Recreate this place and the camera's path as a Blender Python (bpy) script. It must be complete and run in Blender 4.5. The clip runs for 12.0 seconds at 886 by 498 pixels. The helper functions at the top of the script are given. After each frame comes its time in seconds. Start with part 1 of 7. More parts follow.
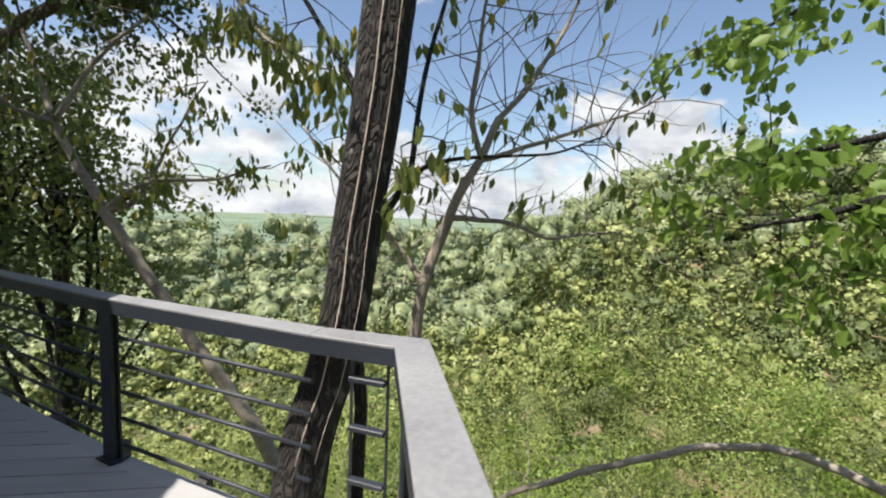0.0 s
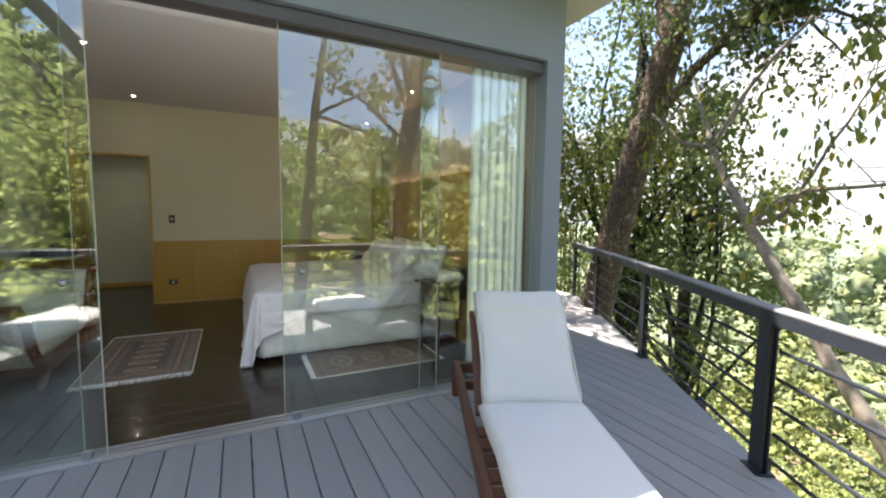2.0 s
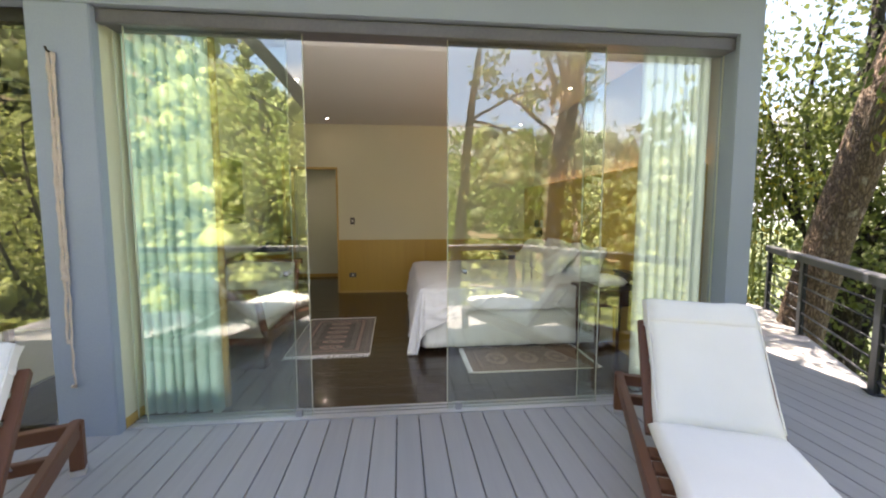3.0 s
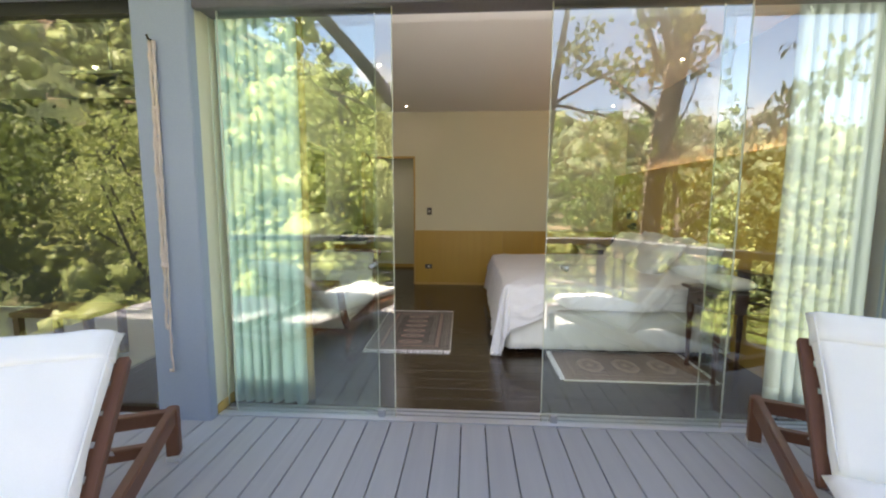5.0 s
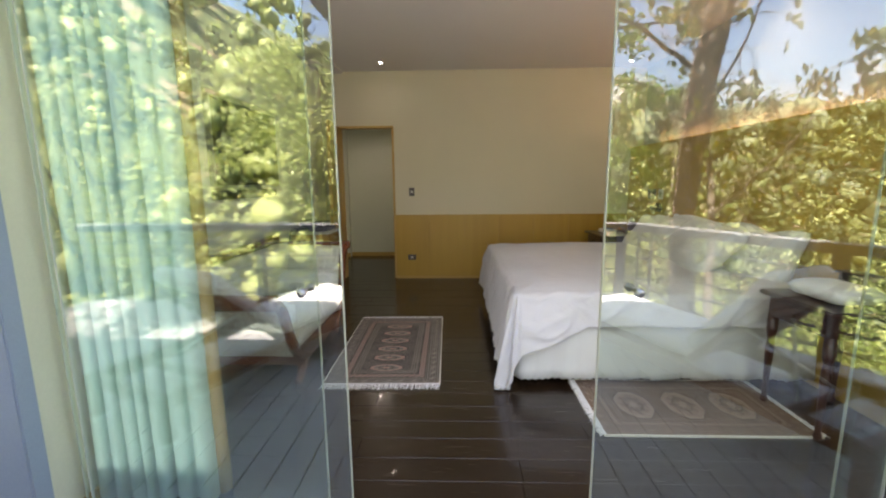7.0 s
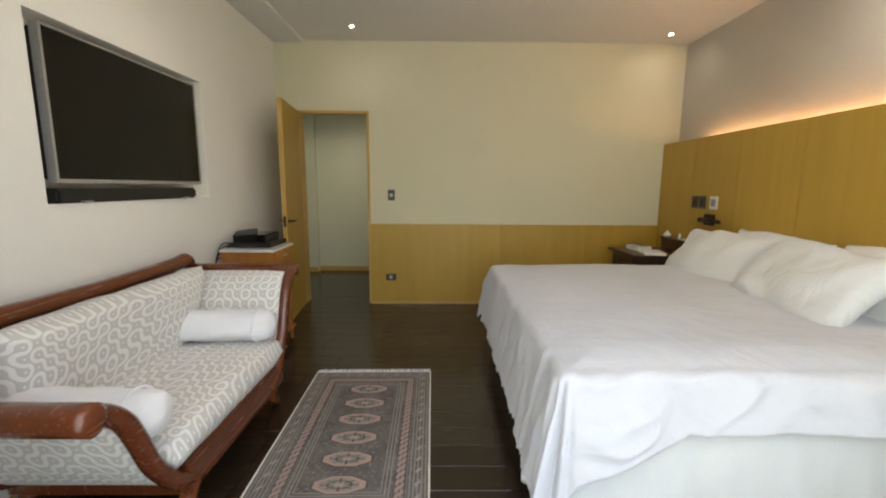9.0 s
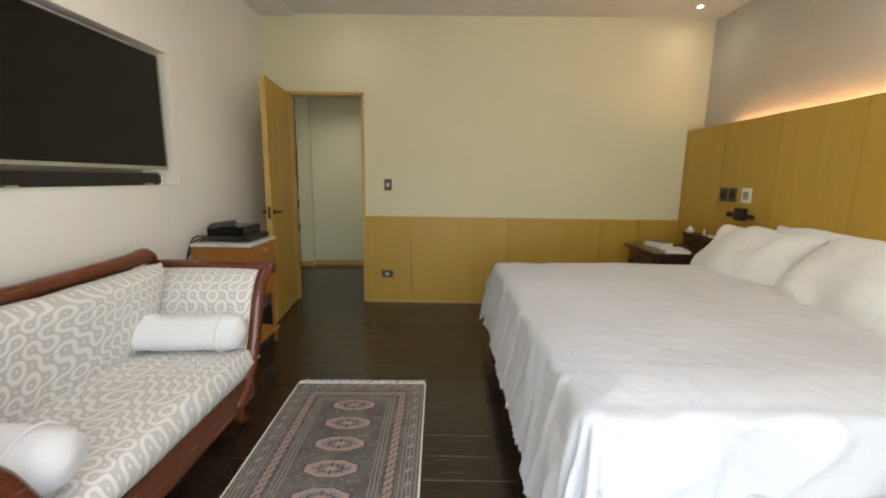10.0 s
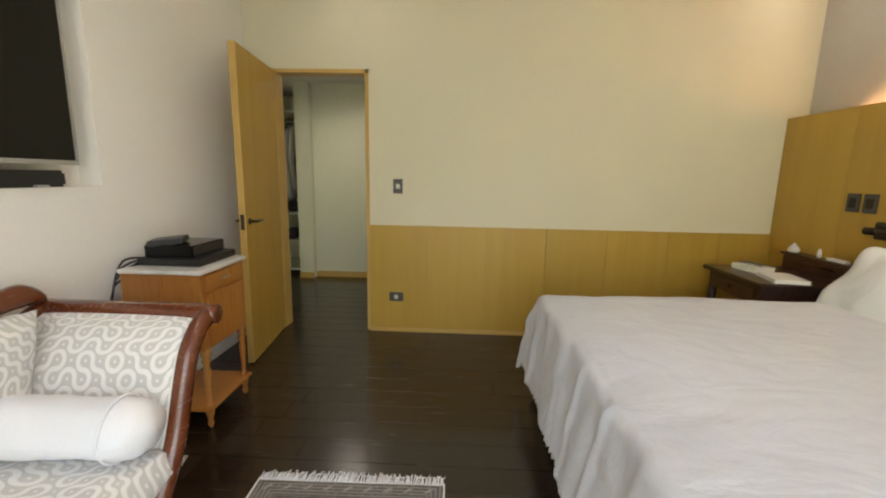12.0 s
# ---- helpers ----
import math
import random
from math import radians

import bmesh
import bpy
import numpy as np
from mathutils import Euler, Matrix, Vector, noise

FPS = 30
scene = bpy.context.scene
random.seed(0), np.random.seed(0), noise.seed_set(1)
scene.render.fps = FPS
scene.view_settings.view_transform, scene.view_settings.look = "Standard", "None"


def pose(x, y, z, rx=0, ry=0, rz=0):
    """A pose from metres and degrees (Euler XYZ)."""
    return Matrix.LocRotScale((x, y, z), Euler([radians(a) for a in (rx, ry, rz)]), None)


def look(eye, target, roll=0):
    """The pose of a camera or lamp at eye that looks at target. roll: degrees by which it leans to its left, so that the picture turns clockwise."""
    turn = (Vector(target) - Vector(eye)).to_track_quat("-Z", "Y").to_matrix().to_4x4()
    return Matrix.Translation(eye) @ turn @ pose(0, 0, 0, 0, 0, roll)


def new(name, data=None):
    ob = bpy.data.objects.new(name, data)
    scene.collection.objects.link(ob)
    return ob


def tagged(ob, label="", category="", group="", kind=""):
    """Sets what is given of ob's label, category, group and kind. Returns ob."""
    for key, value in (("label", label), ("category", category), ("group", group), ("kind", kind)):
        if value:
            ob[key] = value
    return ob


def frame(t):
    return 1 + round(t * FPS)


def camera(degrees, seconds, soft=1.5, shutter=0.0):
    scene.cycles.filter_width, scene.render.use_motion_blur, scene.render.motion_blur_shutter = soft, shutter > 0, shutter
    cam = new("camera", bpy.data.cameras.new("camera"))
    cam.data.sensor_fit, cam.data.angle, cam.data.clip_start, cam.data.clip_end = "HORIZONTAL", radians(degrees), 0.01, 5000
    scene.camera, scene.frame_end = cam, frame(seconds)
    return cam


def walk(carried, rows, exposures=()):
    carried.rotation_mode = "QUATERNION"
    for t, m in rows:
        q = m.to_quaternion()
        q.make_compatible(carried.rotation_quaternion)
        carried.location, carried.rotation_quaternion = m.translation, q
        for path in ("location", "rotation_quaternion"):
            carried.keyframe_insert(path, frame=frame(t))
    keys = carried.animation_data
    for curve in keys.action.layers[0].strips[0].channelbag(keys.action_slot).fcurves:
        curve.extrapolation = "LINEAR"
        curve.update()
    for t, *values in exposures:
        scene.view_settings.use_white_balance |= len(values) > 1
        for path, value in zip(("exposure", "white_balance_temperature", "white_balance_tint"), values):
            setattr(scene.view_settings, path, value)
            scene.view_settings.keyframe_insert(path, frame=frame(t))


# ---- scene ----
cam = camera(93.9, 12.0, 2.1)
PATH = [
    (0, (0.416, -0.468, 1.394), (0.706, 1.503, 1.216), 2.3),
    (0.5, (0.35, -0.466, 1.379), (0.027, 1.501, 1.21), 2.0),
    (1, (0.258, -0.487, 1.392), (-0.717, 1.248, 1.194), 1.7),
    (1.5, (0.179, -0.526, 1.345), (-1.306, 0.802, 1.17), 0.8),
    (2, (0.162, -0.588, 1.348), (-1.628, 0.289, 1.177), 0.8),
    (2.5, (0.162, -0.629, 1.365), (-1.77, -0.142, 1.187), 0.4),
    (3, (0.173, -0.674, 1.365), (-1.808, -0.47, 1.187), 0.0),
    (3.5, (0.173, -0.706, 1.363), (-1.819, -0.697, 1.19), -0.0),
    (5.5, (-0.328, -0.829, 1.336), (-2.311, -0.958, 1.112), 0.1),
    (6, (-0.608, -0.82, 1.314), (-2.59, -0.934, 1.065), -0.2),
    (6.5, (-0.879, -0.826, 1.318), (-2.855, -0.923, 1.023), -0.1),
    (7, (-1.151, -0.868, 1.344), (-3.124, -0.929, 1.025), -0.5),
    (9, (-2.333, -0.943, 1.312), (-4.311, -0.925, 1.013), 0.4),
    (9.5, (-2.553, -0.912, 1.3), (-4.528, -0.908, 0.983), 0.5),
    (10, (-2.689, -0.895, 1.283), (-4.661, -0.901, 0.948), 0.8),
    (10.5, (-2.847, -0.902, 1.292), (-4.815, -0.916, 0.94), 0.8),
    (11, (-3.063, -0.949, 1.304), (-5.029, -0.976, 0.943), 0.7),
    (11.5, (-3.274, -0.964, 1.304), (-5.239, -1.013, 0.933), 0.6),
    (12, (-3.556, -0.963, 1.294), (-5.525, -1.043, 0.952), 1.1),
]
EXPOSURES = [(0.0, 0.68, 6650, 10), (1.0, 0.92, 6400, 11), (1.6, 1.46, 6350, 12), (2.5, 2.32, 7550, 19), (5.3, 2.58, 7350, 20), (7.0, 2.62, 7250, 20), (9.0, 3.17, 6950, 14), (10.5, 3.38, 7000, 14), (12.0, 3.55, 7000, 14)]
walk(cam, [(t, look(eye, target, roll)) for t, eye, target, roll in PATH], EXPOSURES)

# ---- world, sun ----
SUN_DIR = Vector((-0.36, -0.22, 0.90)).normalized()
world = bpy.data.worlds.new("world")
scene.world = world
world.use_nodes = True
wt = world.node_tree
wt.nodes.clear()


def wnode(kind, **inputs):
    n = wt.nodes.new(kind)
    for k, v in inputs.items():
        n.inputs[k].default_value = v
    return n


sky = wt.nodes.new("ShaderNodeTexSky")
sky.sky_type = "NISHITA"
sky.sun_disc = False
sky.sun_elevation = math.asin(SUN_DIR.z)
sky.sun_rotation = math.atan2(SUN_DIR.x, SUN_DIR.y)
wco = wt.nodes.new("ShaderNodeTexCoord")
wmap = wt.nodes.new("ShaderNodeMapping")
wmap.inputs["Scale"].default_value = (1.0, 1.0, 1.9)
wmap.inputs["Location"].default_value = (0.35, 0.1, 0.2)
cn1 = wnode("ShaderNodeTexNoise", Scale=2.3, Detail=9.0, Roughness=0.58)
cramp = wt.nodes.new("ShaderNodeValToRGB")
cramp.color_ramp.elements[0].position = 0.50
cramp.color_ramp.elements[1].position = 0.55
sepz = wt.nodes.new("ShaderNodeSeparateXYZ")
low = wnode("ShaderNodeMapRange")
low.inputs["From Min"].default_value, low.inputs["From Max"].default_value = 0.03, 0.34
low.inputs["To Min"].default_value, low.inputs["To Max"].default_value = 0.13, -0.08
addn = wt.nodes.new("ShaderNodeMath")
cn2 = wnode("ShaderNodeTexNoise", Scale=6.0, Detail=6.0, Roughness=0.6)
cshade = wt.nodes.new("ShaderNodeValToRGB")
cshade.color_ramp.elements[0].color, cshade.color_ramp.elements[1].color = (2.9, 3.2, 3.7, 1), (5.6, 5.8, 6.0, 1)
cshade.color_ramp.elements[0].position, cshade.color_ramp.elements[1].position = 0.35, 0.6
cmix = wt.nodes.new("ShaderNodeMix")
cmix.data_type = "RGBA"
bg = wnode("ShaderNodeBackground", Strength=0.11)
wout = wt.nodes.new("ShaderNodeOutputWorld")
wl = wt.links.new
wl(wco.outputs["Generated"], wmap.inputs["Vector"])
wl(wmap.outputs[0], cn1.inputs["Vector"])
wl(wmap.outputs[0], cn2.inputs["Vector"])
wl(wco.outputs["Generated"], sepz.inputs[0])
wl(sepz.outputs["Z"], low.inputs["Value"])
wl(cn1.outputs["Fac"], addn.inputs[0])
wl(low.outputs[0], addn.inputs[1])
wl(addn.outputs[0], cramp.inputs[0])
wl(cn2.outputs["Fac"], cshade.inputs[0])
wl(cramp.outputs[0], cmix.inputs["Factor"])
wl(sky.outputs[0], cmix.inputs[6])
wl(cshade.outputs[0], cmix.inputs[7])
wl(cmix.outputs[2], bg.inputs["Color"])
wl(bg.outputs[0], wout.inputs["Surface"])

sun_data = bpy.data.lights.new("sun", "SUN")
sun_data.energy, sun_data.angle, sun_data.color = 5.0, radians(0.55), (1.0, 0.95, 0.87)
sun = new("sun", sun_data)
sun.matrix_basis = look((0, 0, 30), Vector((0, 0, 30)) - SUN_DIR)

# added area lamp standing in for the sky's light through the wide glass front
win_data = bpy.data.lights.new("window_fill", "AREA")
win_data.shape, win_data.size, win_data.size_y, win_data.energy, win_data.color = "RECTANGLE", 3.95, 2.3, 5.6, (0.95, 0.98, 1.0)
win = new("window_fill", win_data)
win.matrix_basis = look((-2.656, -0.40, 1.32), (-5.0, -0.40, 1.32))


# ---- materials ----
def base_mat(name):
    m = bpy.data.materials.new(name)
    m.use_nodes = True
    nt = m.node_tree
    return m, nt, nt.nodes["Principled BSDF"]


def calc(nt, op, a, b=None, c=None):
    n = nt.nodes.new("ShaderNodeMath")
    n.operation = op
    for i, v in enumerate((a, b, c)):
        if v is None:
            continue
        if hasattr(v, "is_output"):
            nt.links.new(v, n.inputs[i])
        else:
            n.inputs[i].default_value = v
    return n.outputs[0]


def blend(nt, fac, a, b):
    n = nt.nodes.new("ShaderNodeMix")
    n.data_type = "RGBA"
    for sock, v in ((n.inputs["Factor"], fac), (n.inputs[6], a), (n.inputs[7], b)):
        if hasattr(v, "is_output"):
            nt.links.new(v, sock)
        else:
            sock.default_value = v if not isinstance(v, tuple) else (*v, 1)[:4]
    return n.outputs[2]


def coords(nt, kind="Object", scale=(1, 1, 1)):
    t, m = nt.nodes.new("ShaderNodeTexCoord"), nt.nodes.new("ShaderNodeMapping")
    m.inputs["Scale"].default_value = scale
    nt.links.new(t.outputs[kind], m.inputs["Vector"])
    return m.outputs[0]


def noisy(nt, vec, scale, detail=4.0, rough=0.55, distort=0.0):
    n = nt.nodes.new("ShaderNodeTexNoise")
    n.inputs["Scale"].default_value, n.inputs["Detail"].default_value = scale, detail
    n.inputs["Roughness"].default_value, n.inputs["Distortion"].default_value = rough, distort
    nt.links.new(vec, n.inputs["Vector"])
    return n.outputs["Fac"]


def sharpen(nt, v, lo, hi):
    n = nt.nodes.new("ShaderNodeMapRange")
    n.inputs["From Min"].default_value, n.inputs["From Max"].default_value = lo, hi
    nt.links.new(v, n.inputs["Value"])
    return n.outputs[0]


def bumped(nt, bsdf, height, strength, distance=0.01):
    b = nt.nodes.new("ShaderNodeBump")
    b.inputs["Strength"].default_value, b.inputs["Distance"].default_value = strength, distance
    nt.links.new(height, b.inputs["Height"])
    nt.links.new(b.outputs[0], bsdf.inputs["Normal"])


def surf(name, dark, light, fine=40.0, coarse=1.5, rough=0.6, bump=0.15, metal=0.0, stretch=(1, 1, 1), vary=0.0, rough_var=0.1, sheen=0.0, coat=0.0):
    """Two scales of noise between two colours, with fine relief."""
    m, nt, b = base_mat(name)
    v = coords(nt, "Object", stretch)
    big, small = noisy(nt, v, coarse, 4.0), noisy(nt, v, fine, 5.0, 0.6)
    f = calc(nt, "ADD", calc(nt, "MULTIPLY", sharpen(nt, big, 0.3, 0.7), 0.5), calc(nt, "MULTIPLY", sharpen(nt, small, 0.3, 0.7), 0.5))
    if vary:
        info = nt.nodes.new("ShaderNodeObjectInfo")
        f = calc(nt, "ADD", calc(nt, "MULTIPLY", f, 1 - vary), calc(nt, "MULTIPLY", info.outputs["Random"], vary))
    nt.links.new(blend(nt, f, dark, light), b.inputs["Base Color"])
    nt.links.new(calc(nt, "ADD", calc(nt, "MULTIPLY", big, rough_var * 2), rough - rough_var), b.inputs["Roughness"])
    b.inputs["Metallic"].default_value = metal
    b.inputs["Sheen Weight"].default_value = sheen
    b.inputs["Coat Weight"].default_value = coat
    if bump:
        bumped(nt, b, small, bump, 0.004)
    return m


def grain(name, dark, light, axis=2, scale=1.0, rough=0.4, coat=0.0, vary=0.35):
    """Wood with its grain along one axis."""
    m, nt, b = base_mat(name)
    st = [14.0 * scale] * 3
    st[axis] = 0.7 * scale
    v = coords(nt, "Object", tuple(st))
    info = nt.nodes.new("ShaderNodeObjectInfo")
    shift = nt.nodes.new("ShaderNodeVectorMath")
    shift.operation = "ADD"
    comb = nt.nodes.new("ShaderNodeCombineXYZ")
    for i in range(3):
        nt.links.new(calc(nt, "MULTIPLY", info.outputs["Random"], 37.0), comb.inputs[i])
    nt.links.new(v, shift.inputs[0])
    nt.links.new(comb.outputs[0], shift.inputs[1])
    a = noisy(nt, shift.outputs[0], 1.0, 6.0, 0.6, 0.6)
    f2 = noisy(nt, shift.outputs[0], 6.0, 4.0, 0.6)
    f = calc(nt, "ADD", calc(nt, "MULTIPLY", sharpen(nt, a, 0.25, 0.75), 0.6), calc(nt, "MULTIPLY", f2, 0.3))
    f = calc(nt, "ADD", calc(nt, "MULTIPLY", f, 1 - vary), calc(nt, "MULTIPLY", info.outputs["Random"], vary))
    nt.links.new(blend(nt, f, dark, light), b.inputs["Base Color"])
    nt.links.new(calc(nt, "ADD", calc(nt, "MULTIPLY", f2, 0.2), rough - 0.1), b.inputs["Roughness"])
    b.inputs["Coat Weight"].default_value = coat
    bumped(nt, b, f2, 0.12, 0.002)
    return m


def glowing(name, colour, strength):
    m, nt, b = base_mat(name)
    b.inputs["Base Color"].default_value = (*colour, 1)
    b.inputs["Emission Color"].default_value = (*colour, 1)
    b.inputs["Emission Strength"].default_value = strength
    return m


def pane_mat(name, tint):
    m, nt, b = base_mat(name)
    nt.nodes.remove(b)
    out = nt.nodes["Material Output"]
    tr, gl, mx = (nt.nodes.new("ShaderNode" + k) for k in ("BsdfTransparent", "BsdfGlossy", "MixShader"))
    tr.inputs["Color"].default_value = (*tint, 1)
    gl.inputs["Color"].default_value = (1, 1, 1, 1)
    gl.inputs["Roughness"].default_value = 0.0
    lw = nt.nodes.new("ShaderNodeLayerWeight")
    grazing = calc(nt, "POWER", lw.outputs["Facing"], 5.0)
    nt.links.new(calc(nt, "ADD", calc(nt, "MULTIPLY", grazing, 0.82), 0.135), mx.inputs[0])
    nt.links.new(tr.outputs[0], mx.inputs[1])
    nt.links.new(gl.outputs[0], mx.inputs[2])
    nt.links.new(mx.outputs[0], out.inputs["Surface"])
    return m


def leaf_mat(name, a, b_, c=None, thin=0.5, rounded=False):
    """Leaves: each island its own green, light passes through."""
    m, nt, b = base_mat(name)
    geo = nt.nodes.new("ShaderNodeNewGeometry")
    r = geo.outputs["Random Per Island"]
    big = sharpen(nt, noisy(nt, coords(nt, "Object"), 0.24, 2.0, 0.6), 0.36, 0.64)
    col = blend(nt, calc(nt, "ADD", calc(nt, "MULTIPLY", r, 0.15), calc(nt, "MULTIPLY", big, 0.85)), a, b_)
    if c:
        col = blend(nt, calc(nt, "GREATER_THAN", r, 0.86), col, c)
    nt.links.new(col, b.inputs["Base Color"])
    b.inputs["Roughness"].default_value = 0.5
    tl, mx, out = nt.nodes.new("ShaderNodeBsdfTranslucent"), nt.nodes.new("ShaderNodeMixShader"), nt.nodes["Material Output"]
    nt.links.new(col, tl.inputs["Color"])
    mx.inputs[0].default_value = thin
    if rounded:
        at = nt.nodes.new("ShaderNodeAttribute")
        at.attribute_name = "round_normal"
        nt.links.new(at.outputs["Vector"], b.inputs["Normal"])
        nt.links.new(at.outputs["Vector"], tl.inputs["Normal"])
    nt.links.new(b.outputs[0], mx.inputs[1])
    nt.links.new(tl.outputs[0], mx.inputs[2])
    nt.links.new(mx.outputs[0], out.inputs["Surface"])
    return m


def bark(name, deep, ridge, lichen):
    """Furrowed bark with pale lichen patches."""
    m, nt, b = base_mat(name)
    v = coords(nt, "Object", (1, 1, 0.28))
    vor = nt.nodes.new("ShaderNodeTexVoronoi")
    vor.feature = "DISTANCE_TO_EDGE"
    vor.inputs["Scale"].default_value = 34.0
    warp = nt.nodes.new("ShaderNodeVectorMath")
    warp.operation = "ADD"
    wn = nt.nodes.new("ShaderNodeTexNoise")
    wn.inputs["Scale"].default_value = 9.0
    nt.links.new(v, wn.inputs["Vector"])
    sc = nt.nodes.new("ShaderNodeVectorMath")
    sc.operation = "SCALE"
    sc.inputs["Scale"].default_value = 0.22
    nt.links.new(wn.outputs["Color"], sc.inputs[0])
    nt.links.new(v, warp.inputs[0])
    nt.links.new(sc.outputs[0], warp.inputs[1])
    nt.links.new(warp.outputs[0], vor.inputs["Vector"])
    fur = sharpen(nt, vor.outputs["Distance"], 0.0, 0.35)
    fine = noisy(nt, v, 70.0, 5.0, 0.65)
    col = blend(nt, calc(nt, "MULTIPLY", fur, calc(nt, "ADD", fine, 0.35)), deep, ridge)
    w = coords(nt, "Object", (1, 1, 0.6))
    patch = sharpen(nt, noisy(nt, w, 8.0, 6.0, 0.7), 0.58, 0.66)
    col = blend(nt, calc(nt, "MULTIPLY", patch, 0.8), col, lichen)
    moss = sharpen(nt, noisy(nt, w, 2.2, 4.0), 0.56, 0.7)
    col = blend(nt, calc(nt, "MULTIPLY", moss, 0.5), col, (0.05, 0.055, 0.015))
    nt.links.new(col, b.inputs["Base Color"])
    b.inputs["Roughness"].default_value = 0.92
    bumped(nt, b, calc(nt, "ADD", fur, calc(nt, "MULTIPLY", fine, 0.6)), 1.0, 0.02)
    return m


def sheer(name, a, b_):
    """Thin cloth that lets half of the light through."""
    m = surf(name, a, b_, 300, 2, 0.8, 0.05, stretch=(1, 1, 0.1))
    nt = m.node_tree
    b, out = nt.nodes["Principled BSDF"], nt.nodes["Material Output"]
    tl, mx = nt.nodes.new("ShaderNodeBsdfTranslucent"), nt.nodes.new("ShaderNodeMixShader")
    nt.links.new(b.inputs["Base Color"].links[0].from_socket, tl.inputs["Color"])
    mx.inputs[0].default_value = 0.22
    nt.links.new(b.outputs[0], mx.inputs[1])
    nt.links.new(tl.outputs[0], mx.inputs[2])
    nt.links.new(mx.outputs[0], out.inputs["Surface"])
    return m


def woven_mat(name):
    """Pale looping figures on a grey-beige weave: quarter arcs in randomly turned cells."""
    m, nt, b = base_mat(name)
    uv = coords(nt, "UV", (19.0, 19.0, 1.0))
    sep = nt.nodes.new("ShaderNodeSeparateXYZ")
    nt.links.new(uv, sep.inputs[0])
    fx, fy = calc(nt, "FRACT", sep.outputs[0]), calc(nt, "FRACT", sep.outputs[1])
    cell = nt.nodes.new("ShaderNodeVectorMath")
    cell.operation = "FLOOR"
    nt.links.new(uv, cell.inputs[0])
    wn = nt.nodes.new("ShaderNodeTexWhiteNoise")
    nt.links.new(cell.outputs[0], wn.inputs["Vector"])
    flip = calc(nt, "GREATER_THAN", wn.outputs["Value"], 0.45)
    gx = calc(nt, "ABSOLUTE", calc(nt, "SUBTRACT", flip, fx))

    def arc(px_, py_):
        dx, dy = calc(nt, "SUBTRACT", gx, px_), calc(nt, "SUBTRACT", fy, py_)
        d = calc(nt, "SQRT", calc(nt, "ADD", calc(nt, "MULTIPLY", dx, dx), calc(nt, "MULTIPLY", dy, dy)))
        return calc(nt, "ABSOLUTE", calc(nt, "SUBTRACT", d, 0.5))

    d = calc(nt, "MINIMUM", arc(0.0, 0.0), arc(1.0, 1.0))
    ex, ey = (calc(nt, "SUBTRACT", 0.5, calc(nt, "ABSOLUTE", calc(nt, "SUBTRACT", q, 0.5))) for q in (fx, fy))
    dot = calc(nt, "SQRT", calc(nt, "ADD", calc(nt, "MULTIPLY", ex, ex), calc(nt, "MULTIPLY", ey, ey)))
    line = calc(nt, "MAXIMUM", sharpen(nt, d, 0.165, 0.125), sharpen(nt, dot, 0.10, 0.07))
    thread = noisy(nt, coords(nt, "UV", (500, 500, 1)), 1.0, 2.0)
    wear = noisy(nt, coords(nt, "UV"), 5.0, 4.0)
    tone = calc(nt, "ADD", calc(nt, "MULTIPLY", thread, 0.5), calc(nt, "MULTIPLY", wear, 0.5))
    ground = blend(nt, tone, (0.53, 0.515, 0.485), (0.61, 0.595, 0.565))
    figure = blend(nt, tone, (0.72, 0.70, 0.67), (0.86, 0.84, 0.81))
    nt.links.new(blend(nt, line, ground, figure), b.inputs["Base Color"])
    b.inputs["Roughness"].default_value = 0.9
    b.inputs["Sheen Weight"].default_value = 0.2
    bumped(nt, b, calc(nt, "ADD", calc(nt, "MULTIPLY", thread, 0.6), line), 0.25, 0.002)
    return m


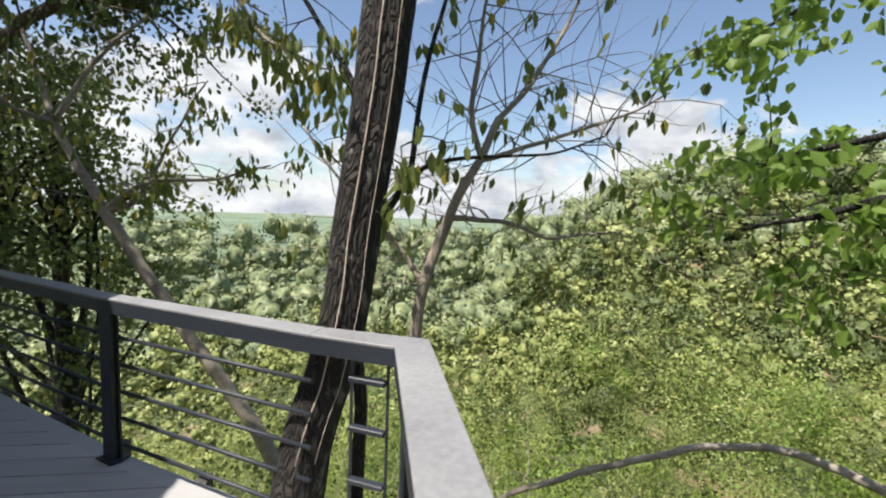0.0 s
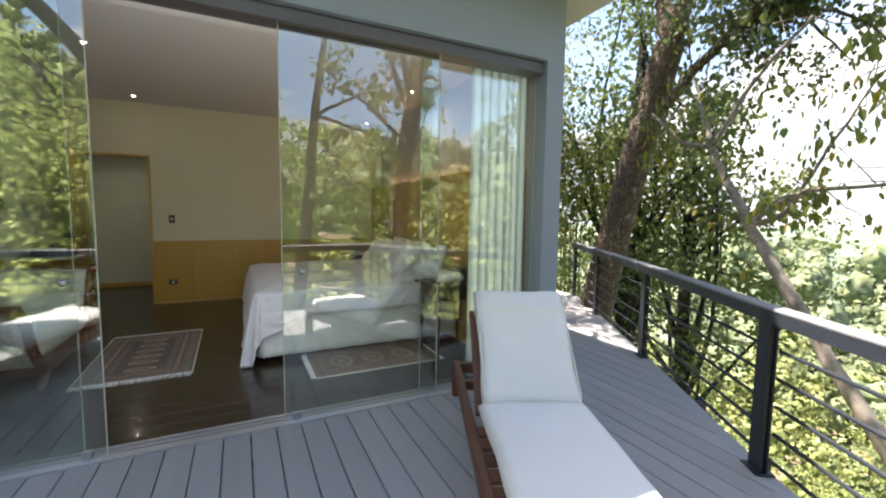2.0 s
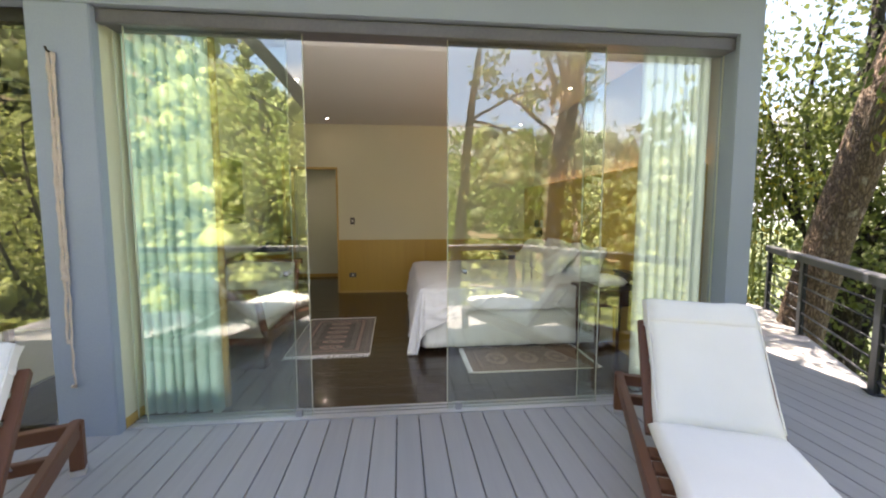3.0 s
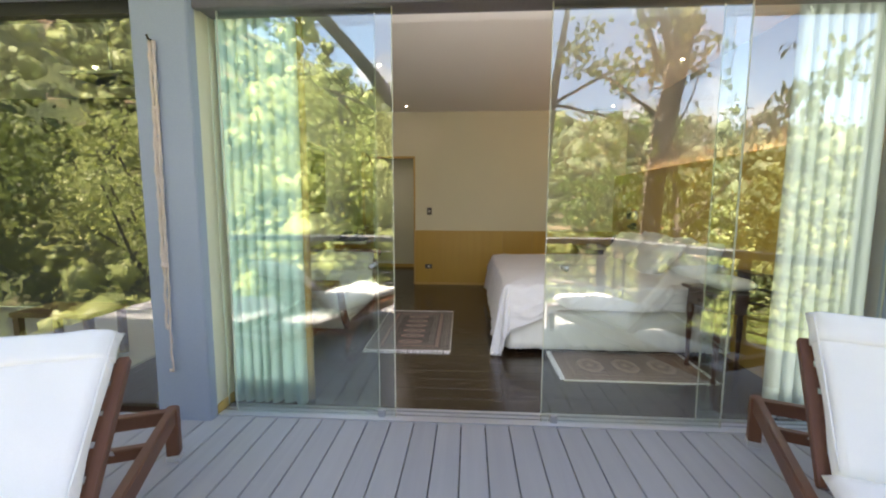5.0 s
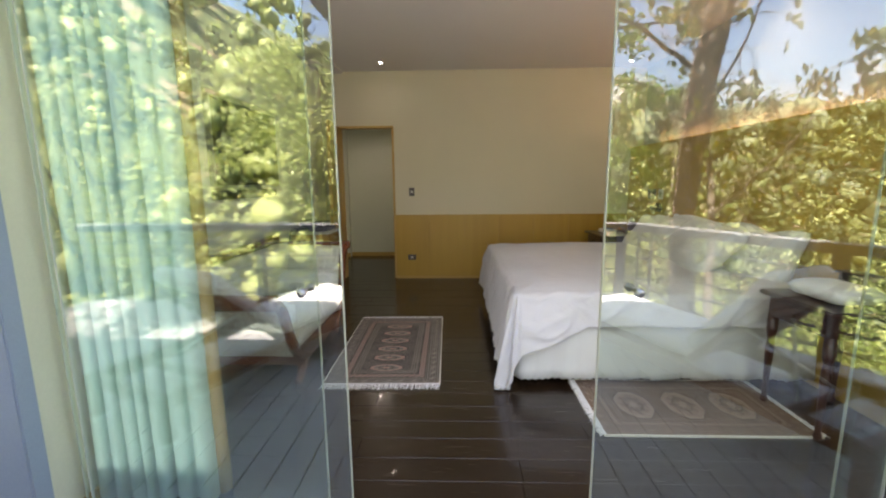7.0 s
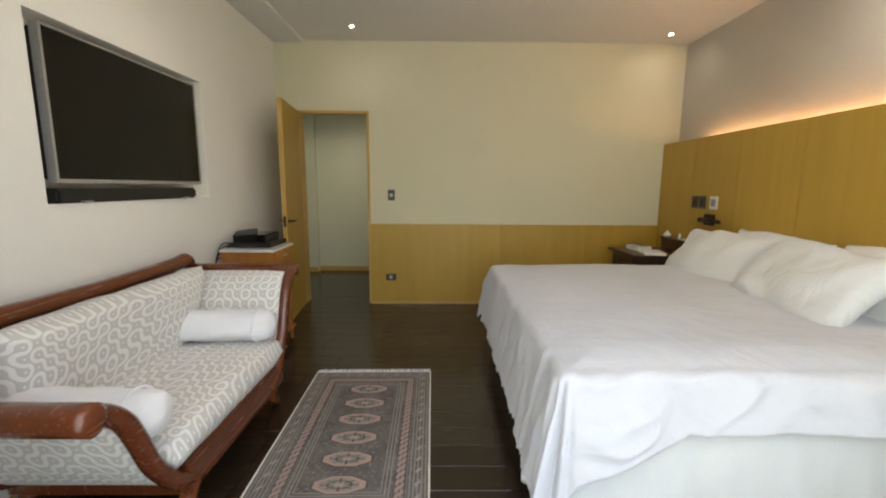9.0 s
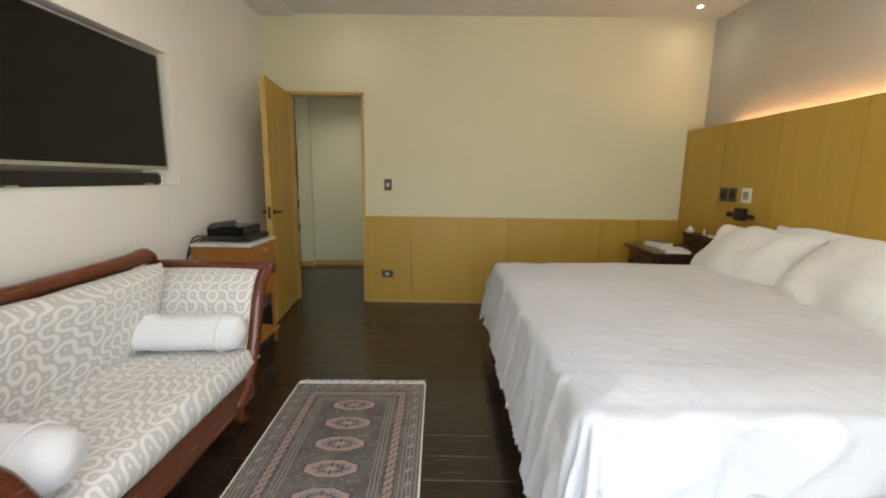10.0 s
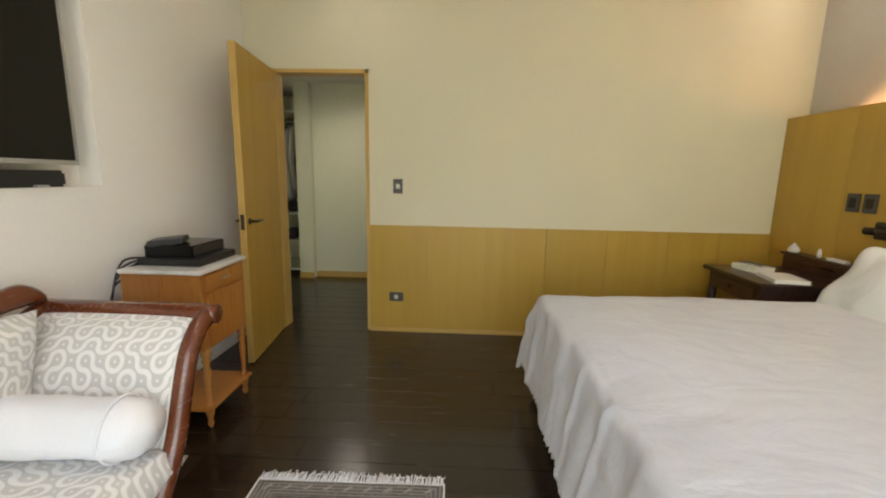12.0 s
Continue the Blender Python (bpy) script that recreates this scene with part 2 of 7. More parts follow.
def rug_mat(name, ground, deep, pale, rosy, length, width, count, medal_len, medal_wid):
    """UV in metres: borders of stripes and lozenges, a row of octagons down the middle."""
    m, nt, b = base_mat(name)
    uv = coords(nt, "UV")
    sep = nt.nodes.new("ShaderNodeSeparateXYZ")
    nt.links.new(uv, sep.inputs[0])
    u, v = sep.outputs[0], sep.outputs[1]
    eu = calc(nt, "SUBTRACT", length / 2, calc(nt, "ABSOLUTE", u))
    ev = calc(nt, "SUBTRACT", width / 2, calc(nt, "ABSOLUTE", v))
    edge = calc(nt, "MINIMUM", eu, ev)
    along = calc(nt, "ADD", u, v)

    def band(x, lo, hi):
        return calc(nt, "MULTIPLY", calc(nt, "GREATER_THAN", x, lo), calc(nt, "LESS_THAN", x, hi))

    weave = noisy(nt, coords(nt, "UV", (260, 260, 1)), 1.0, 2.0)
    worn = noisy(nt, uv, 7.0, 5.0)
    fleck = noisy(nt, uv, 55.0, 2.0)
    col = blend(nt, weave, ground, deep)
    col = blend(nt, calc(nt, "MULTIPLY", sharpen(nt, fleck, 0.58, 0.66), 0.35), col, pale)
    stripes = calc(nt, "GREATER_THAN", calc(nt, "SINE", calc(nt, "MULTIPLY", edge, 360.0)), 0.35)
    in_border = calc(nt, "LESS_THAN", edge, width * 0.27)
    col = blend(nt, calc(nt, "MULTIPLY", calc(nt, "MULTIPLY", stripes, in_border), 0.5), col, pale)
    beads = calc(nt, "GREATER_THAN", calc(nt, "SINE", calc(nt, "MULTIPLY", along, 150.0)), -0.2)
    col = blend(nt, calc(nt, "MULTIPLY", calc(nt, "MULTIPLY", beads, band(edge, width * 0.145, width * 0.195)), 0.8), col, rosy)
    dark_line = calc(nt, "ADD", band(edge, width * 0.135, width * 0.145), band(edge, width * 0.195, width * 0.205))
    col = blend(nt, dark_line, col, deep)
    dots = calc(nt, "GREATER_THAN", calc(nt, "SINE", calc(nt, "MULTIPLY", along, 75.0)), 0.75)
    col = blend(nt, calc(nt, "MULTIPLY", calc(nt, "MULTIPLY", dots, band(edge, width * 0.055, width * 0.085)), 0.7), col, pale)
    step = (length - 0.44 * width) / count
    cu = calc(nt, "SUBTRACT", calc(nt, "FRACT", calc(nt, "ADD", calc(nt, "DIVIDE", u, step), 0.5 if count % 2 else 0.0)), 0.5)
    au = calc(nt, "DIVIDE", calc(nt, "ABSOLUTE", cu), medal_len * 0.5)
    av = calc(nt, "DIVIDE", calc(nt, "ABSOLUTE", v), medal_wid * 0.5)
    oct_ = calc(nt, "MAXIMUM", calc(nt, "MAXIMUM", au, av), calc(nt, "MULTIPLY", calc(nt, "ADD", au, av), 0.72))
    inner = calc(nt, "LESS_THAN", calc(nt, "ABSOLUTE", u), step * count / 2)
    col = blend(nt, calc(nt, "MULTIPLY", calc(nt, "LESS_THAN", oct_, 1.0), inner), col, rosy)
    col = blend(nt, calc(nt, "MULTIPLY", calc(nt, "LESS_THAN", oct_, 0.78), inner), col, blend(nt, fleck, ground, pale))
    cross = calc(nt, "LESS_THAN", calc(nt, "MINIMUM", au, av), 0.05)
    diag = calc(nt, "LESS_THAN", calc(nt, "ABSOLUTE", calc(nt, "SUBTRACT", au, av)), 0.05)
    spokes = calc(nt, "MAXIMUM", cross, diag)
    col = blend(nt, calc(nt, "MULTIPLY", calc(nt, "MULTIPLY", spokes, band(oct_, 0.2, 0.74)), inner), col, deep)
    col = blend(nt, calc(nt, "MULTIPLY", band(oct_, 0.40, 0.50), inner), col, deep)
    col = blend(nt, calc(nt, "MULTIPLY", calc(nt, "LESS_THAN", oct_, 0.22), inner), col, rosy)
    col = blend(nt, calc(nt, "MULTIPLY", band(oct_, 1.0, 1.10), inner), col, deep)
    col = blend(nt, calc(nt, "MULTIPLY", sharpen(nt, worn, 0.35, 0.75), 0.45), col, blend(nt, 0.5, ground, pale))
    nt.links.new(col, b.inputs["Base Color"])
    b.inputs["Roughness"].default_value = 0.95
    bumped(nt, b, weave, 0.5, 0.003)
    return m


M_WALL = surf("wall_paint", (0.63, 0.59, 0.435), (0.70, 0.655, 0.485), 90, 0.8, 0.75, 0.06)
# pale paint, raised further to put window light along the wall into it
M_WALL_SIDE = surf("side_wall_lit_paint", (0.79, 0.765, 0.72), (0.85, 0.825, 0.78), 90, 0.8, 0.75, 0.06)
# darker and greyer than the other walls
M_WALL_HEAD = surf("head_wall_grey", (0.46, 0.43, 0.38), (0.53, 0.50, 0.45), 90, 0.8, 0.75, 0.06)
M_CEIL = surf("ceiling_paint", (0.66, 0.64, 0.61), (0.72, 0.70, 0.67), 70, 0.6, 0.8, 0.04)
M_FACADE = surf("facade_paint", (0.27, 0.315, 0.385), (0.32, 0.365, 0.435), 120, 0.7, 0.6, 0.12)
M_EAVE = surf("eave_paint", (0.68, 0.64, 0.55), (0.76, 0.72, 0.63), 60, 0.7, 0.7, 0.05)
M_BLACK = surf("black_metal", (0.012, 0.012, 0.014), (0.03, 0.03, 0.033), 60, 2, 0.35, 0.05)
M_TRACK = surf("track_paint", (0.10, 0.095, 0.105), (0.15, 0.14, 0.155), 60, 2, 0.45, 0.05)
M_DECK = grain("deck_composite", (0.32, 0.31, 0.31), (0.43, 0.42, 0.415), 0, 1.6, 0.6)
M_DECK_UNDER = surf("joist_wood", (0.04, 0.035, 0.03), (0.08, 0.07, 0.06), 30, 2, 0.8)
M_RAIL = surf("rail_paint", (0.014, 0.018, 0.026), (0.032, 0.038, 0.05), 60, 2.5, 0.5, 0.1)
M_RAILTOP = surf("rail_top_boards", (0.17, 0.17, 0.18), (0.30, 0.30, 0.31), 50, 3, 0.55, 0.15)
M_FLOOR = grain("dark_floor_wood", (0.012, 0.007, 0.004), (0.036, 0.022, 0.013), 1, 1.2, 0.24, 0.15)
M_OAK = grain("golden_veneer", (0.40, 0.235, 0.034), (0.54, 0.34, 0.058), 2, 0.9, 0.42, 0.0, 0.25)
M_OAKTRIM = grain("golden_trim", (0.46, 0.28, 0.07), (0.60, 0.39, 0.12), 2, 1.0, 0.4)
M_MAHOG = grain("mahogany_polish", (0.075, 0.016, 0.006), (0.20, 0.055, 0.018), 0, 1.0, 0.25, 0.4)
M_DARKWOOD = grain("dark_mahogany", (0.018, 0.006, 0.004), (0.05, 0.016, 0.010), 0, 1.2, 0.3, 0.3)
M_WALNUT = grain("burr_walnut", (0.30, 0.10, 0.02), (0.56, 0.25, 0.055), 2, 1.3, 0.3, 0.3)
M_MARBLE = surf("pale_marble", (0.55, 0.52, 0.48), (0.78, 0.76, 0.72), 18, 4, 0.3, 0.02)
M_EUCA = grain("teak_frame", (0.10, 0.035, 0.018), (0.20, 0.085, 0.045), 0, 1.0, 0.5)
M_LINEN = surf("white_linen", (0.54, 0.55, 0.59), (0.63, 0.64, 0.68), 260, 3, 0.85, 0.12, sheen=0.15)
M_PILLOW = surf("pillow_cotton", (0.68, 0.69, 0.70), (0.76, 0.77, 0.78), 260, 4, 0.85, 0.15, sheen=0.15)


def crumpled(mat, scale, strength, distance, stretch):
    """Soft creases laid over the weave of a cloth."""
    nt = mat.node_tree
    wr = nt.nodes.new("ShaderNodeTexNoise")
    wr.inputs["Scale"].default_value, wr.inputs["Detail"].default_value, wr.inputs["Distortion"].default_value = scale, 4.0, 1.6
    nt.links.new(coords(nt, "Object", stretch), wr.inputs["Vector"])
    bp = nt.nodes.new("ShaderNodeBump")
    bp.inputs["Strength"].default_value, bp.inputs["Distance"].default_value = strength, distance
    nt.links.new(wr.outputs["Fac"], bp.inputs["Height"])
    pb = nt.nodes["Principled BSDF"]
    if pb.inputs["Normal"].links:
        nt.links.new(pb.inputs["Normal"].links[0].from_socket, bp.inputs["Normal"])
    nt.links.new(bp.outputs["Normal"], pb.inputs["Normal"])


crumpled(M_LINEN, 4.5, 0.38, 0.035, (1.0, 0.7, 1.0))
crumpled(M_PILLOW, 5.0, 0.45, 0.03, (1.0, 1.0, 0.6))
M_SKIRT = surf("skirt_cotton", (0.58, 0.60, 0.60), (0.67, 0.69, 0.69), 200, 3, 0.85, 0.15)
M_CUSHION = surf("canvas_cushion", (0.80, 0.79, 0.75), (0.88, 0.87, 0.83), 320, 3, 0.85, 0.2)
# green cast of glass and sky put into this white cloth's colour
M_CURTAIN_TINTED = sheer("sheer_curtain", (0.58, 0.77, 0.73), (0.66, 0.85, 0.81))
M_CURTAIN_PALE = sheer("pale_sheer_curtain", (0.62, 0.68, 0.63), (0.69, 0.75, 0.70))
M_GOLDCURT = surf("ochre_curtain", (0.30, 0.19, 0.06), (0.42, 0.28, 0.11), 200, 2, 0.8, 0.1, stretch=(1, 1, 0.1))
M_WOVEN = woven_mat("figured_upholstery")
M_TOWEL = surf("white_towel", (0.78, 0.78, 0.80), (0.88, 0.88, 0.90), 220, 5, 0.95, 0.5, sheen=0.3)
M_SCREEN = surf("tv_screen", (0.003, 0.003, 0.0025), (0.005, 0.0045, 0.004), 5, 1, 0.12, 0.0, rough_var=0.02)
M_SCREEN.node_tree.nodes["Principled BSDF"].inputs["Specular IOR Level"].default_value = 0.3
M_SILVER = surf("silver_bezel", (0.40, 0.40, 0.41), (0.52, 0.52, 0.53), 60, 3, 0.35, 0.03, metal=0.7)
M_PLASTIC = surf("black_plastic", (0.008, 0.008, 0.009), (0.02, 0.02, 0.022), 80, 4, 0.4, 0.08)
M_PLATE = surf("dark_switch_plate", (0.05, 0.045, 0.04), (0.09, 0.08, 0.07), 80, 4, 0.45, 0.05)
M_ROCKER = surf("switch_rocker", (0.55, 0.53, 0.48), (0.66, 0.64, 0.58), 80, 4, 0.4, 0.02)
M_WHITE = surf("white_plastic", (0.70, 0.70, 0.68), (0.80, 0.80, 0.78), 80, 4, 0.4, 0.03)
M_BRONZE = surf("dark_bronze", (0.03, 0.02, 0.015), (0.06, 0.045, 0.03), 60, 4, 0.4, 0.05, metal=0.6)
M_CHROME = surf("brushed_steel", (0.50, 0.50, 0.50), (0.62, 0.62, 0.62), 80, 4, 0.28, 0.03, metal=1.0)
M_ALU = surf("aluminium_track", (0.55, 0.55, 0.56), (0.66, 0.66, 0.67), 60, 4, 0.4, 0.04, metal=0.5)
M_ROPE = surf("cotton_rope", (0.50, 0.40, 0.32), (0.68, 0.57, 0.48), 180, 20, 0.95, 0.6)
M_PAGE = surf("paper", (0.72, 0.69, 0.60), (0.82, 0.79, 0.70), 150, 5, 0.8, 0.1)
M_COVER = surf("book_cover", (0.03, 0.025, 0.02), (0.06, 0.05, 0.045), 60, 5, 0.5, 0.05)
M_HALL = surf("hall_panel", (0.62, 0.62, 0.48), (0.70, 0.70, 0.55), 70, 0.8, 0.5, 0.04)
M_CLOTH_DARK = surf("dark_clothes", (0.02, 0.02, 0.025), (0.06, 0.05, 0.05), 60, 8, 0.9, 0.3)
M_CLOTH_PALE = surf("pale_clothes", (0.5, 0.48, 0.44), (0.68, 0.66, 0.6), 60, 8, 0.9, 0.3)
M_BATH = surf("bathroom_wall", (0.05, 0.05, 0.042), (0.10, 0.095, 0.08), 30, 1, 0.5, 0.08)
M_BATHCEIL = surf("bathroom_ceiling", (0.64, 0.58, 0.47), (0.72, 0.66, 0.54), 60, 1, 0.7, 0.04)
M_BARK = bark("tree_bark", (0.011, 0.009, 0.008), (0.06, 0.05, 0.042), (0.20, 0.195, 0.17))
M_BARK_WARM = bark("reddish_bark", (0.085, 0.055, 0.036), (0.33, 0.235, 0.165), (0.42, 0.37, 0.30))
M_BARK_PALE = surf("pale_bark", (0.16, 0.13, 0.10), (0.38, 0.33, 0.27), 30, 5, 0.9, 0.6)
M_LEAF = leaf_mat("olive_leaves", (0.09, 0.13, 0.03), (0.21, 0.25, 0.06), (0.38, 0.32, 0.04))
M_LEAF_LIME = leaf_mat("lime_leaves", (0.16, 0.26, 0.04), (0.32, 0.43, 0.09))
M_LEAF_DARK = leaf_mat("dark_leaves", (0.07, 0.10, 0.03), (0.17, 0.21, 0.06))
M_LEAF_WOOD = leaf_mat("woodland_leaves", (0.18, 0.235, 0.07), (0.52, 0.55, 0.19), thin=0.5)
# haze put into the colour: a greyer green for distant woods
M_LEAF_FAR_HAZED = leaf_mat("far_hazed_leaves", (0.12, 0.165, 0.085), (0.33, 0.37, 0.17), thin=0.22, rounded=True)
M_SHRUB = leaf_mat("shrub_leaves", (0.17, 0.22, 0.065), (0.46, 0.49, 0.17), thin=0.3, rounded=True)
M_SHRUB_DARK = leaf_mat("dark_shrub_leaves", (0.08, 0.115, 0.04), (0.20, 0.25, 0.085), thin=0.3, rounded=True)
M_GLASS = pane_mat("tinted_glass", (0.915, 0.965, 0.935))
M_LED = glowing("led_strip", (1.0, 0.60, 0.28), 2.7)
M_SPOT = glowing("spot_lens", (1.0, 0.93, 0.82), 6.0)
M_RUG = rug_mat("runner_weave", (0.13, 0.115, 0.10), (0.05, 0.045, 0.045), (0.40, 0.36, 0.31), (0.42, 0.26, 0.22), 1.40, 0.80, 6, 0.62, 0.23)
M_RUG2 = rug_mat("flatweave_rug", (0.19, 0.12, 0.09), (0.10, 0.065, 0.05), (0.36, 0.28, 0.22), (0.33, 0.25, 0.2), 1.14, 0.62, 3, 0.7, 0.3)


# ---- builders ----
def thing(name, label, category, at=(0, 0, 0), group="", kind=""):
    ob = new(name)
    ob.empty_display_size = 0.1
    ob.location = at
    return tagged(ob, label, category, group, kind)


def part(name, bm, material, parent=None, label="", smooth=False):
    me = bpy.data.meshes.new(name)
    bm.normal_update()
    bm.to_mesh(me)
    bm.free()
    if smooth:
        for p in me.polygons:
            p.use_smooth = True
    me.materials.append(material)
    ob = new(name, me)
    if parent is not None:
        ob.parent = parent
        if parent.parent is None:
            ob.matrix_parent_inverse = Matrix.Translation(-parent.location)
    if label:
        ob["label"] = label
    return ob


def solid(name, bm, material, label, category, group="", kind="", smooth=False):
    return tagged(part(name, bm, material, None, "", smooth), label, category, group, kind)


def add_box(bm, x0, x1, y0, y1, z0, z1, m=None):
    c = Matrix.Translation(((x0 + x1) / 2, (y0 + y1) / 2, (z0 + z1) / 2)) @ Matrix.Diagonal((abs(x1 - x0), abs(y1 - y0), abs(z1 - z0), 1))
    return bmesh.ops.create_cube(bm, size=1, matrix=(m @ c) if m is not None else c)["verts"]


def boxes(*rows, bevel=0.0, m=None, seg=2):
    bm = bmesh.new()
    for r in rows:
        add_box(bm, *r, m=m)
    if bevel:
        bmesh.ops.bevel(bm, geom=bm.edges[:], offset=bevel, segments=seg, affect="EDGES", clamp_overlap=True)
    return bm


def add_tube(bm, pts, radii, seg=8):
    """A tapered round rod along points."""
    pts = [Vector(p) for p in pts]
    rings = []
    side = None
    for i, p in enumerate(pts):
        d = (pts[min(i + 1, len(pts) - 1)] - pts[max(i - 1, 0)]).normalized()
        if side is None or abs(side.dot(d)) > 0.98:
            side = d.orthogonal().normalized()
        side = (side - d * side.dot(d)).normalized()
        up = d.cross(side)
        r = radii[i] if isinstance(radii, (list, tuple)) else radii
        rings.append([bm.verts.new(p + (side * math.cos(a) + up * math.sin(a)) * r) for a in (2 * math.pi * k / seg for k in range(seg))])
    for a, b in zip(rings, rings[1:]):
        for k in range(seg):
            bm.faces.new((a[k], a[(k + 1) % seg], b[(k + 1) % seg], b[k]))
    bm.faces.new(rings[0][::-1])
    bm.faces.new(rings[-1])
    return bm


def smooth_path(pts, radii, steps=4, wobble=0.0):
    """Catmull-Rom through points; radii follow."""
    P = [Vector(p) for p in pts]
    out, rad = [], []
    for i in range(len(P) - 1):
        a, b, c, d = P[max(i - 1, 0)], P[i], P[i + 1], P[min(i + 2, len(P) - 1)]
        for k in range(steps):
            u = k / steps
            q = 0.5 * ((2 * b) + (c - a) * u + (2 * a - 5 * b + 4 * c - d) * u * u + (3 * b - a - 3 * c + d) * u ** 3)
            if wobble:
                q += Vector(noise.noise_vector(q * 3.0)) * wobble
            out.append(q)
            rad.append(radii[i] * (1 - u) + radii[i + 1] * u)
    out.append(P[-1])
    rad.append(radii[-1])
    return out, rad


def add_lathe(bm, profile, at, seg=12):
    x, y, z = at
    pts = [(x, y, z + h) for _, h in profile]
    rings = [[bm.verts.new((x + r * math.cos(2 * math.pi * k / seg), y + r * math.sin(2 * math.pi * k / seg), z + h)) for k in range(seg)] for r, h in profile]
    for a, b in zip(rings, rings[1:]):
        for k in range(seg):
            bm.faces.new((a[k], a[(k + 1) % seg], b[(k + 1) % seg], b[k]))
    bm.faces.new(rings[0][::-1])
    bm.faces.new(rings[-1])
    return bm


def sheet(fn, nu, nv, su=1.0, sv=1.0):
    """A grid surface from fn(u, v) in 0..1, with UV in metres."""
    bm = bmesh.new()
    lay = bm.loops.layers.uv.new("UVMap")
    g = [[bm.verts.new(fn(i / nu, j / nv)) for j in range(nv + 1)] for i in range(nu + 1)]
    for i in range(nu):
        for j in range(nv):
            f = bm.faces.new((g[i][j], g[i + 1][j], g[i + 1][j + 1], g[i][j + 1]))
            for l, (a, b) in zip(f.loops, ((i, j), (i + 1, j), (i + 1, j + 1), (i, j + 1))):
                l[lay].uv = (a / nu * su, b / nv * sv)
    return bm


def thicken(ob, t, offset=-1.0):
    md = ob.modifiers.new("thickness", "SOLIDIFY")
    md.thickness, md.offset = t, offset
    return ob


def padded(cx, cy, cz, lx, ly, lz, m=None, n=14, puff=0.35, wrinkle=0.006, uv=False, seed=0.0):
    """A stuffed rectangular pad: flat with rounded, swelling edges and soft creases."""
    bm = bmesh.new()
    lay = bm.loops.layers.uv.new("UVMap")
    for s in (1, -1):
        g = []
        for i in range(n + 1):
            row = []
            for j in range(n + 1):
                u, v = -1 + 2 * i / n, -1 + 2 * j / n
                u, v = math.copysign(abs(u) ** 0.8, u), math.copysign(abs(v) ** 0.8, v)
                h = (max(0.0, 1 - abs(u) ** 4) ** puff) * (max(0.0, 1 - abs(v) ** 4) ** puff)
                p = Vector((u * lx / 2 * (1 - 0.03 * (1 - abs(v))), v * ly / 2 * (1 - 0.03 * (1 - abs(u))), s * h * lz / 2))
                p += Vector(noise.noise_vector(Vector((p.x * 5 + seed, p.y * 5, p.z * 3 + seed)))) * wrinkle * 2
                p.z += wrinkle * noise.noise(Vector((p.x * 14 + seed, p.y * 9, 3.1))) * h
                q = Vector((cx, cy, cz)) + p
                row.append(bm.verts.new(m @ p + Vector((cx, cy, cz)) if m is not None else q))
            g.append(row)
        for i in range(n):
            for j in range(n):
                vs = (g[i][j], g[i + 1][j], g[i + 1][j + 1], g[i][j + 1])
                f = bm.faces.new(vs if s > 0 else vs[::-1])
                ij = ((i, j), (i + 1, j), (i + 1, j + 1), (i, j + 1))
                for l, (a, b) in zip(f.loops, ij if s > 0 else ij[::-1]):
                    l[lay].uv = (a / n * lx, b / n * ly)
    bmesh.ops.remove_doubles(bm, verts=bm.verts[:], dist=0.0015)
    return bm


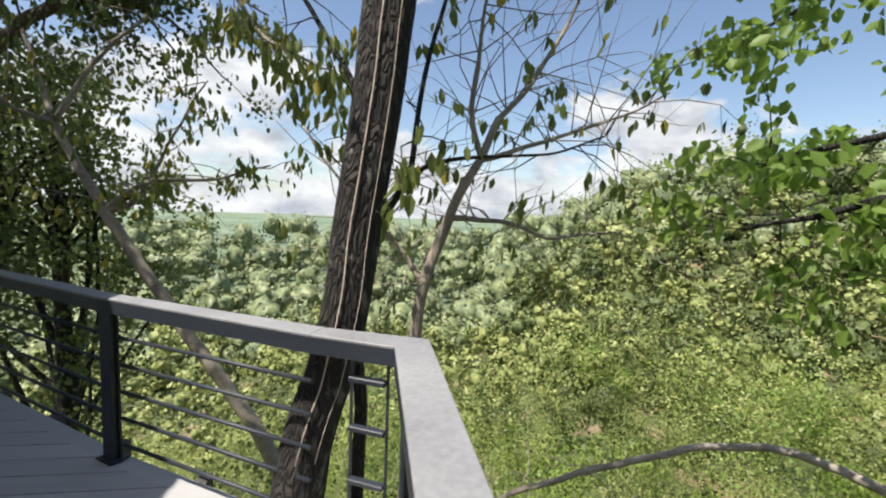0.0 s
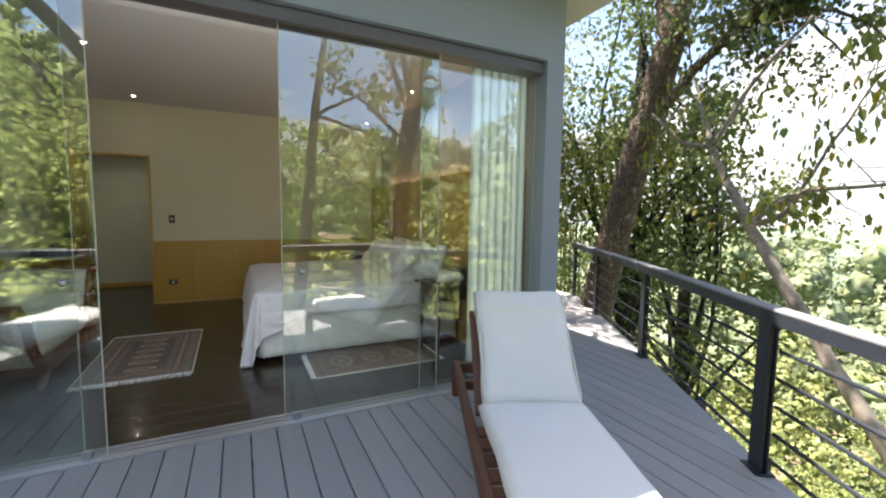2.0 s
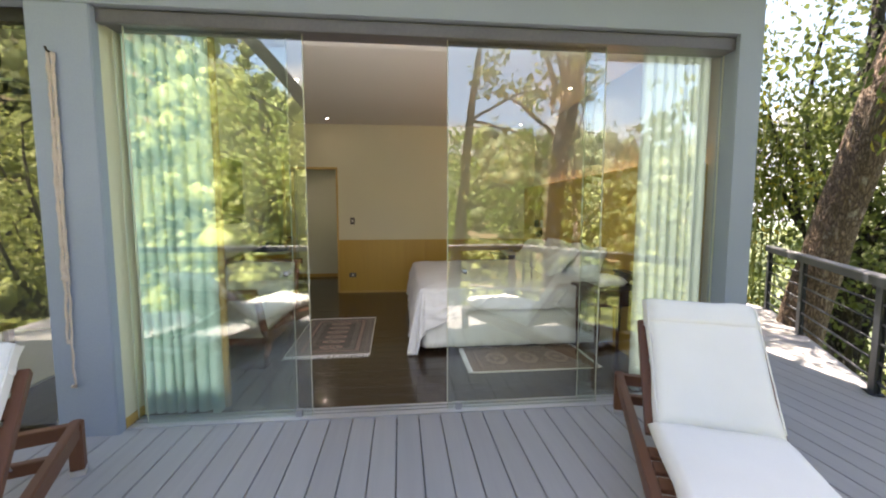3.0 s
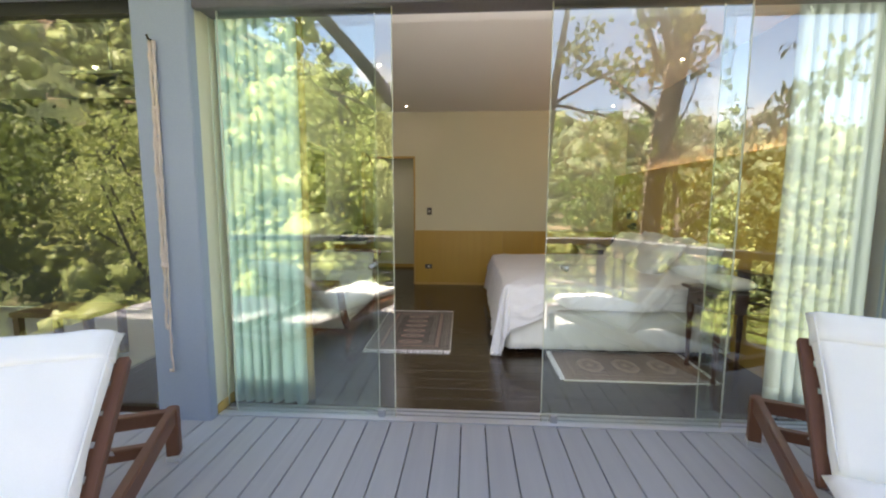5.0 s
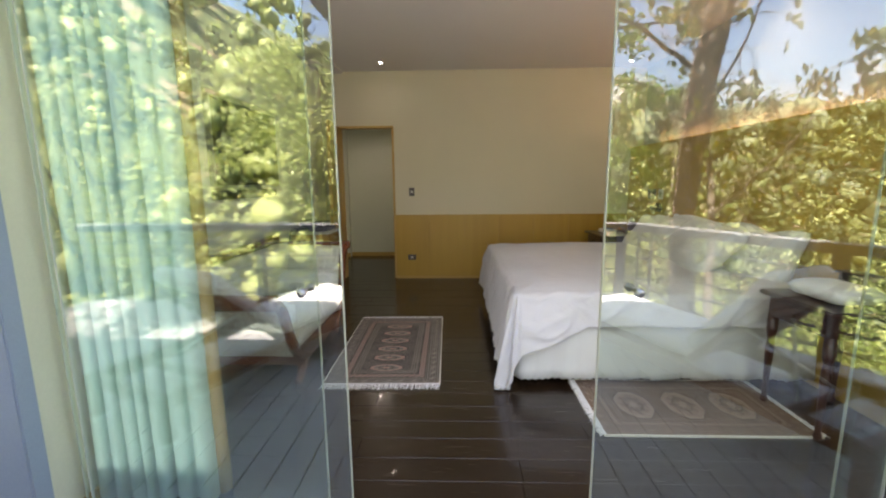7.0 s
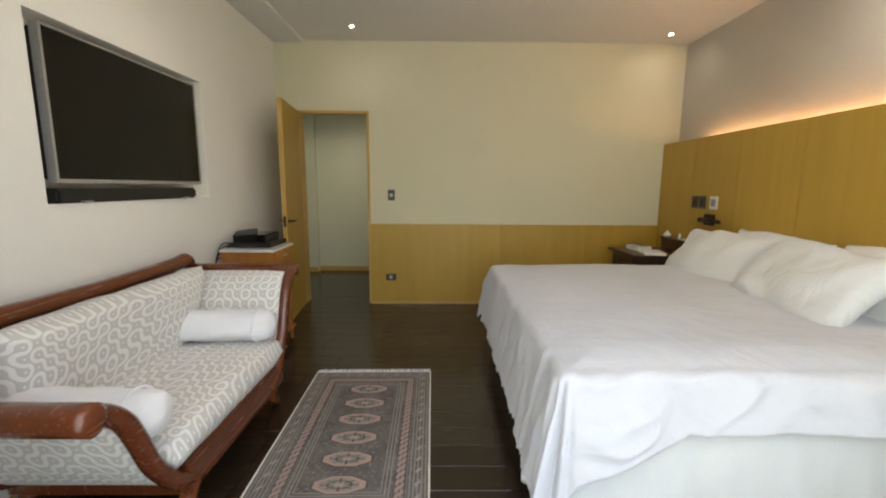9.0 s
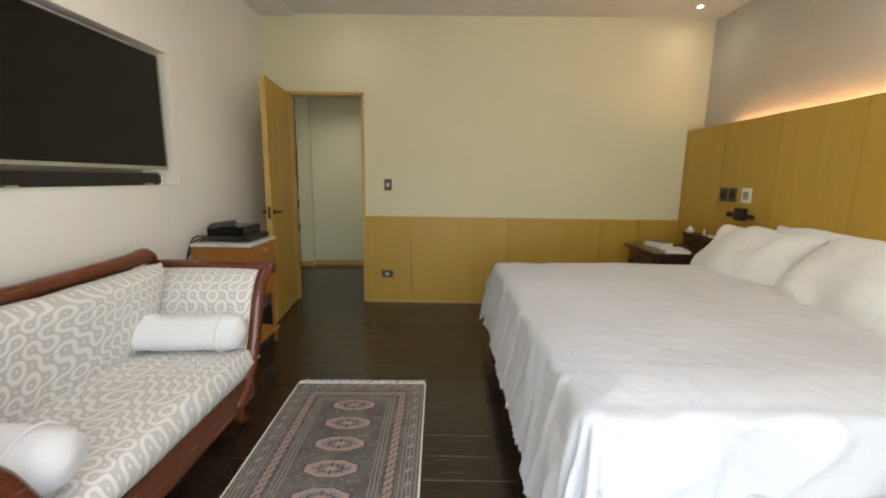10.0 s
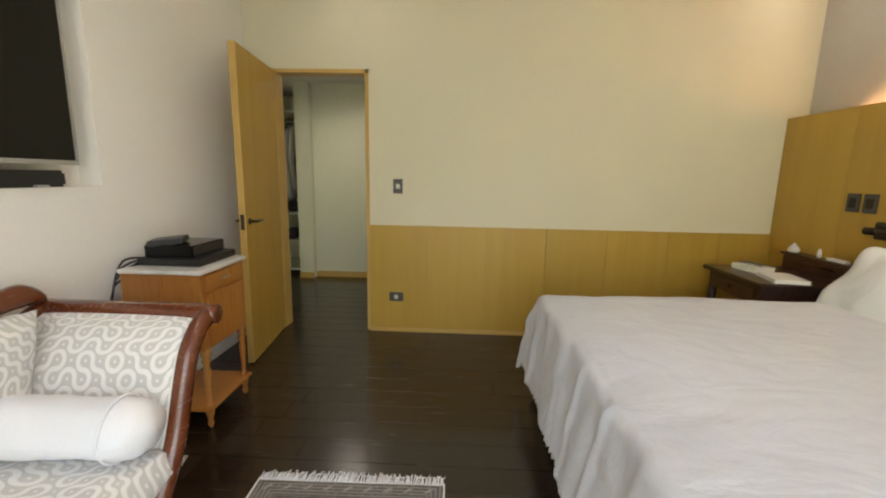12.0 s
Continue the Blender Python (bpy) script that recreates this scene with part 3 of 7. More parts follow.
def leaf_mesh(name, centres, spread, size, per, material, parent=None, label="", hang=0.3, seed=1, narrow=0.42, shell=False, core_size=0.64, fill=0.16):
    """Many small folded leaves round the centres. spread: (rx, ry, rz) or one for each centre. shell: facing outwards, flat."""
    rng = np.random.default_rng(seed)
    c = np.repeat(np.asarray(centres, float), per, axis=0)
    n = len(c)
    sp = np.repeat(np.asarray(spread, float).reshape(-1, 3) if np.ndim(spread) > 1 else np.tile(np.asarray(spread, float), (len(centres), 1)), per, axis=0)
    d = rng.normal(size=(n, 3))
    d /= np.linalg.norm(d, axis=1, keepdims=True)
    lump = 1 + 0.36 * np.sin(d[:, :1] * 6 + c[:, :1] * 3) * np.sin(d[:, 1:2] * 7 + c[:, 1:2] * 5) * np.sin(d[:, 2:] * 5 + c[:, :1])
    c = c + d * sp * (rng.random((n, 1)) ** (fill if shell else 0.45)) * (lump if shell else 1)
    sz = (np.repeat(np.asarray(size, float), per) if np.ndim(size) else np.full(n, float(size))) * rng.uniform(0.6, 1.35, n)
    ax = rng.normal(size=(n, 3))
    ax[:, 2] -= hang * 3
    if shell:
        out = d + rng.normal(size=(n, 3)) * 0.22
        ax = ax - out * (np.sum(ax * out, axis=1, keepdims=True) / np.sum(out * out, axis=1, keepdims=True))
    ax /= np.linalg.norm(ax, axis=1, keepdims=True)
    sd = np.cross(ax, out if shell else rng.normal(size=(n, 3)))
    sd /= np.linalg.norm(sd, axis=1, keepdims=True)
    nm = np.cross(ax, sd)
    a, s, k = ax * sz[:, None], sd * sz[:, None] * narrow, nm * sz[:, None] * 0.12
    if shell:
        v = np.stack([c - a * 0.5, c + s, c + a * 0.5, c - s], axis=1).reshape(-1, 3)
        quads = np.arange(n * 4).reshape(-1, 4)
    else:
        v = np.stack([c, c + a * 0.35 + s + k, c + a * 0.75 + s * 0.7 + k, c + a, c + a * 0.75 - s * 0.7 + k, c + a * 0.35 - s + k], axis=1).reshape(-1, 3)
        o = (np.arange(n) * 6)[:, None]
        quads = np.concatenate([o + np.array([[0, 1, 2, 3]]), o + np.array([[0, 3, 4, 5]])], axis=1).reshape(-1, 4)
    loops, totals = quads.ravel(), np.full(len(quads), 4)
    if shell and core_size:
        # a lumpy leafy core in each crown, so that gaps between leaves show foliage
        ico = bmesh.new()
        bmesh.ops.create_icosphere(ico, subdivisions=2 if len(centres) < 2000 else 1, radius=1.0)
        unit, tris = np.array([q.co for q in ico.verts]), np.array([[q.index for q in f.verts] for f in ico.faces])
        ico.free()
        cen, ext = np.asarray(centres, float)[:, None, :], np.asarray(spread, float).reshape(-1, 3)[:, None, :]
        bump = 1 + 0.36 * np.sin(unit[None, :, :1] * 6 + cen[:, :, :1] * 3) * np.sin(unit[None, :, 1:2] * 7 + cen[:, :, 1:2] * 5) * np.sin(unit[None, :, 2:] * 5 + cen[:, :, :1])
        rough = rng.uniform(0.7, 1.0, (len(centres), len(unit), 1))
        core = (cen + unit[None] * ext * bump * rough * core_size).reshape(-1, 3)
        faces = (tris[None] + (len(v) + np.arange(len(centres)) * len(unit))[:, None, None]).reshape(-1, 3)
        v, loops, totals = np.concatenate([v, core]), np.concatenate([loops, faces.ravel()]), np.concatenate([totals, np.full(len(faces), 3)])
        rn = d + nm * np.sign(np.sum(nm * d, axis=1, keepdims=True)) * 0.45
        rn /= np.linalg.norm(rn, axis=1, keepdims=True)
        facing = np.tile(unit, (len(centres), 1)) + rng.normal(size=(len(core), 3)) * 0.4
        facing /= np.linalg.norm(facing, axis=1, keepdims=True)
        rn = np.concatenate([np.repeat(rn, 4, axis=0), facing])
    me = bpy.data.meshes.new(name)
    me.vertices.add(len(v))
    me.vertices.foreach_set("co", v.astype(np.float32).ravel())
    me.loops.add(len(loops))
    me.loops.foreach_set("vertex_index", loops.astype(np.int32))
    me.polygons.add(len(totals))
    me.polygons.foreach_set("loop_start", (np.cumsum(totals) - totals).astype(np.int32))
    me.polygons.foreach_set("loop_total", totals.astype(np.int32))
    if shell and core_size:
        me.attributes.new("round_normal", "FLOAT_VECTOR", "POINT").data.foreach_set("vector", rn.astype(np.float32).ravel())
    me.update(calc_edges=True)
    me.validate()
    me.materials.append(material)
    ob = new(name, me)
    if parent is not None:
        ob.parent = parent
        if parent.parent is None:
            ob.matrix_parent_inverse = Matrix.Translation(-parent.location)
    if label:
        ob["label"] = label
    return ob

# ---- large structure ----
M_EDGE = surf("glass_edge", (0.50, 0.52, 0.42), (0.62, 0.62, 0.50), 60, 3, 0.3, 0.0)
XB, XG, XF = -6.9, -2.58, -2.45          # back wall, glass line, facade face
YL, YR, YH = -2.67, 1.66, 1.475          # side walls, headboard face
CEIL = 2.80
RAIL_IN = ((0.58, -5.2), (0.47, 1.02), (0.14, 1.18), (-1.02, 1.84), (-2.53, 2.84), (-3.98, 3.74), (-5.15, 4.45))


def rail_x(y):
    """x of the deck's slanting outer edge at y."""
    p = RAIL_IN[1:]
    if y <= p[0][1]:
        return 0.60
    for (xa, ya), (xb, yb) in zip(p, p[1:]):
        if y <= yb:
            return xa + (xb - xa) * (y - ya) / (yb - ya) + 0.03
    return p[-1][0]


def structure(name, bm, material, label, category):
    return solid(name, bm, material, label, category, kind="structure")


# back wall with the doorway, one mesh with thickness
DOOR_L, DOOR_R, DOOR_H = -2.46, -1.70, 2.10
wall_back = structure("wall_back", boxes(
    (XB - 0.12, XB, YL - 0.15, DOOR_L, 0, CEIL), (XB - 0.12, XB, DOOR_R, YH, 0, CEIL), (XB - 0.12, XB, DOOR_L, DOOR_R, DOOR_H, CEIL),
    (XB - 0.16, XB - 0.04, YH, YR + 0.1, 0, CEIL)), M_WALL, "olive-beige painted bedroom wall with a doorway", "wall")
# side wall with the television recess
NX0, NX1, NZ0, NZ1 = -5.475, -4.18, 1.222, 2.04
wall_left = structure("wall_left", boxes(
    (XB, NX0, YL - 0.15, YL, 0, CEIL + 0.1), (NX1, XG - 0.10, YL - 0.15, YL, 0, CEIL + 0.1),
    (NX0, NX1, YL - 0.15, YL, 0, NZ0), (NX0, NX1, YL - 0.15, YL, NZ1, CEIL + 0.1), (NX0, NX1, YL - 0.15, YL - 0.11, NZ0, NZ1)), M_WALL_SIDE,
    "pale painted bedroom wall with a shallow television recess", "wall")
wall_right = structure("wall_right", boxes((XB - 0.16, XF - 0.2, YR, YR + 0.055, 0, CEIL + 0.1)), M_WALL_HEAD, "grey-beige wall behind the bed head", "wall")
ceiling = structure("ceiling", boxes(
    (XB - 0.16, -3.12, -2.36, YR, CEIL, CEIL + 0.12), (XB - 0.16, -3.12, YL, -2.36, CEIL - 0.025, CEIL + 0.12),
    (-3.12, XG - 0.102, YL, YR, 2.60, CEIL + 0.12)), M_CEIL, "white painted bedroom ceiling with a lowered edge by the glass", "ceiling")
roof = structure("roof", boxes((-11.0, -1.86, -7.0, 2.12, 3.04, 3.22), bevel=0.01), M_EAVE, "cream painted flat roof with a short overhang", "roof")
# facade: lintel, right pier, left column, side wall
facade = structure("wall_facade", boxes(
    (XF - 0.22, XF, -7.0, 1.735, 2.535, 3.04), (XF - 0.035, XF, 1.568, 1.735, 0, 2.535), (XF - 0.22, XF - 0.035, 1.612, 1.735, 0, 2.535), (-11.0, XF - 0.22, 1.72, 1.735, 0, 3.04)), M_FACADE,
    "blue-grey painted outer wall above the glass front", "wall")
column = structure("wall_column", boxes((-2.52, -2.447, -2.74, -2.402, -0.06, 2.533), bevel=0.006), M_FACADE, "blue-grey painted square column", "column")

# pier takes the darker back-wall colour in place of shade behind the glass
structure("wall_pier", boxes((-2.80, -2.522, YL, -2.418, 0, 2.60)), M_WALL, "pale pier between column and curtain, shade put into its colour", "wall")
structure("baseboard_pier", boxes((-2.80, -2.530, -2.418, -2.408, 0.0, 0.06)), M_OAKTRIM, "golden wood baseboard strip", "baseboard")

# floor of dark planks (pieces are added at the end)
floor = structure("floor", boxes((-9.6, XG + 0.02, -3.6, YR, -0.12, -0.022)), M_DARKWOOD, "dark polished hardwood plank floor", "floor")
# last two boxes: unseen sheets added to stop light through the board gaps
deck = structure("deck_floor", boxes(*[(-6.5 + 0.6 * k, -6.44 + 0.6 * k, -5.2, min(4.0, 1.2 + 0.6 * (11.5 - k) * 0.62), -0.16, -0.03) for k in range(12)], (-2.5, 0.5, -5.2, 1.0, -0.075, -0.060), (-6.3, -2.5, 1.78, 2.7, -0.075, -0.060)), M_DECK_UNDER,
                 "grey composite board deck on joists", "deck")

# sliding glass front
track = structure("door_track", boxes((XG - 0.10, XG + 0.045, -2.402, 1.61, 2.462, 2.533), (XG + 0.045, XG + 0.088, -2.402, 1.566, 2.447, 2.524), bevel=0.003), M_TRACK, "dark grey overhead track of the glass doors", "door track")
sill = structure("door_sill", boxes((XG - 0.10, XG - 0.07, -2.402, 1.61, -0.022, 0.004), (XG - 0.05, XG - 0.02, -2.402, 1.61, -0.022, 0.004),
                                    (XG + 0.0, XG + 0.06, -2.402, 1.61, -0.022, 0.006)), M_ALU, "aluminium floor track of the glass doors", "door track")


def glass_door(name, y0, y1, x, clip_y, label, knob_y=None):
    t = thing(name, label, "glass door", (x, (y0 + y1) / 2, 0), kind="structure")
    p = part("pane", boxes((x - 0.004, x + 0.004, y0, y1, 0.008, 2.47)), M_GLASS, t)
    p.visible_shadow = False
    for e in (y0, y1):
        part("polished_edge", boxes((x - 0.0045, x + 0.0045, e - 0.0025, e + 0.0025, 0.008, 2.47)), M_EDGE, t, "pale polished glass edge")
    if clip_y is not None:
        part("floor_clip", boxes((x - 0.018, x + 0.018, clip_y - 0.022, clip_y + 0.022, 0.006, 0.055), bevel=0.003), M_CHROME, t, "small steel floor clip")
    if knob_y is not None:
        bm = bmesh.new()
        add_tube(bm, [(x - 0.05, knob_y, 0.97), (x - 0.035, knob_y, 0.97), (x - 0.034, knob_y, 0.97), (x + 0.034, knob_y, 0.97), (x + 0.035, knob_y, 0.97), (x + 0.05, knob_y, 0.97)],
                 [0.016, 0.016, 0.008, 0.008, 0.016, 0.016], 12)
        part("knob", bm, M_CHROME, t, "round steel knob", True)
    return t


glass_door("door_glass_1", -2.40, -1.385, XG - 0.06, None, "fixed frameless tinted glass panel by the column")
glass_door("door_glass_2", -2.30, -1.268, XG + 0.015, -1.355, "slid-open frameless tinted glass door panel", -1.40)
glass_door("door_glass_3", -0.362, 0.705, XG + 0.015, -0.285, "slid-open frameless tinted glass door panel", -0.25)
glass_door("door_glass_4", 0.60, 1.608, XG - 0.06, None, "fixed frameless tinted glass panel by the outer corner")

# bathroom glazing beyond the column
bath_track = structure("window_track", boxes((XG - 0.08, XG + 0.03, -7.0, -2.742, 2.455, 2.533)), M_BLACK, "black head rail over the bathroom glass", "window")
glass_door("window_1", -4.7, -2.75, XG, -2.83, "frameless glass front of the bathroom")
bath = structure("wall_bathroom", boxes((-5.0, XG - 0.08, -7.0, -6.9, 0, 2.6), (-5.1, -5.0, -7.0, YL - 0.15, 0, 2.6), (-5.0, XG - 0.1, YL - 0.19, YL - 0.15, 0, 2.6)),
                 M_BATH, "dark stone bathroom wall", "wall")
structure("ceiling_bathroom", boxes((-5.0, XG - 0.1, -7.0, YL - 0.15, 2.6, 2.7)), M_BATHCEIL, "beige bathroom ceiling", "ceiling")
# ceiling colour used on the floor as a reflector, to brighten the ceiling
structure("floor_bathroom", boxes((-5.0, XG + 0.02, -7.0, -3.6, -0.12, -0.004)), M_BATHCEIL, "beige bathroom floor, made pale to bounce light upwards", "floor")
head = thing("rain_shower", "square steel rain shower on a ceiling arm", "shower", (-2.88, -3.25, 2.6))
part("plate", boxes((-3.04, -2.72, -3.46, -3.04, 2.175, 2.19), bevel=0.003), M_CHROME, head)
bm = bmesh.new()
add_tube(bm, [(-2.88, -3.25, 2.6), (-2.88, -3.25, 2.185)], 0.012, 10)
part("arm", bm, M_CHROME, head, "", True)
part("nozzle_grid", boxes(*[(-3.03 + 0.031 * i, -3.015 + 0.031 * i, -3.45, -3.05, 2.169, 2.177) for i in range(10)]), M_BLACK, head)
bench = thing("shower_bench", "low teak bench in the bathroom", "bench", (-3.4, -4.3, 0))
part("seat", boxes((-3.6, -3.2, -4.6, -3.9, 0.40, 0.44), bevel=0.005), M_EUCA, bench)
for xx in (-3.58, -3.26):
    for yy in (-4.58, -3.96):
        part("leg", boxes((xx, xx + 0.05, yy, yy + 0.05, -0.004, 0.402)), M_EUCA, bench)

# hall beyond the door
structure("wall_hall", boxes((-8.84, -8.72, -2.80, -1.0, 0, 2.5), (-8.84, XB - 0.12, -1.12, -1.0, 0, 2.5)), M_HALL, "pale green-white hall wall", "wall")
structure("wall_hall_pier", boxes((-8.80, -8.62, -2.98, -2.80, 0, 2.5)), M_HALL, "white pier beside the wardrobe", "wall")
structure("ceiling_hall", boxes((-9.6, XB - 0.12, -3.6, -1.0, 2.38, 2.5)), M_CEIL, "white hall ceiling", "ceiling")
structure("wall_hall_side", boxes((-9.6, XB - 0.12, -3.7, -3.6, 0, 2.5), (-9.7, -9.6, -3.7, -2.8, 0, 2.5)), M_HALL, "white wall at the end of the hall", "wall")
structure("baseboard_hall", boxes((-8.72, -8.705, -2.80, -1.12, -0.02, 0.07), (-8.62, -8.605, -2.98, -2.80, -0.02, 0.07)), M_OAKTRIM, "golden wood baseboard", "baseboard")
wd = thing("wardrobe", "white open wardrobe shelving with hanging clothes", "wardrobe", (-8.9, -3.3, 0))
part("side", boxes((-8.9, -8.84, -3.6, -3.58, -0.02, 2.3), (-9.55, -8.86, -3.02, -3.0, -0.02, 2.3)), M_HALL, wd)
for z in (0.05, 0.42, 0.78, 2.05):
    part("shelf", boxes((-9.5, -8.80, -3.58, -3.02, z, z + 0.025)), M_HALL, wd)
bm = bmesh.new()
add_tube(bm, [(-9.1, -3.59, 1.95), (-9.1, -3.03, 1.95)], 0.014, 8)
part("rail", bm, M_CHROME, wd)
for k in range(7):
    y = -3.52 + k * 0.075
    g = solid("hanging_shirt", padded(-9.08, y, 1.50 if k % 2 else 1.42, 0.46, 0.05, 0.85 if k % 2 else 0.95, n=6, seed=k), M_CLOTH_PALE if k % 3 else M_CLOTH_DARK,
              "pale shirt hanging in the wardrobe" if k % 3 else "dark coat hanging in the wardrobe", "shirt", "hanging clothes", smooth=True)
for k, (y, z) in enumerate(((-3.4, 0.445), (-3.2, 0.445), (-3.3, 0.805), (-3.14, 0.805))):
    solid("shoe_pair", padded(-8.98, y, z + 0.07, 0.26, 0.16, 0.14, n=6, seed=k), M_CLOTH_DARK, "dark shoes on a wardrobe shelf", "shoes", "shoes in the wardrobe", smooth=True)
structure("shell_back", boxes((-11.0, -10.9, -7.0, 1.72, 0, 3.04)), M_FACADE, "plain outer wall at the back of the house", "wall")

# door frame and leaf
structure("door_frame", boxes((XB - 0.125, XB + 0.006, DOOR_R - 0.028, DOOR_R, 0, DOOR_H), (XB - 0.125, XB + 0.006, DOOR_L, DOOR_L + 0.028, 0, DOOR_H),
                              (XB - 0.125, XB + 0.006, DOOR_L, DOOR_R, DOOR_H - 0.028, DOOR_H)), M_OAKTRIM, "thin golden wood door lining", "door frame")
leaf = thing("door_1", "open golden veneer door leaf with lever handles", "door", (-6.88, -2.44, 0), kind="structure")
ml = Matrix.Translation((-6.885, -2.455, 0)) @ Matrix.Rotation(radians(6.3), 4, "Z")
part("panel", boxes((0.0, 0.70, -0.02, 0.02, 0.008, 2.085), bevel=0.002, m=ml), M_OAK, leaf)
part("edge_strip", boxes((0.70, 0.712, -0.021, 0.021, 0.008, 2.086), m=ml), M_OAKTRIM, leaf, "lighter solid wood door edge")
for s in (1, -1):
    bm = boxes((0.63, 0.67, 0.02 * s, 0.028 * s, 0.96, 1.0), bevel=0.002, m=ml)
    q = [ml @ Vector(p) for p in ((0.65, 0.025 * s, 0.98), (0.65, 0.06 * s, 0.98), (0.64, 0.068 * s, 0.98), (0.53, 0.066 * s, 0.98))]
    add_tube(bm, q, [0.010, 0.010, 0.010, 0.008], 8)
    part("lever_handle", bm, M_BRONZE, leaf, "dark metal lever handle", True)
part("latch", boxes((0.7115, 0.714, -0.012, 0.012, 0.93, 1.03), m=ml), M_BRONZE, leaf, "dark metal latch plate")

# wainscot, headboard panelling, ledge light
wz = 0.90
wains = structure("wainscot", boxes((XB, XB + 0.010, DOOR_R, YH, 0.0, wz - 0.004)), M_OAK, "golden veneer wainscot on the wall", "wainscot")
edges = [DOOR_R, -1.23, -0.75, -0.27, 0.21, 0.69, 1.08, YH]
for a, b in zip(edges, edges[1:]):
    part("panel", boxes((XB + 0.010, XB + 0.024, a + 0.0015, b - 0.0015, 0.035, wz), bevel=0.001), M_OAK, wains)
structure("baseboard", boxes((XB + 0.010, XB + 0.030, DOOR_R, YH, 0.0, 0.034)), M_OAKTRIM, "pale golden baseboard strip", "baseboard")
structure("baseboard_left", boxes((-5.9, -2.70, YL, YL + 0.015, 0.0, 0.06)), M_OAKTRIM, "golden wood baseboard strip", "baseboard")
hz = 1.775
hb = structure("headboard_wall", boxes((XB, -2.80, YH + 0.018, YR - 0.06, 0.0, hz - 0.03)), M_OAK, "tall golden veneer panelling behind the bed", "panelling")
he = [XB + 0.002, -6.32, -5.72, -5.12, -4.52, -3.92, -3.32, -2.80]
for a, b in zip(he, he[1:]):
    part("panel", boxes((a + 0.001, b - 0.001, YH, YH + 0.018, 0.0, hz), bevel=0.001), M_OAK, hb)
led = tagged(part("ledge_light", boxes((XB + 0.45, -2.85, YR - 0.05, YR - 0.03, hz - 0.04, hz - 0.02)), M_LED), "warm light strip hidden behind the panelling top", "light strip")
structure("ledge", boxes((XB, -2.80, YR - 0.06, YR, 0.0, hz - 0.045)), M_OAK, "ledge behind the panelling", "ledge")

# recessed spots; the last two are added, unseen, to brighten hall and bathroom
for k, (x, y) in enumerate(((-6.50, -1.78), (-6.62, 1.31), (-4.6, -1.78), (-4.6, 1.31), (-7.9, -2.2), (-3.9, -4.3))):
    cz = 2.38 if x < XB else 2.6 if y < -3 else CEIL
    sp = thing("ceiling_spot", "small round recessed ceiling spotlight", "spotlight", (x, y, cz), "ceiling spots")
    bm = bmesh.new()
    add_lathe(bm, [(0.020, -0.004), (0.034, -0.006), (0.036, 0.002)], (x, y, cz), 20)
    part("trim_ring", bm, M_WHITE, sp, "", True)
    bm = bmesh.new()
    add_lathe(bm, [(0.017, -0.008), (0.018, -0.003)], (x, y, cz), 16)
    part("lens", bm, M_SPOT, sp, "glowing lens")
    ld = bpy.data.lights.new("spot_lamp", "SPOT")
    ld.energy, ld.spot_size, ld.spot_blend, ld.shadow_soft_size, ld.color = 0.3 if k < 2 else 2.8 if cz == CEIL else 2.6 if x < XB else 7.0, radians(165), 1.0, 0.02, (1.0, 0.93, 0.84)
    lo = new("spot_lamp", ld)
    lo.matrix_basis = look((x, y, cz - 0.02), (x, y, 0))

# ---- bedroom furniture ----
# bed: base, mattress, skirt
BX0, BX1, BY0, BY1, BZ = -5.90, -3.80, -0.445, 1.47, 0.64
bed = thing("bed", "king-size bed with a white cotton skirt", "bed", ((BX0 + BX1) / 2, 0.5, 0))
part("base", boxes((BX0 + 0.03, BX1 - 0.03, BY0 + 0.03, BY1 - 0.002, 0.08, 0.34), bevel=0.02), M_PLASTIC, bed, "dark bed base")
part("mattress", boxes((BX0, BX1, BY0, BY1, 0.34, BZ - 0.02), bevel=0.05, seg=3), M_LINEN, bed, "white mattress", True)
for xx in (BX0 + 0.12, BX1 - 0.17):
    for yy in (BY0 + 0.10, BY1 - 0.15):
        part("leg", boxes((xx, xx + 0.05, yy, yy + 0.05, 0.0, 0.085)), M_PLASTIC, bed)


def skirt_fn(u, v):
    s = u * ((BX1 - BX0) + 2 * (BY1 - BY0))
    la = BY1 - BY0
    w = 0.004 * math.sin(s * 44) + 0.005 * math.sin(s * 23 + 1.3) + 0.016 * noise.noise(Vector((s * 6, v * 2, 0)))
    out = 0.02 + (1 - v) * (0.035 + w)
    z = 0.05 + v * 0.36 + (1 - v) * 0.006 * math.sin(s * 140)
    if s < la:
        return (BX0 - out, BY1 - s, z)
    if s < la + (BX1 - BX0):
        return (BX0 + (s - la), BY0 - out, z)
    return (BX1 + out, BY0 + (s - la - (BX1 - BX0)), z)


thicken(part("skirt", sheet(skirt_fn, 420, 6), M_SKIRT, bed, "gathered white cotton bed skirt", True), 0.003)

# duvet: a cloth laid over the bed, dropping over three sides
DROP_FOOT, DROP_NEAR, DROP_FAR = 0.46, 0.25, 0.26


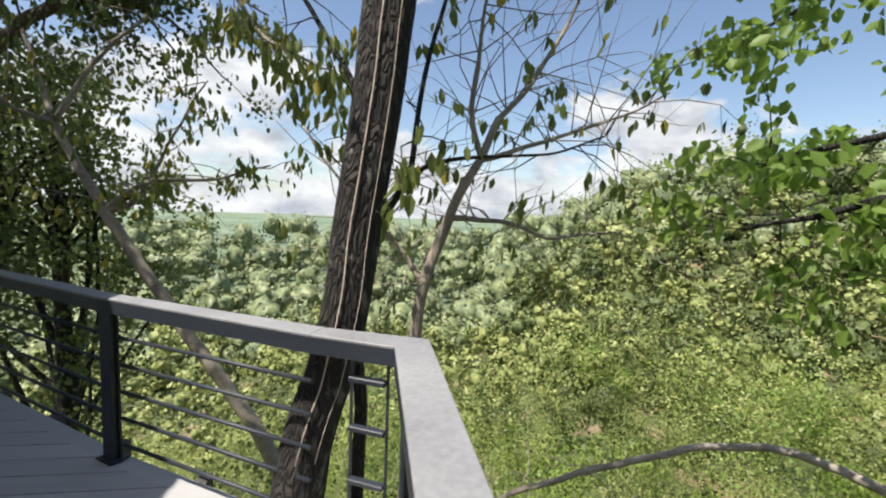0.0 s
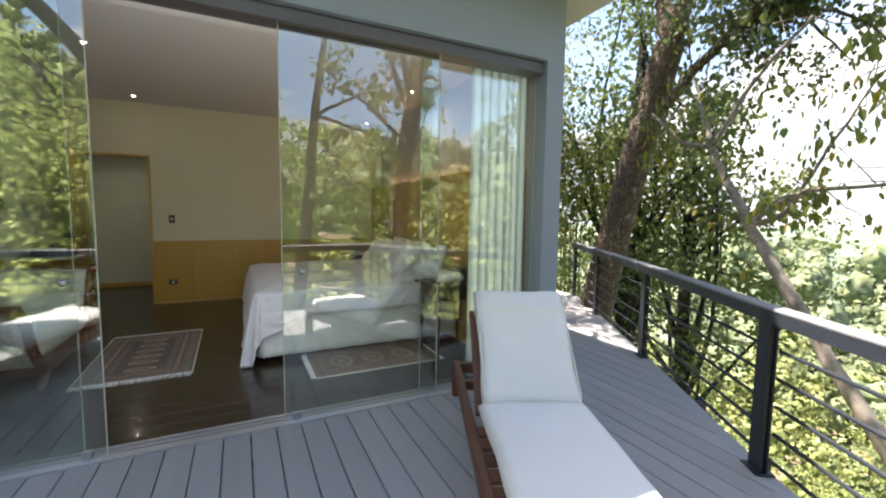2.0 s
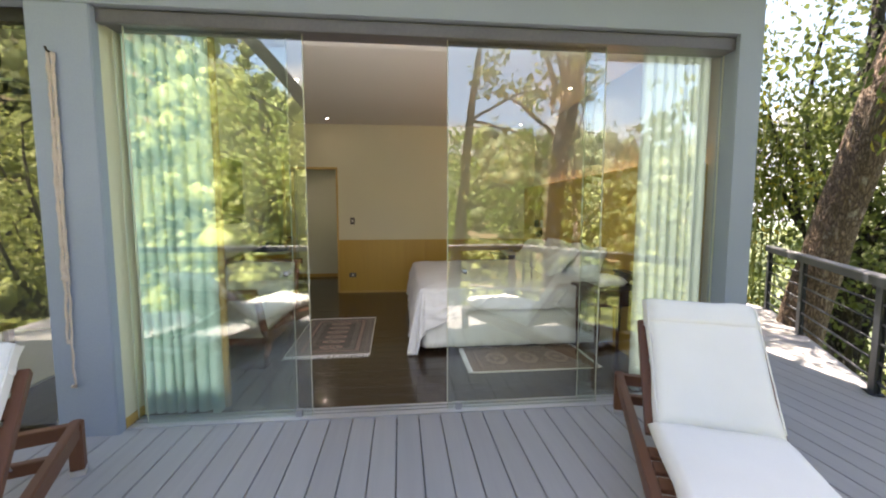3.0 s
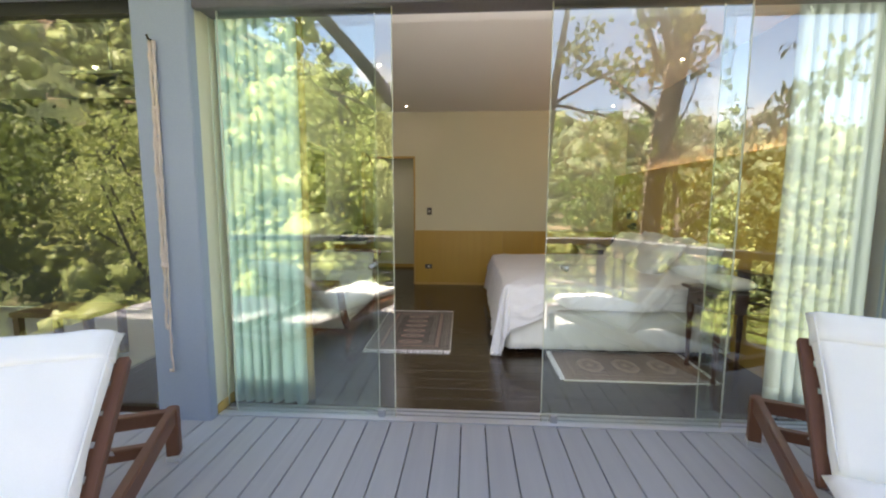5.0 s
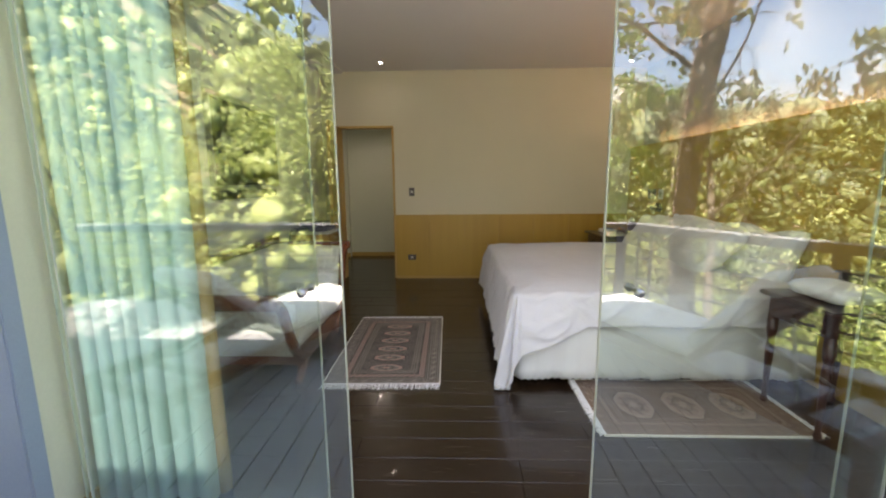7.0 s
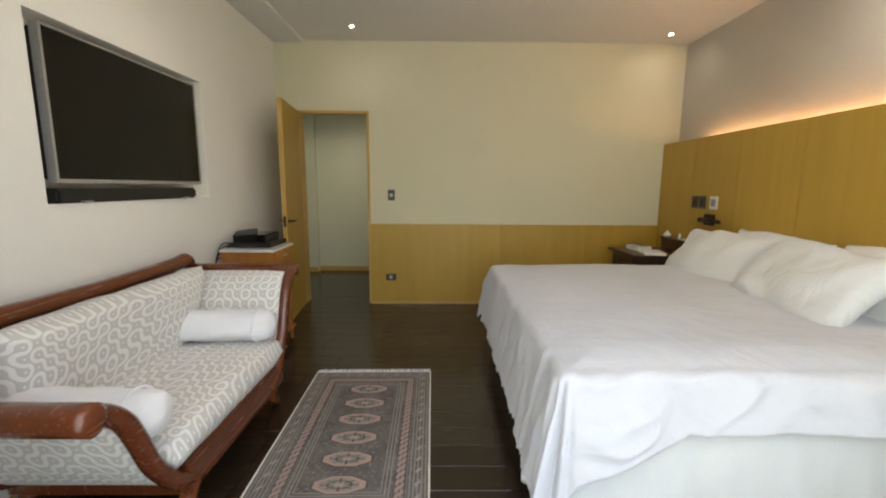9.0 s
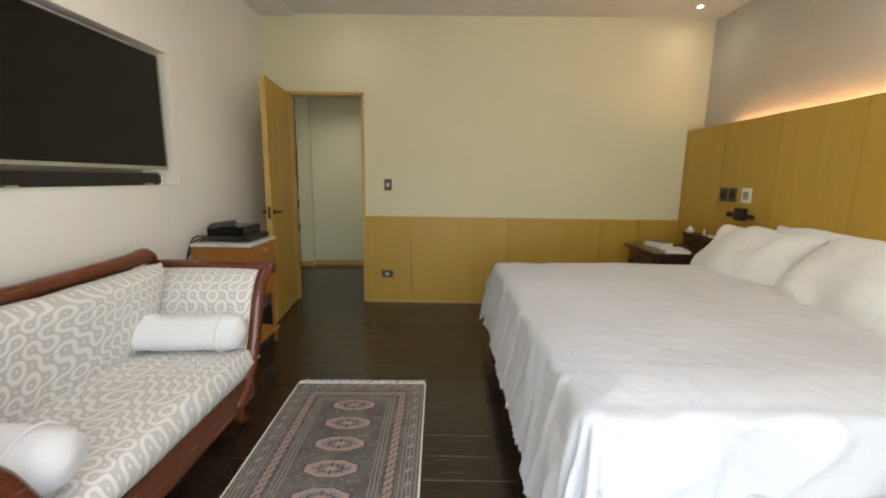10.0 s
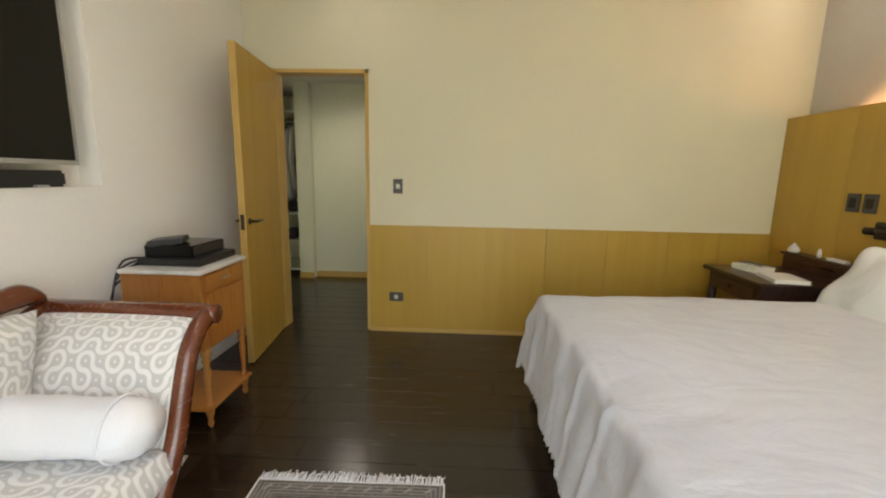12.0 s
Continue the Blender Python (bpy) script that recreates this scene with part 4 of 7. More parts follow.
def duvet_fn(u, v):
    near_drop = DROP_NEAR + 0.38 * max(0.0, 1 - v / 0.42) ** 0.8
    x = BX0 - DROP_FAR + u * (BX1 - BX0 + DROP_FAR + near_drop)
    foot = DROP_FOOT + 0.12 * max(0.0, u - 0.6) / 0.4
    y = BY0 - foot + v * (BY1 - 0.12 - BY0 + foot)
    cx, cy = min(max(x, BX0), BX1), max(y, BY0)
    dx, dy = x - cx, y - cy
    d = math.hypot(dx, dy)
    puff = 0.018 * noise.noise(Vector((x * 2.2, y * 2.2, 0.3))) + 0.006 * noise.noise(Vector((x * 6 + y * 3, y * 5, 1.7))) + 0.0015 * noise.noise(Vector((x * 17, y * 13, 4.0)))
    ridge = 0.0
    for q, amp in ((2.1, 0.002), (3.7, 0.0012)):
        n1 = noise.noise(Vector((x * q * 0.8 + 4 * noise.noise(Vector((x, y, q))), y * q * 0.5 - x * q * 0.35, q)))
        ridge += amp * max(0.0, 1 - abs(n1) * 7)
    top = BZ + 0.03 + puff * 0.8 + ridge
    if d < 1e-5:
        e = min(x - BX0, BX1 - x, y - BY0)
        return (x, y, top - 0.035 * max(0.0, 1 - e / 0.20) ** 2)
    ox, oy = dx / d, dy / d
    run = (cx * oy * 1.0 - cy * ox) if abs(ox) + abs(oy) > 0 else 0
    ang = math.atan2(oy, ox)
    corner = min(abs(dx), abs(dy)) / d
    fold = (0.009 * math.sin(cx * 15 + cy * 13 + ang * 5.0) + 0.020 * noise.noise(Vector((cx * 5.0, cy * 5.0, ang * 2))) + 0.05 * corner * math.sin(ang * 11)) * min(1.0, d / 0.25)
    crease = 0.012 * noise.noise(Vector((x * 9, y * 9, 2.2))) + 0.014 * max(0.0, 1 - abs(noise.noise(Vector((x * 4, y * 4 + d * 3, 5.0)))) * 6)
    r = 0.055
    if d < r * math.pi / 2:
        out, drop = r * math.sin(d / r), r * (1 - math.cos(d / r))
    else:
        rest = d - r * math.pi / 2
        out, drop = r + rest * 0.20, r + rest * 0.97
    out += fold * 0.9 + crease
    return (cx + ox * out, cy + oy * out, max(top - 0.035 - drop, 0.03 + 0.02 * noise.noise(Vector((x * 8, y * 8, 0)))))


dv = thing("duvet", "rumpled white cotton duvet with a frilled hem on the bed", "duvet", ((BX0 + BX1) / 2, 0.5, BZ))
thicken(part("cover", sheet(duvet_fn, 220, 190, 2.4, 2.3), M_LINEN, dv, "", True), 0.022, -1.0)


def frill(edge):
    def f(u, v):
        x, y, z = edge(u)
        s = u * 2.4
        fall = 0.032 * (1 - v) * (0.55 + 0.45 * abs(math.sin(s * 95)))
        return (x, y - 0.004 * math.sin(s * 210) * (1 - v), max(z - fall + 0.004, 0.006 + 0.004 * v))
    return f


thicken(part("frilled_hem", sheet(frill(lambda u: duvet_fn(u, 0.0)), 620, 2), M_SKIRT, dv, "scalloped cotton frill", True), 0.002)


def pillow(cx, cy, cz, lean, turn, lx=0.74, ly=0.48, lz=0.19, seed=0.0, label="plump white cotton pillow leaning on the bed head"):
    m = Matrix.Rotation(radians(turn), 4, "Z") @ Matrix.Rotation(radians(lean), 4, "X")
    p = solid("pillow", padded(cx, cy, cz, lx, ly, lz, m.to_3x3(), n=26, puff=0.42, wrinkle=0.016, seed=seed), M_PILLOW, label, "pillow", "pillows on the bed", smooth=True)
    return p


pillow(-5.50, 1.20, 0.775, 50, 4, 0.80, 0.48, 0.20, 1.0)
pillow(-4.62, 1.13, 0.78, 48, -6, 0.88, 0.52, 0.22, 7.0)
pillow(-5.20, 1.37, 0.775, 66, 0, 0.80, 0.46, 0.17, 13.0, "white cotton pillow standing behind another pillow")
pillow(-4.30, 1.36, 0.775, 66, 0, 0.80, 0.46, 0.17, 19.0, "white cotton pillow standing behind another pillow")


# nightstands
def nightstand(x0, x1, y0, z, label):
    t = thing("nightstand", label, "nightstand", ((x0 + x1) / 2, (y0 + YH) / 2, 0), "nightstands")
    y1 = YH - 0.004
    part("top", boxes((x0, x1, y0, y1, z - 0.028, z), bevel=0.008), M_DARKWOOD, t)
    part("apron", boxes((x0 + 0.04, x1 - 0.04, y0 + 0.04, y1 - 0.02, z - 0.15, z - 0.027), bevel=0.004), M_DARKWOOD, t)
    part("drawer_front", boxes((x0 + 0.08, x1 - 0.08, y0 + 0.028, y0 + 0.041, z - 0.135, z - 0.045), bevel=0.004), M_DARKWOOD, t)
    bm = bmesh.new()
    add_tube(bm, [((x0 + x1) / 2, y0 + 0.03, z - 0.09), ((x0 + x1) / 2, y0 + 0.012, z - 0.09), ((x0 + x1) / 2, y0 + 0.008, z - 0.09)], [0.006, 0.012, 0.008], 10)
    part("knob", bm, M_BRONZE, t, "", True)
    part("gallery", boxes((x0 + 0.03, x1 - 0.03, y1 - 0.10, y1 - 0.004, z - 0.002, z + 0.10), bevel=0.006), M_DARKWOOD, t, "raised dark back box")
    part("gallery_top", boxes((x0 + 0.015, x1 - 0.015, y1 - 0.115, y1, z + 0.10, z + 0.115), bevel=0.005), M_DARKWOOD, t)
    for xx in (x0 + 0.06, x1 - 0.06):
        for yy in (y0 + 0.06, y1 - 0.06):
            bm = bmesh.new()
            add_lathe(bm, [(0.014, 0.0), (0.022, 0.02), (0.014, 0.05), (0.018, 0.2), (0.024, 0.35), (0.018, 0.42), (0.028, 0.45), (0.028, z - 0.14)], (xx, yy, 0), 12)
            part("leg", bm, M_DARKWOOD, t, "", True)
    return t


NZ = 0.70
nightstand(-6.63, -6.03, 0.83, NZ, "dark mahogany nightstand with a raised back box")
nightstand(-3.62, -3.12, 0.95, NZ, "dark mahogany nightstand beside the glass front")


def book(x, y, z, w, d, h, turn, cover, label):
    t = thing("book", label, "book", (x, y, z), "reading matter")
    m = Matrix.Translation((x, y, z)) @ Matrix.Rotation(radians(turn), 4, "Z")
    part("pages", boxes((-w / 2 + 0.004, w / 2 - 0.003, -d / 2 + 0.004, d / 2 - 0.004, 0.003, h - 0.003), m=m), M_PAGE, t)
    part("cover", boxes((-w / 2, w / 2, -d / 2, d / 2, 0, 0.003), (-w / 2, w / 2, -d / 2, d / 2, h - 0.003, h), (-w / 2, -w / 2 + 0.003, -d / 2, d / 2, 0.003, h - 0.003), m=m), cover, t)
    return t


book(-6.45, 1.07, NZ, 0.20, 0.15, 0.035, 8, M_PAGE, "thick pale book lying on the nightstand")
book(-6.46, 1.08, NZ + 0.0352, 0.17, 0.06, 0.012, 14, M_COVER, "slim dark case lying on a book")
book(-6.17, 1.06, NZ, 0.24, 0.19, 0.022, -12, M_WHITE, "white magazine with a printed cover on the nightstand")
orn = thing("ornament", "small white ceramic shell ornament", "ornament", (-6.56, 1.41, NZ + 0.115))
bm = bmesh.new()
add_lathe(bm, [(0.024, 0.0), (0.036, 0.012), (0.034, 0.03), (0.016, 0.05), (0.006, 0.066)], (-6.56, 1.41, NZ + 0.115), 14)
part("body", bm, M_WHITE, orn, "", True)
bm = bmesh.new()
add_lathe(bm, [(0.012, 0.0), (0.012, 0.03), (0.008, 0.05), (0.003, 0.06)], (-6.36, 1.42, NZ + 0.115), 12)
solid("bottle", bm, M_WHITE, "tiny white bottle on the nightstand back box", "bottle", smooth=True)
bm = bmesh.new()
add_lathe(bm, [(0.016, 0.0), (0.018, 0.02), (0.010, 0.045), (0.002, 0.055)], (-6.09, 1.42, NZ + 0.115), 12)
solid("candle", bm, M_WHITE, "small white candle on the nightstand back box", "candle", smooth=True)
solid("remote_control", boxes((-6.27, -6.13, 1.385, 1.42, NZ + 0.115, NZ + 0.133), bevel=0.004), M_WHITE, "white remote control on the nightstand back box", "remote control", smooth=False)
solid("folded_cloth", padded(-3.36, 1.16, NZ + 0.05, 0.34, 0.26, 0.10, n=10, seed=3), M_PILLOW, "folded grey-white cloth on the nightstand", "cloth", smooth=True)


# wall fittings
def plate_back(y, z, w, h, label, name):
    t = thing(name, label, name.replace("_", " "), (XB, y, z), "wall fittings")
    x = XB + (0.024 if z < 0.9 else 0.0)
    part("plate", boxes((x, x + 0.009, y - w / 2, y + w / 2, z - h / 2, z + h / 2), bevel=0.003), M_PLATE, t)
    part("rocker", boxes((x + 0.009, x + 0.013, y - 0.016, y + 0.016, z - 0.018, z + 0.018), bevel=0.002), M_ROCKER, t, "pale centre piece")


plate_back(-1.47, 1.215, 0.075, 0.115, "dark wall light switch with a pale rocker", "light_switch")
plate_back(-1.48, 0.305, 0.115, 0.075, "dark wall socket in the wainscot", "wall_socket")


def plate_head(x, z, w, h, mat_a, mat_b, label, name):
    t = thing(name, label, name.replace("_", " "), (x, YH, z), "wall fittings")
    part("plate", boxes((x - w / 2, x + w / 2, YH - 0.010, YH, z - h / 2, z + h / 2), bevel=0.003), mat_a, t)
    part("face", boxes((x - w * 0.28, x + w * 0.28, YH - 0.014, YH - 0.010, z - h * 0.26, z + h * 0.26), bevel=0.002), mat_b, t)


M_LCD = surf("lcd_glass", (0.25, 0.28, 0.22), (0.32, 0.35, 0.28), 40, 4, 0.3, 0.0)
plate_head(-6.245, 1.185, 0.088, 0.115, M_PLATE, M_BRONZE, "dark square switch plate on the panelling", "switch_plate")
plate_head(-6.135, 1.185, 0.088, 0.115, M_PLATE, M_BRONZE, "dark square switch plate on the panelling", "switch_plate")
plate_head(-5.975, 1.185, 0.105, 0.115, M_WHITE, M_LCD, "white thermostat with a small display", "thermostat")
rl = thing("reading_lamp", "dark bronze wall reading lamp on the panelling", "lamp", (-6.0, YH, 1.035))
part("backplate", boxes((-6.06, -5.94, YH - 0.03, YH, 0.985, 1.085), bevel=0.005), M_BRONZE, rl)
bm = bmesh.new()
add_tube(bm, [(-6.0, YH - 0.03, 1.035), (-6.0, YH - 0.07, 1.035), (-5.99, YH - 0.075, 1.033), (-5.78, YH - 0.075, 1.03)], [0.014, 0.014, 0.018, 0.016], 10)
part("arm", bm, M_BRONZE, rl, "", True)
bm = bmesh.new()
add_tube(bm, [(-6.0, YH - 0.03, 1.03), (-6.09, YH - 0.05, 1.03)], [0.02, 0.022], 10)
part("knuckle", bm, M_BRONZE, rl, "", True)

# television and sound bar in the recess
tv = thing("television", "large flat television with a thin silver frame in a wall recess", "television", (-4.8, YL, 1.3))
part("screen", boxes((-5.335, -4.235, YL + 0.012, YL + 0.018, 1.335, 1.985)), M_SCREEN, tv, "black glossy screen")
part("bezel", boxes((-5.35, -4.22, YL - 0.02, YL + 0.020, 1.315, 1.334), (-5.35, -4.22, YL - 0.02, YL + 0.020, 1.986, 1.995),
                    (-5.35, -5.337, YL - 0.02, YL + 0.020, 1.334, 1.986), (-4.233, -4.22, YL - 0.02, YL + 0.020, 1.334, 1.986)), M_SILVER, tv, "thin silver frame")
part("back", boxes((-5.33, -4.24, YL - 0.06, YL + 0.011, 1.33, 1.985), bevel=0.005), M_PLASTIC, tv)
part("bracket", boxes((-5.0, -4.6, YL - 0.11, YL - 0.059, 1.5, 1.8)), M_PLASTIC, tv)
sb = thing("sound_bar", "slim black sound bar under the television", "sound bar", (-4.75, YL - 0.03, NZ0))
part("body", boxes((-5.29, -4.22, YL - 0.10, YL + 0.015, NZ0, NZ0 + 0.07), bevel=0.012), M_PLASTIC, sb)
for xx in (-5.2, -4.4):
    part("foot", boxes((xx, xx + 0.05, YL - 0.09, YL + 0.022, NZ0, NZ0 + 0.01)), M_SILVER, sb)


# scroll-armed chaise
CF, CBK = -1.90, -2.60          # front and back in y
sofa = thing("chaise_sofa", "mahogany scroll-arm sofa in pale figured upholstery", "sofa", (-4.25, -2.25, 0))
arm_prof = [(-4.66, 0.20), (-4.73, 0.28), (-4.80, 0.40), (-4.85, 0.54), (-4.90, 0.66), (-4.97, 0.735), (-5.04, 0.762)]
MID = -4.26


def far(p):
    return p


def near(p):
    return (2 * MID - p[0] + 0.09, 0.2 + (p[1] - 0.2) * 0.84)


part("seat_rail", boxes((-4.74, -3.78, CF - 0.03, CF, 0.12, 0.25), (-4.74, -3.78, CBK, CBK + 0.03, 0.12, 0.25), (-4.74, -4.71, CBK + 0.03, CF - 0.03, 0.12, 0.25),
                         (-3.81, -3.78, CBK + 0.03, CF - 0.03, 0.12, 0.25), bevel=0.006), M_MAHOG, sofa)
bm = padded(MID, (CF + CBK) / 2 + 0.01, 0.315, 1.12, 0.70, 0.17, n=20, puff=0.2, wrinkle=0.004, seed=2)
part("seat", bm, M_WOVEN, sofa, "pale figured seat cushion", True)
bm = padded(MID, CBK + 0.13, 0.58, 1.22, 0.48, 0.16, Matrix.Rotation(radians(78), 3, "X"), n=20, puff=0.2, wrinkle=0.004, seed=5)
part("backrest", bm, M_WOVEN, sofa, "pale figured padded back", True)
for side_fn, lab in ((far, "far"), (near, "near")):
    prof = [side_fn(p) for p in arm_prof]
    sgn = -1 if lab == "far" else 1

    def inner(u, v, prof=prof, sgn=sgn):
        s = u * (len(prof) - 1)
        i = min(int(s), len(prof) - 2)
        f = s - i
        x, z = prof[i][0] * (1 - f) + prof[i + 1][0] * f, prof[i][1] * (1 - f) + prof[i + 1][1] * f
        y = CBK + 0.03 + v * (CF - CBK - 0.055)
        return (x - sgn * 0.035 * math.sin(math.pi * min(1, max(0, v))) ** 0.35, y, z)

    def outer(u, v, prof=prof, sgn=sgn):
        x, y, z = inner(u, v)
        i = min(int(u * (len(prof) - 1)), len(prof) - 2)
        return (prof[i][0] * (1 - (u * (len(prof) - 1) - i)) + prof[i + 1][0] * (u * (len(prof) - 1) - i) + sgn * 0.03, y, z)

    part("arm_pad", sheet(inner, 24, 10, 0.66, 0.65), M_WOVEN, sofa, "pale figured arm pad", True)
    part("arm_back", sheet(outer, 24, 6, 0.66, 0.65), M_WOVEN, sofa, "pale figured outer arm", True)
    bm = bmesh.new()
    add_tube(bm, [(p[0] - sgn * 0.012, CF - 0.047, p[1]) for p in prof], 0.006, 6)
    part("piping", bm, M_PAGE, sofa, "cream piping along the arm pad", True)
    # S-shaped front and back posts
    for y in (CF - 0.018, CBK + 0.02):
        pts, rad = smooth_path([(p[0] + sgn * 0.005, y, p[1]) for p in [(prof[0][0] - sgn * 0.10, 0.15)] + prof], [0.030, 0.034, 0.034, 0.034, 0.034, 0.034, 0.034, 0.036], 4)
        bm = bmesh.new()
        add_tube(bm, pts, rad, 10)
        part("arm_post", bm, M_MAHOG, sofa, "curved polished mahogany post", True)
    # rolled top
    x, z = prof[-1]
    bm = bmesh.new()
    rr = 0.037 if lab == "far" else 0.048
    add_tube(bm, [(x, CBK, z), (x, CBK + 0.02, z), (x, CF - 0.02, z), (x, CF + 0.015, z), (x, CF + 0.02, z)], [rr * 0.7, rr, rr, rr, rr * 0.7], 16)
    part("arm_roll", bm, M_MAHOG, sofa, "rolled polished mahogany arm top", True)
    # sabre foot
    fx = prof[0][0] - sgn * 0.06
    for y in (CF - 0.03, CBK + 0.04):
        pts, rad = smooth_path([(fx, y, 0.16), (fx + sgn * 0.02, y, 0.09), (fx + sgn * 0.07, y, 0.03), (fx + sgn * 0.10, y, 0.022)], [0.045, 0.034, 0.026, 0.022], 3)
        bm = bmesh.new()
        add_tube(bm, pts, rad, 10)
        part("leg", bm, M_MAHOG, sofa, "curved mahogany foot", True)
bm = bmesh.new()
pts, rad = smooth_path([(-5.03, CBK + 0.03, 0.80), (-4.95, CBK + 0.03, 0.835), (-4.80, CBK + 0.03, 0.825), (-4.26, CBK + 0.03, 0.815), (-3.72, CBK + 0.03, 0.825), (-3.57, CBK + 0.03, 0.835), (-3.49, CBK + 0.03, 0.80)],
                       [0.02, 0.045, 0.040, 0.038, 0.040, 0.045, 0.02], 4)
add_tube(bm, pts, rad, 14)
part("back_rail", bm, M_MAHOG, sofa, "polished mahogany top rail", True)
part("back_panel", boxes((-4.86, -3.66, CBK, CBK + 0.03, 0.24, 0.80)), M_MAHOG, sofa)


def bolster(x, y, z, length, r, turn, label):
    t = thing("bolster", label, "bolster cushion", (x, y, z - r), "bolsters on the sofa")
    m = Matrix.Translation((x, y, z)) @ Matrix.Rotation(radians(turn), 4, "Z")

    def f(u, v):
        a = u * 2 * math.pi
        s = -1 + 2 * v
        e = (1 - abs(s) ** 9) ** 0.3
        rr = r * e * (1 + 0.10 * noise.noise(Vector((math.cos(a) * 2, math.sin(a) * 2, v * 5 + x))) + 0.05 * noise.noise(Vector((math.cos(a) * 6, math.sin(a) * 6, v * 14))))
        flat = 0.80 if math.sin(a) < 0 else 0.92
        return m @ Vector((math.cos(a) * rr, s * length / 2, math.sin(a) * rr * flat))

    part("roll", sheet(f, 32, 30, 0.6, length), M_TOWEL, t, "", True)
    e = length / 2 * 0.66
    bm = bmesh.new()
    ring = [m @ Vector((math.cos(a) * r * 1.02, e, math.sin(a) * r * (0.9 if math.sin(a) < 0 else 1.02))) for a in (2 * math.pi * k / 24 for k in range(25))]
    add_tube(bm, ring, 0.005, 6)
    part("piping", bm, M_TOWEL, t, "stitched seam", True)


bolster(-4.70, -2.215, 0.485, 0.60, 0.105, 3, "white towelling bolster against the sofa arm")
bolster(-3.72, -2.20, 0.495, 0.56, 0.10, -2, "white towelling bolster against the sofa arm")

# small walnut cabinet with a marble top
cab = thing("bedside_cabinet", "small burr walnut cabinet with a pale marble top on turned legs", "cabinet", (-5.62, -2.42, 0))
CX0, CX1, CY0, CY1 = -5.82, -5.43, -2.60, -2.20
part("marble_top", boxes((CX0 - 0.015, CX1 + 0.015, CY0, CY1 + 0.015, 0.81, 0.83), bevel=0.004), M_MARBLE, cab, "pale marble slab")
part("body", boxes((CX0, CX1, CY0, CY1, 0.42, 0.81), bevel=0.004), M_WALNUT, cab)
part("drawer", boxes((CX0 + 0.03, CX1 - 0.03, CY1, CY1 + 0.012, 0.72, 0.80), bevel=0.004), M_WALNUT, cab)
part("door", boxes((CX0 + 0.03, CX1 - 0.03, CY1, CY1 + 0.012, 0.44, 0.705), bevel=0.004), M_WALNUT, cab)
for z in (0.76,):
    part("handle", boxes((-5.66, -5.59, CY1 + 0.012, CY1 + 0.022, z - 0.006, z + 0.006), bevel=0.002), M_CHROME, cab, "small pale pull")
part("shelf", boxes((CX0 - 0.01, CX1 + 0.01, CY0, CY1 + 0.01, 0.10, 0.122), bevel=0.004), M_WALNUT, cab)
for xx in (CX0 + 0.025, CX1 - 0.025):
    for yy in (CY0 + 0.03, CY1 - 0.02):
        bm = bmesh.new()
        add_lathe(bm, [(0.008, 0.0), (0.016, 0.02), (0.012, 0.05), (0.02, 0.075), (0.02, 0.10), (0.02, 0.125), (0.012, 0.15), (0.013, 0.2), (0.019, 0.30), (0.014, 0.345), (0.024, 0.36), (0.014, 0.375), (0.024, 0.39), (0.024, 0.43)], (xx, yy, 0), 14)
        part("leg", bm, M_WALNUT, cab, "turned walnut leg", True)
bx = thing("media_player", "black media player box on the cabinet", "media player", (-5.62, -2.42, 0.83), "black boxes")
part("case", boxes((-5.83, -5.50, -2.56, -2.24, 0.835, 0.87), bevel=0.004), M_PLASTIC, bx)
for xx in (-5.8, -5.55):
    part("foot", boxes((xx, xx + 0.02, -2.5, -2.3, 0.83, 0.835)), M_PLASTIC, bx)
bx = thing("satellite_box", "glossy black receiver box stacked on another", "receiver", (-5.66, -2.44, 0.87), "black boxes")
part("case", boxes((-5.82, -5.54, -2.55, -2.30, 0.87, 0.93), bevel=0.004), M_SCREEN, bx)
part("front", boxes((-5.812, -5.548, -2.30, -2.297, 0.877, 0.923)), M_PLASTIC, bx)
bx = thing("router", "small black router tilted on the receiver", "router", (-5.60, -2.48, 0.93), "black boxes")
part("case", boxes((-0.07, 0.07, -0.10, 0.06, 0.0, 0.03), bevel=0.006, m=Matrix.Translation((-5.62, -2.45, 0.931)) @ Matrix.Rotation(radians(20), 4, "Z") @ Matrix.Rotation(radians(6), 4, "X")), M_PLASTIC, bx)
for k in range(4):
    bm = bmesh.new()
    pts, rad = smooth_path([(-5.56, -2.56, 0.86), (-5.46 + 0.01 * k, -2.60, 0.86 - 0.03 * k), (-5.42, -2.63, 0.72), (-5.43 + 0.01 * k, -2.645, 0.55), (-5.5, -2.65, 0.30), (-5.6 - 0.05 * k, -2.645, 0.012)], [0.005] * 6, 5)
    add_tube(bm, pts, rad, 6)
    solid("cable", bm, M_PLASTIC, "black cable hanging behind the cabinet", "cable", "cables", smooth=True)


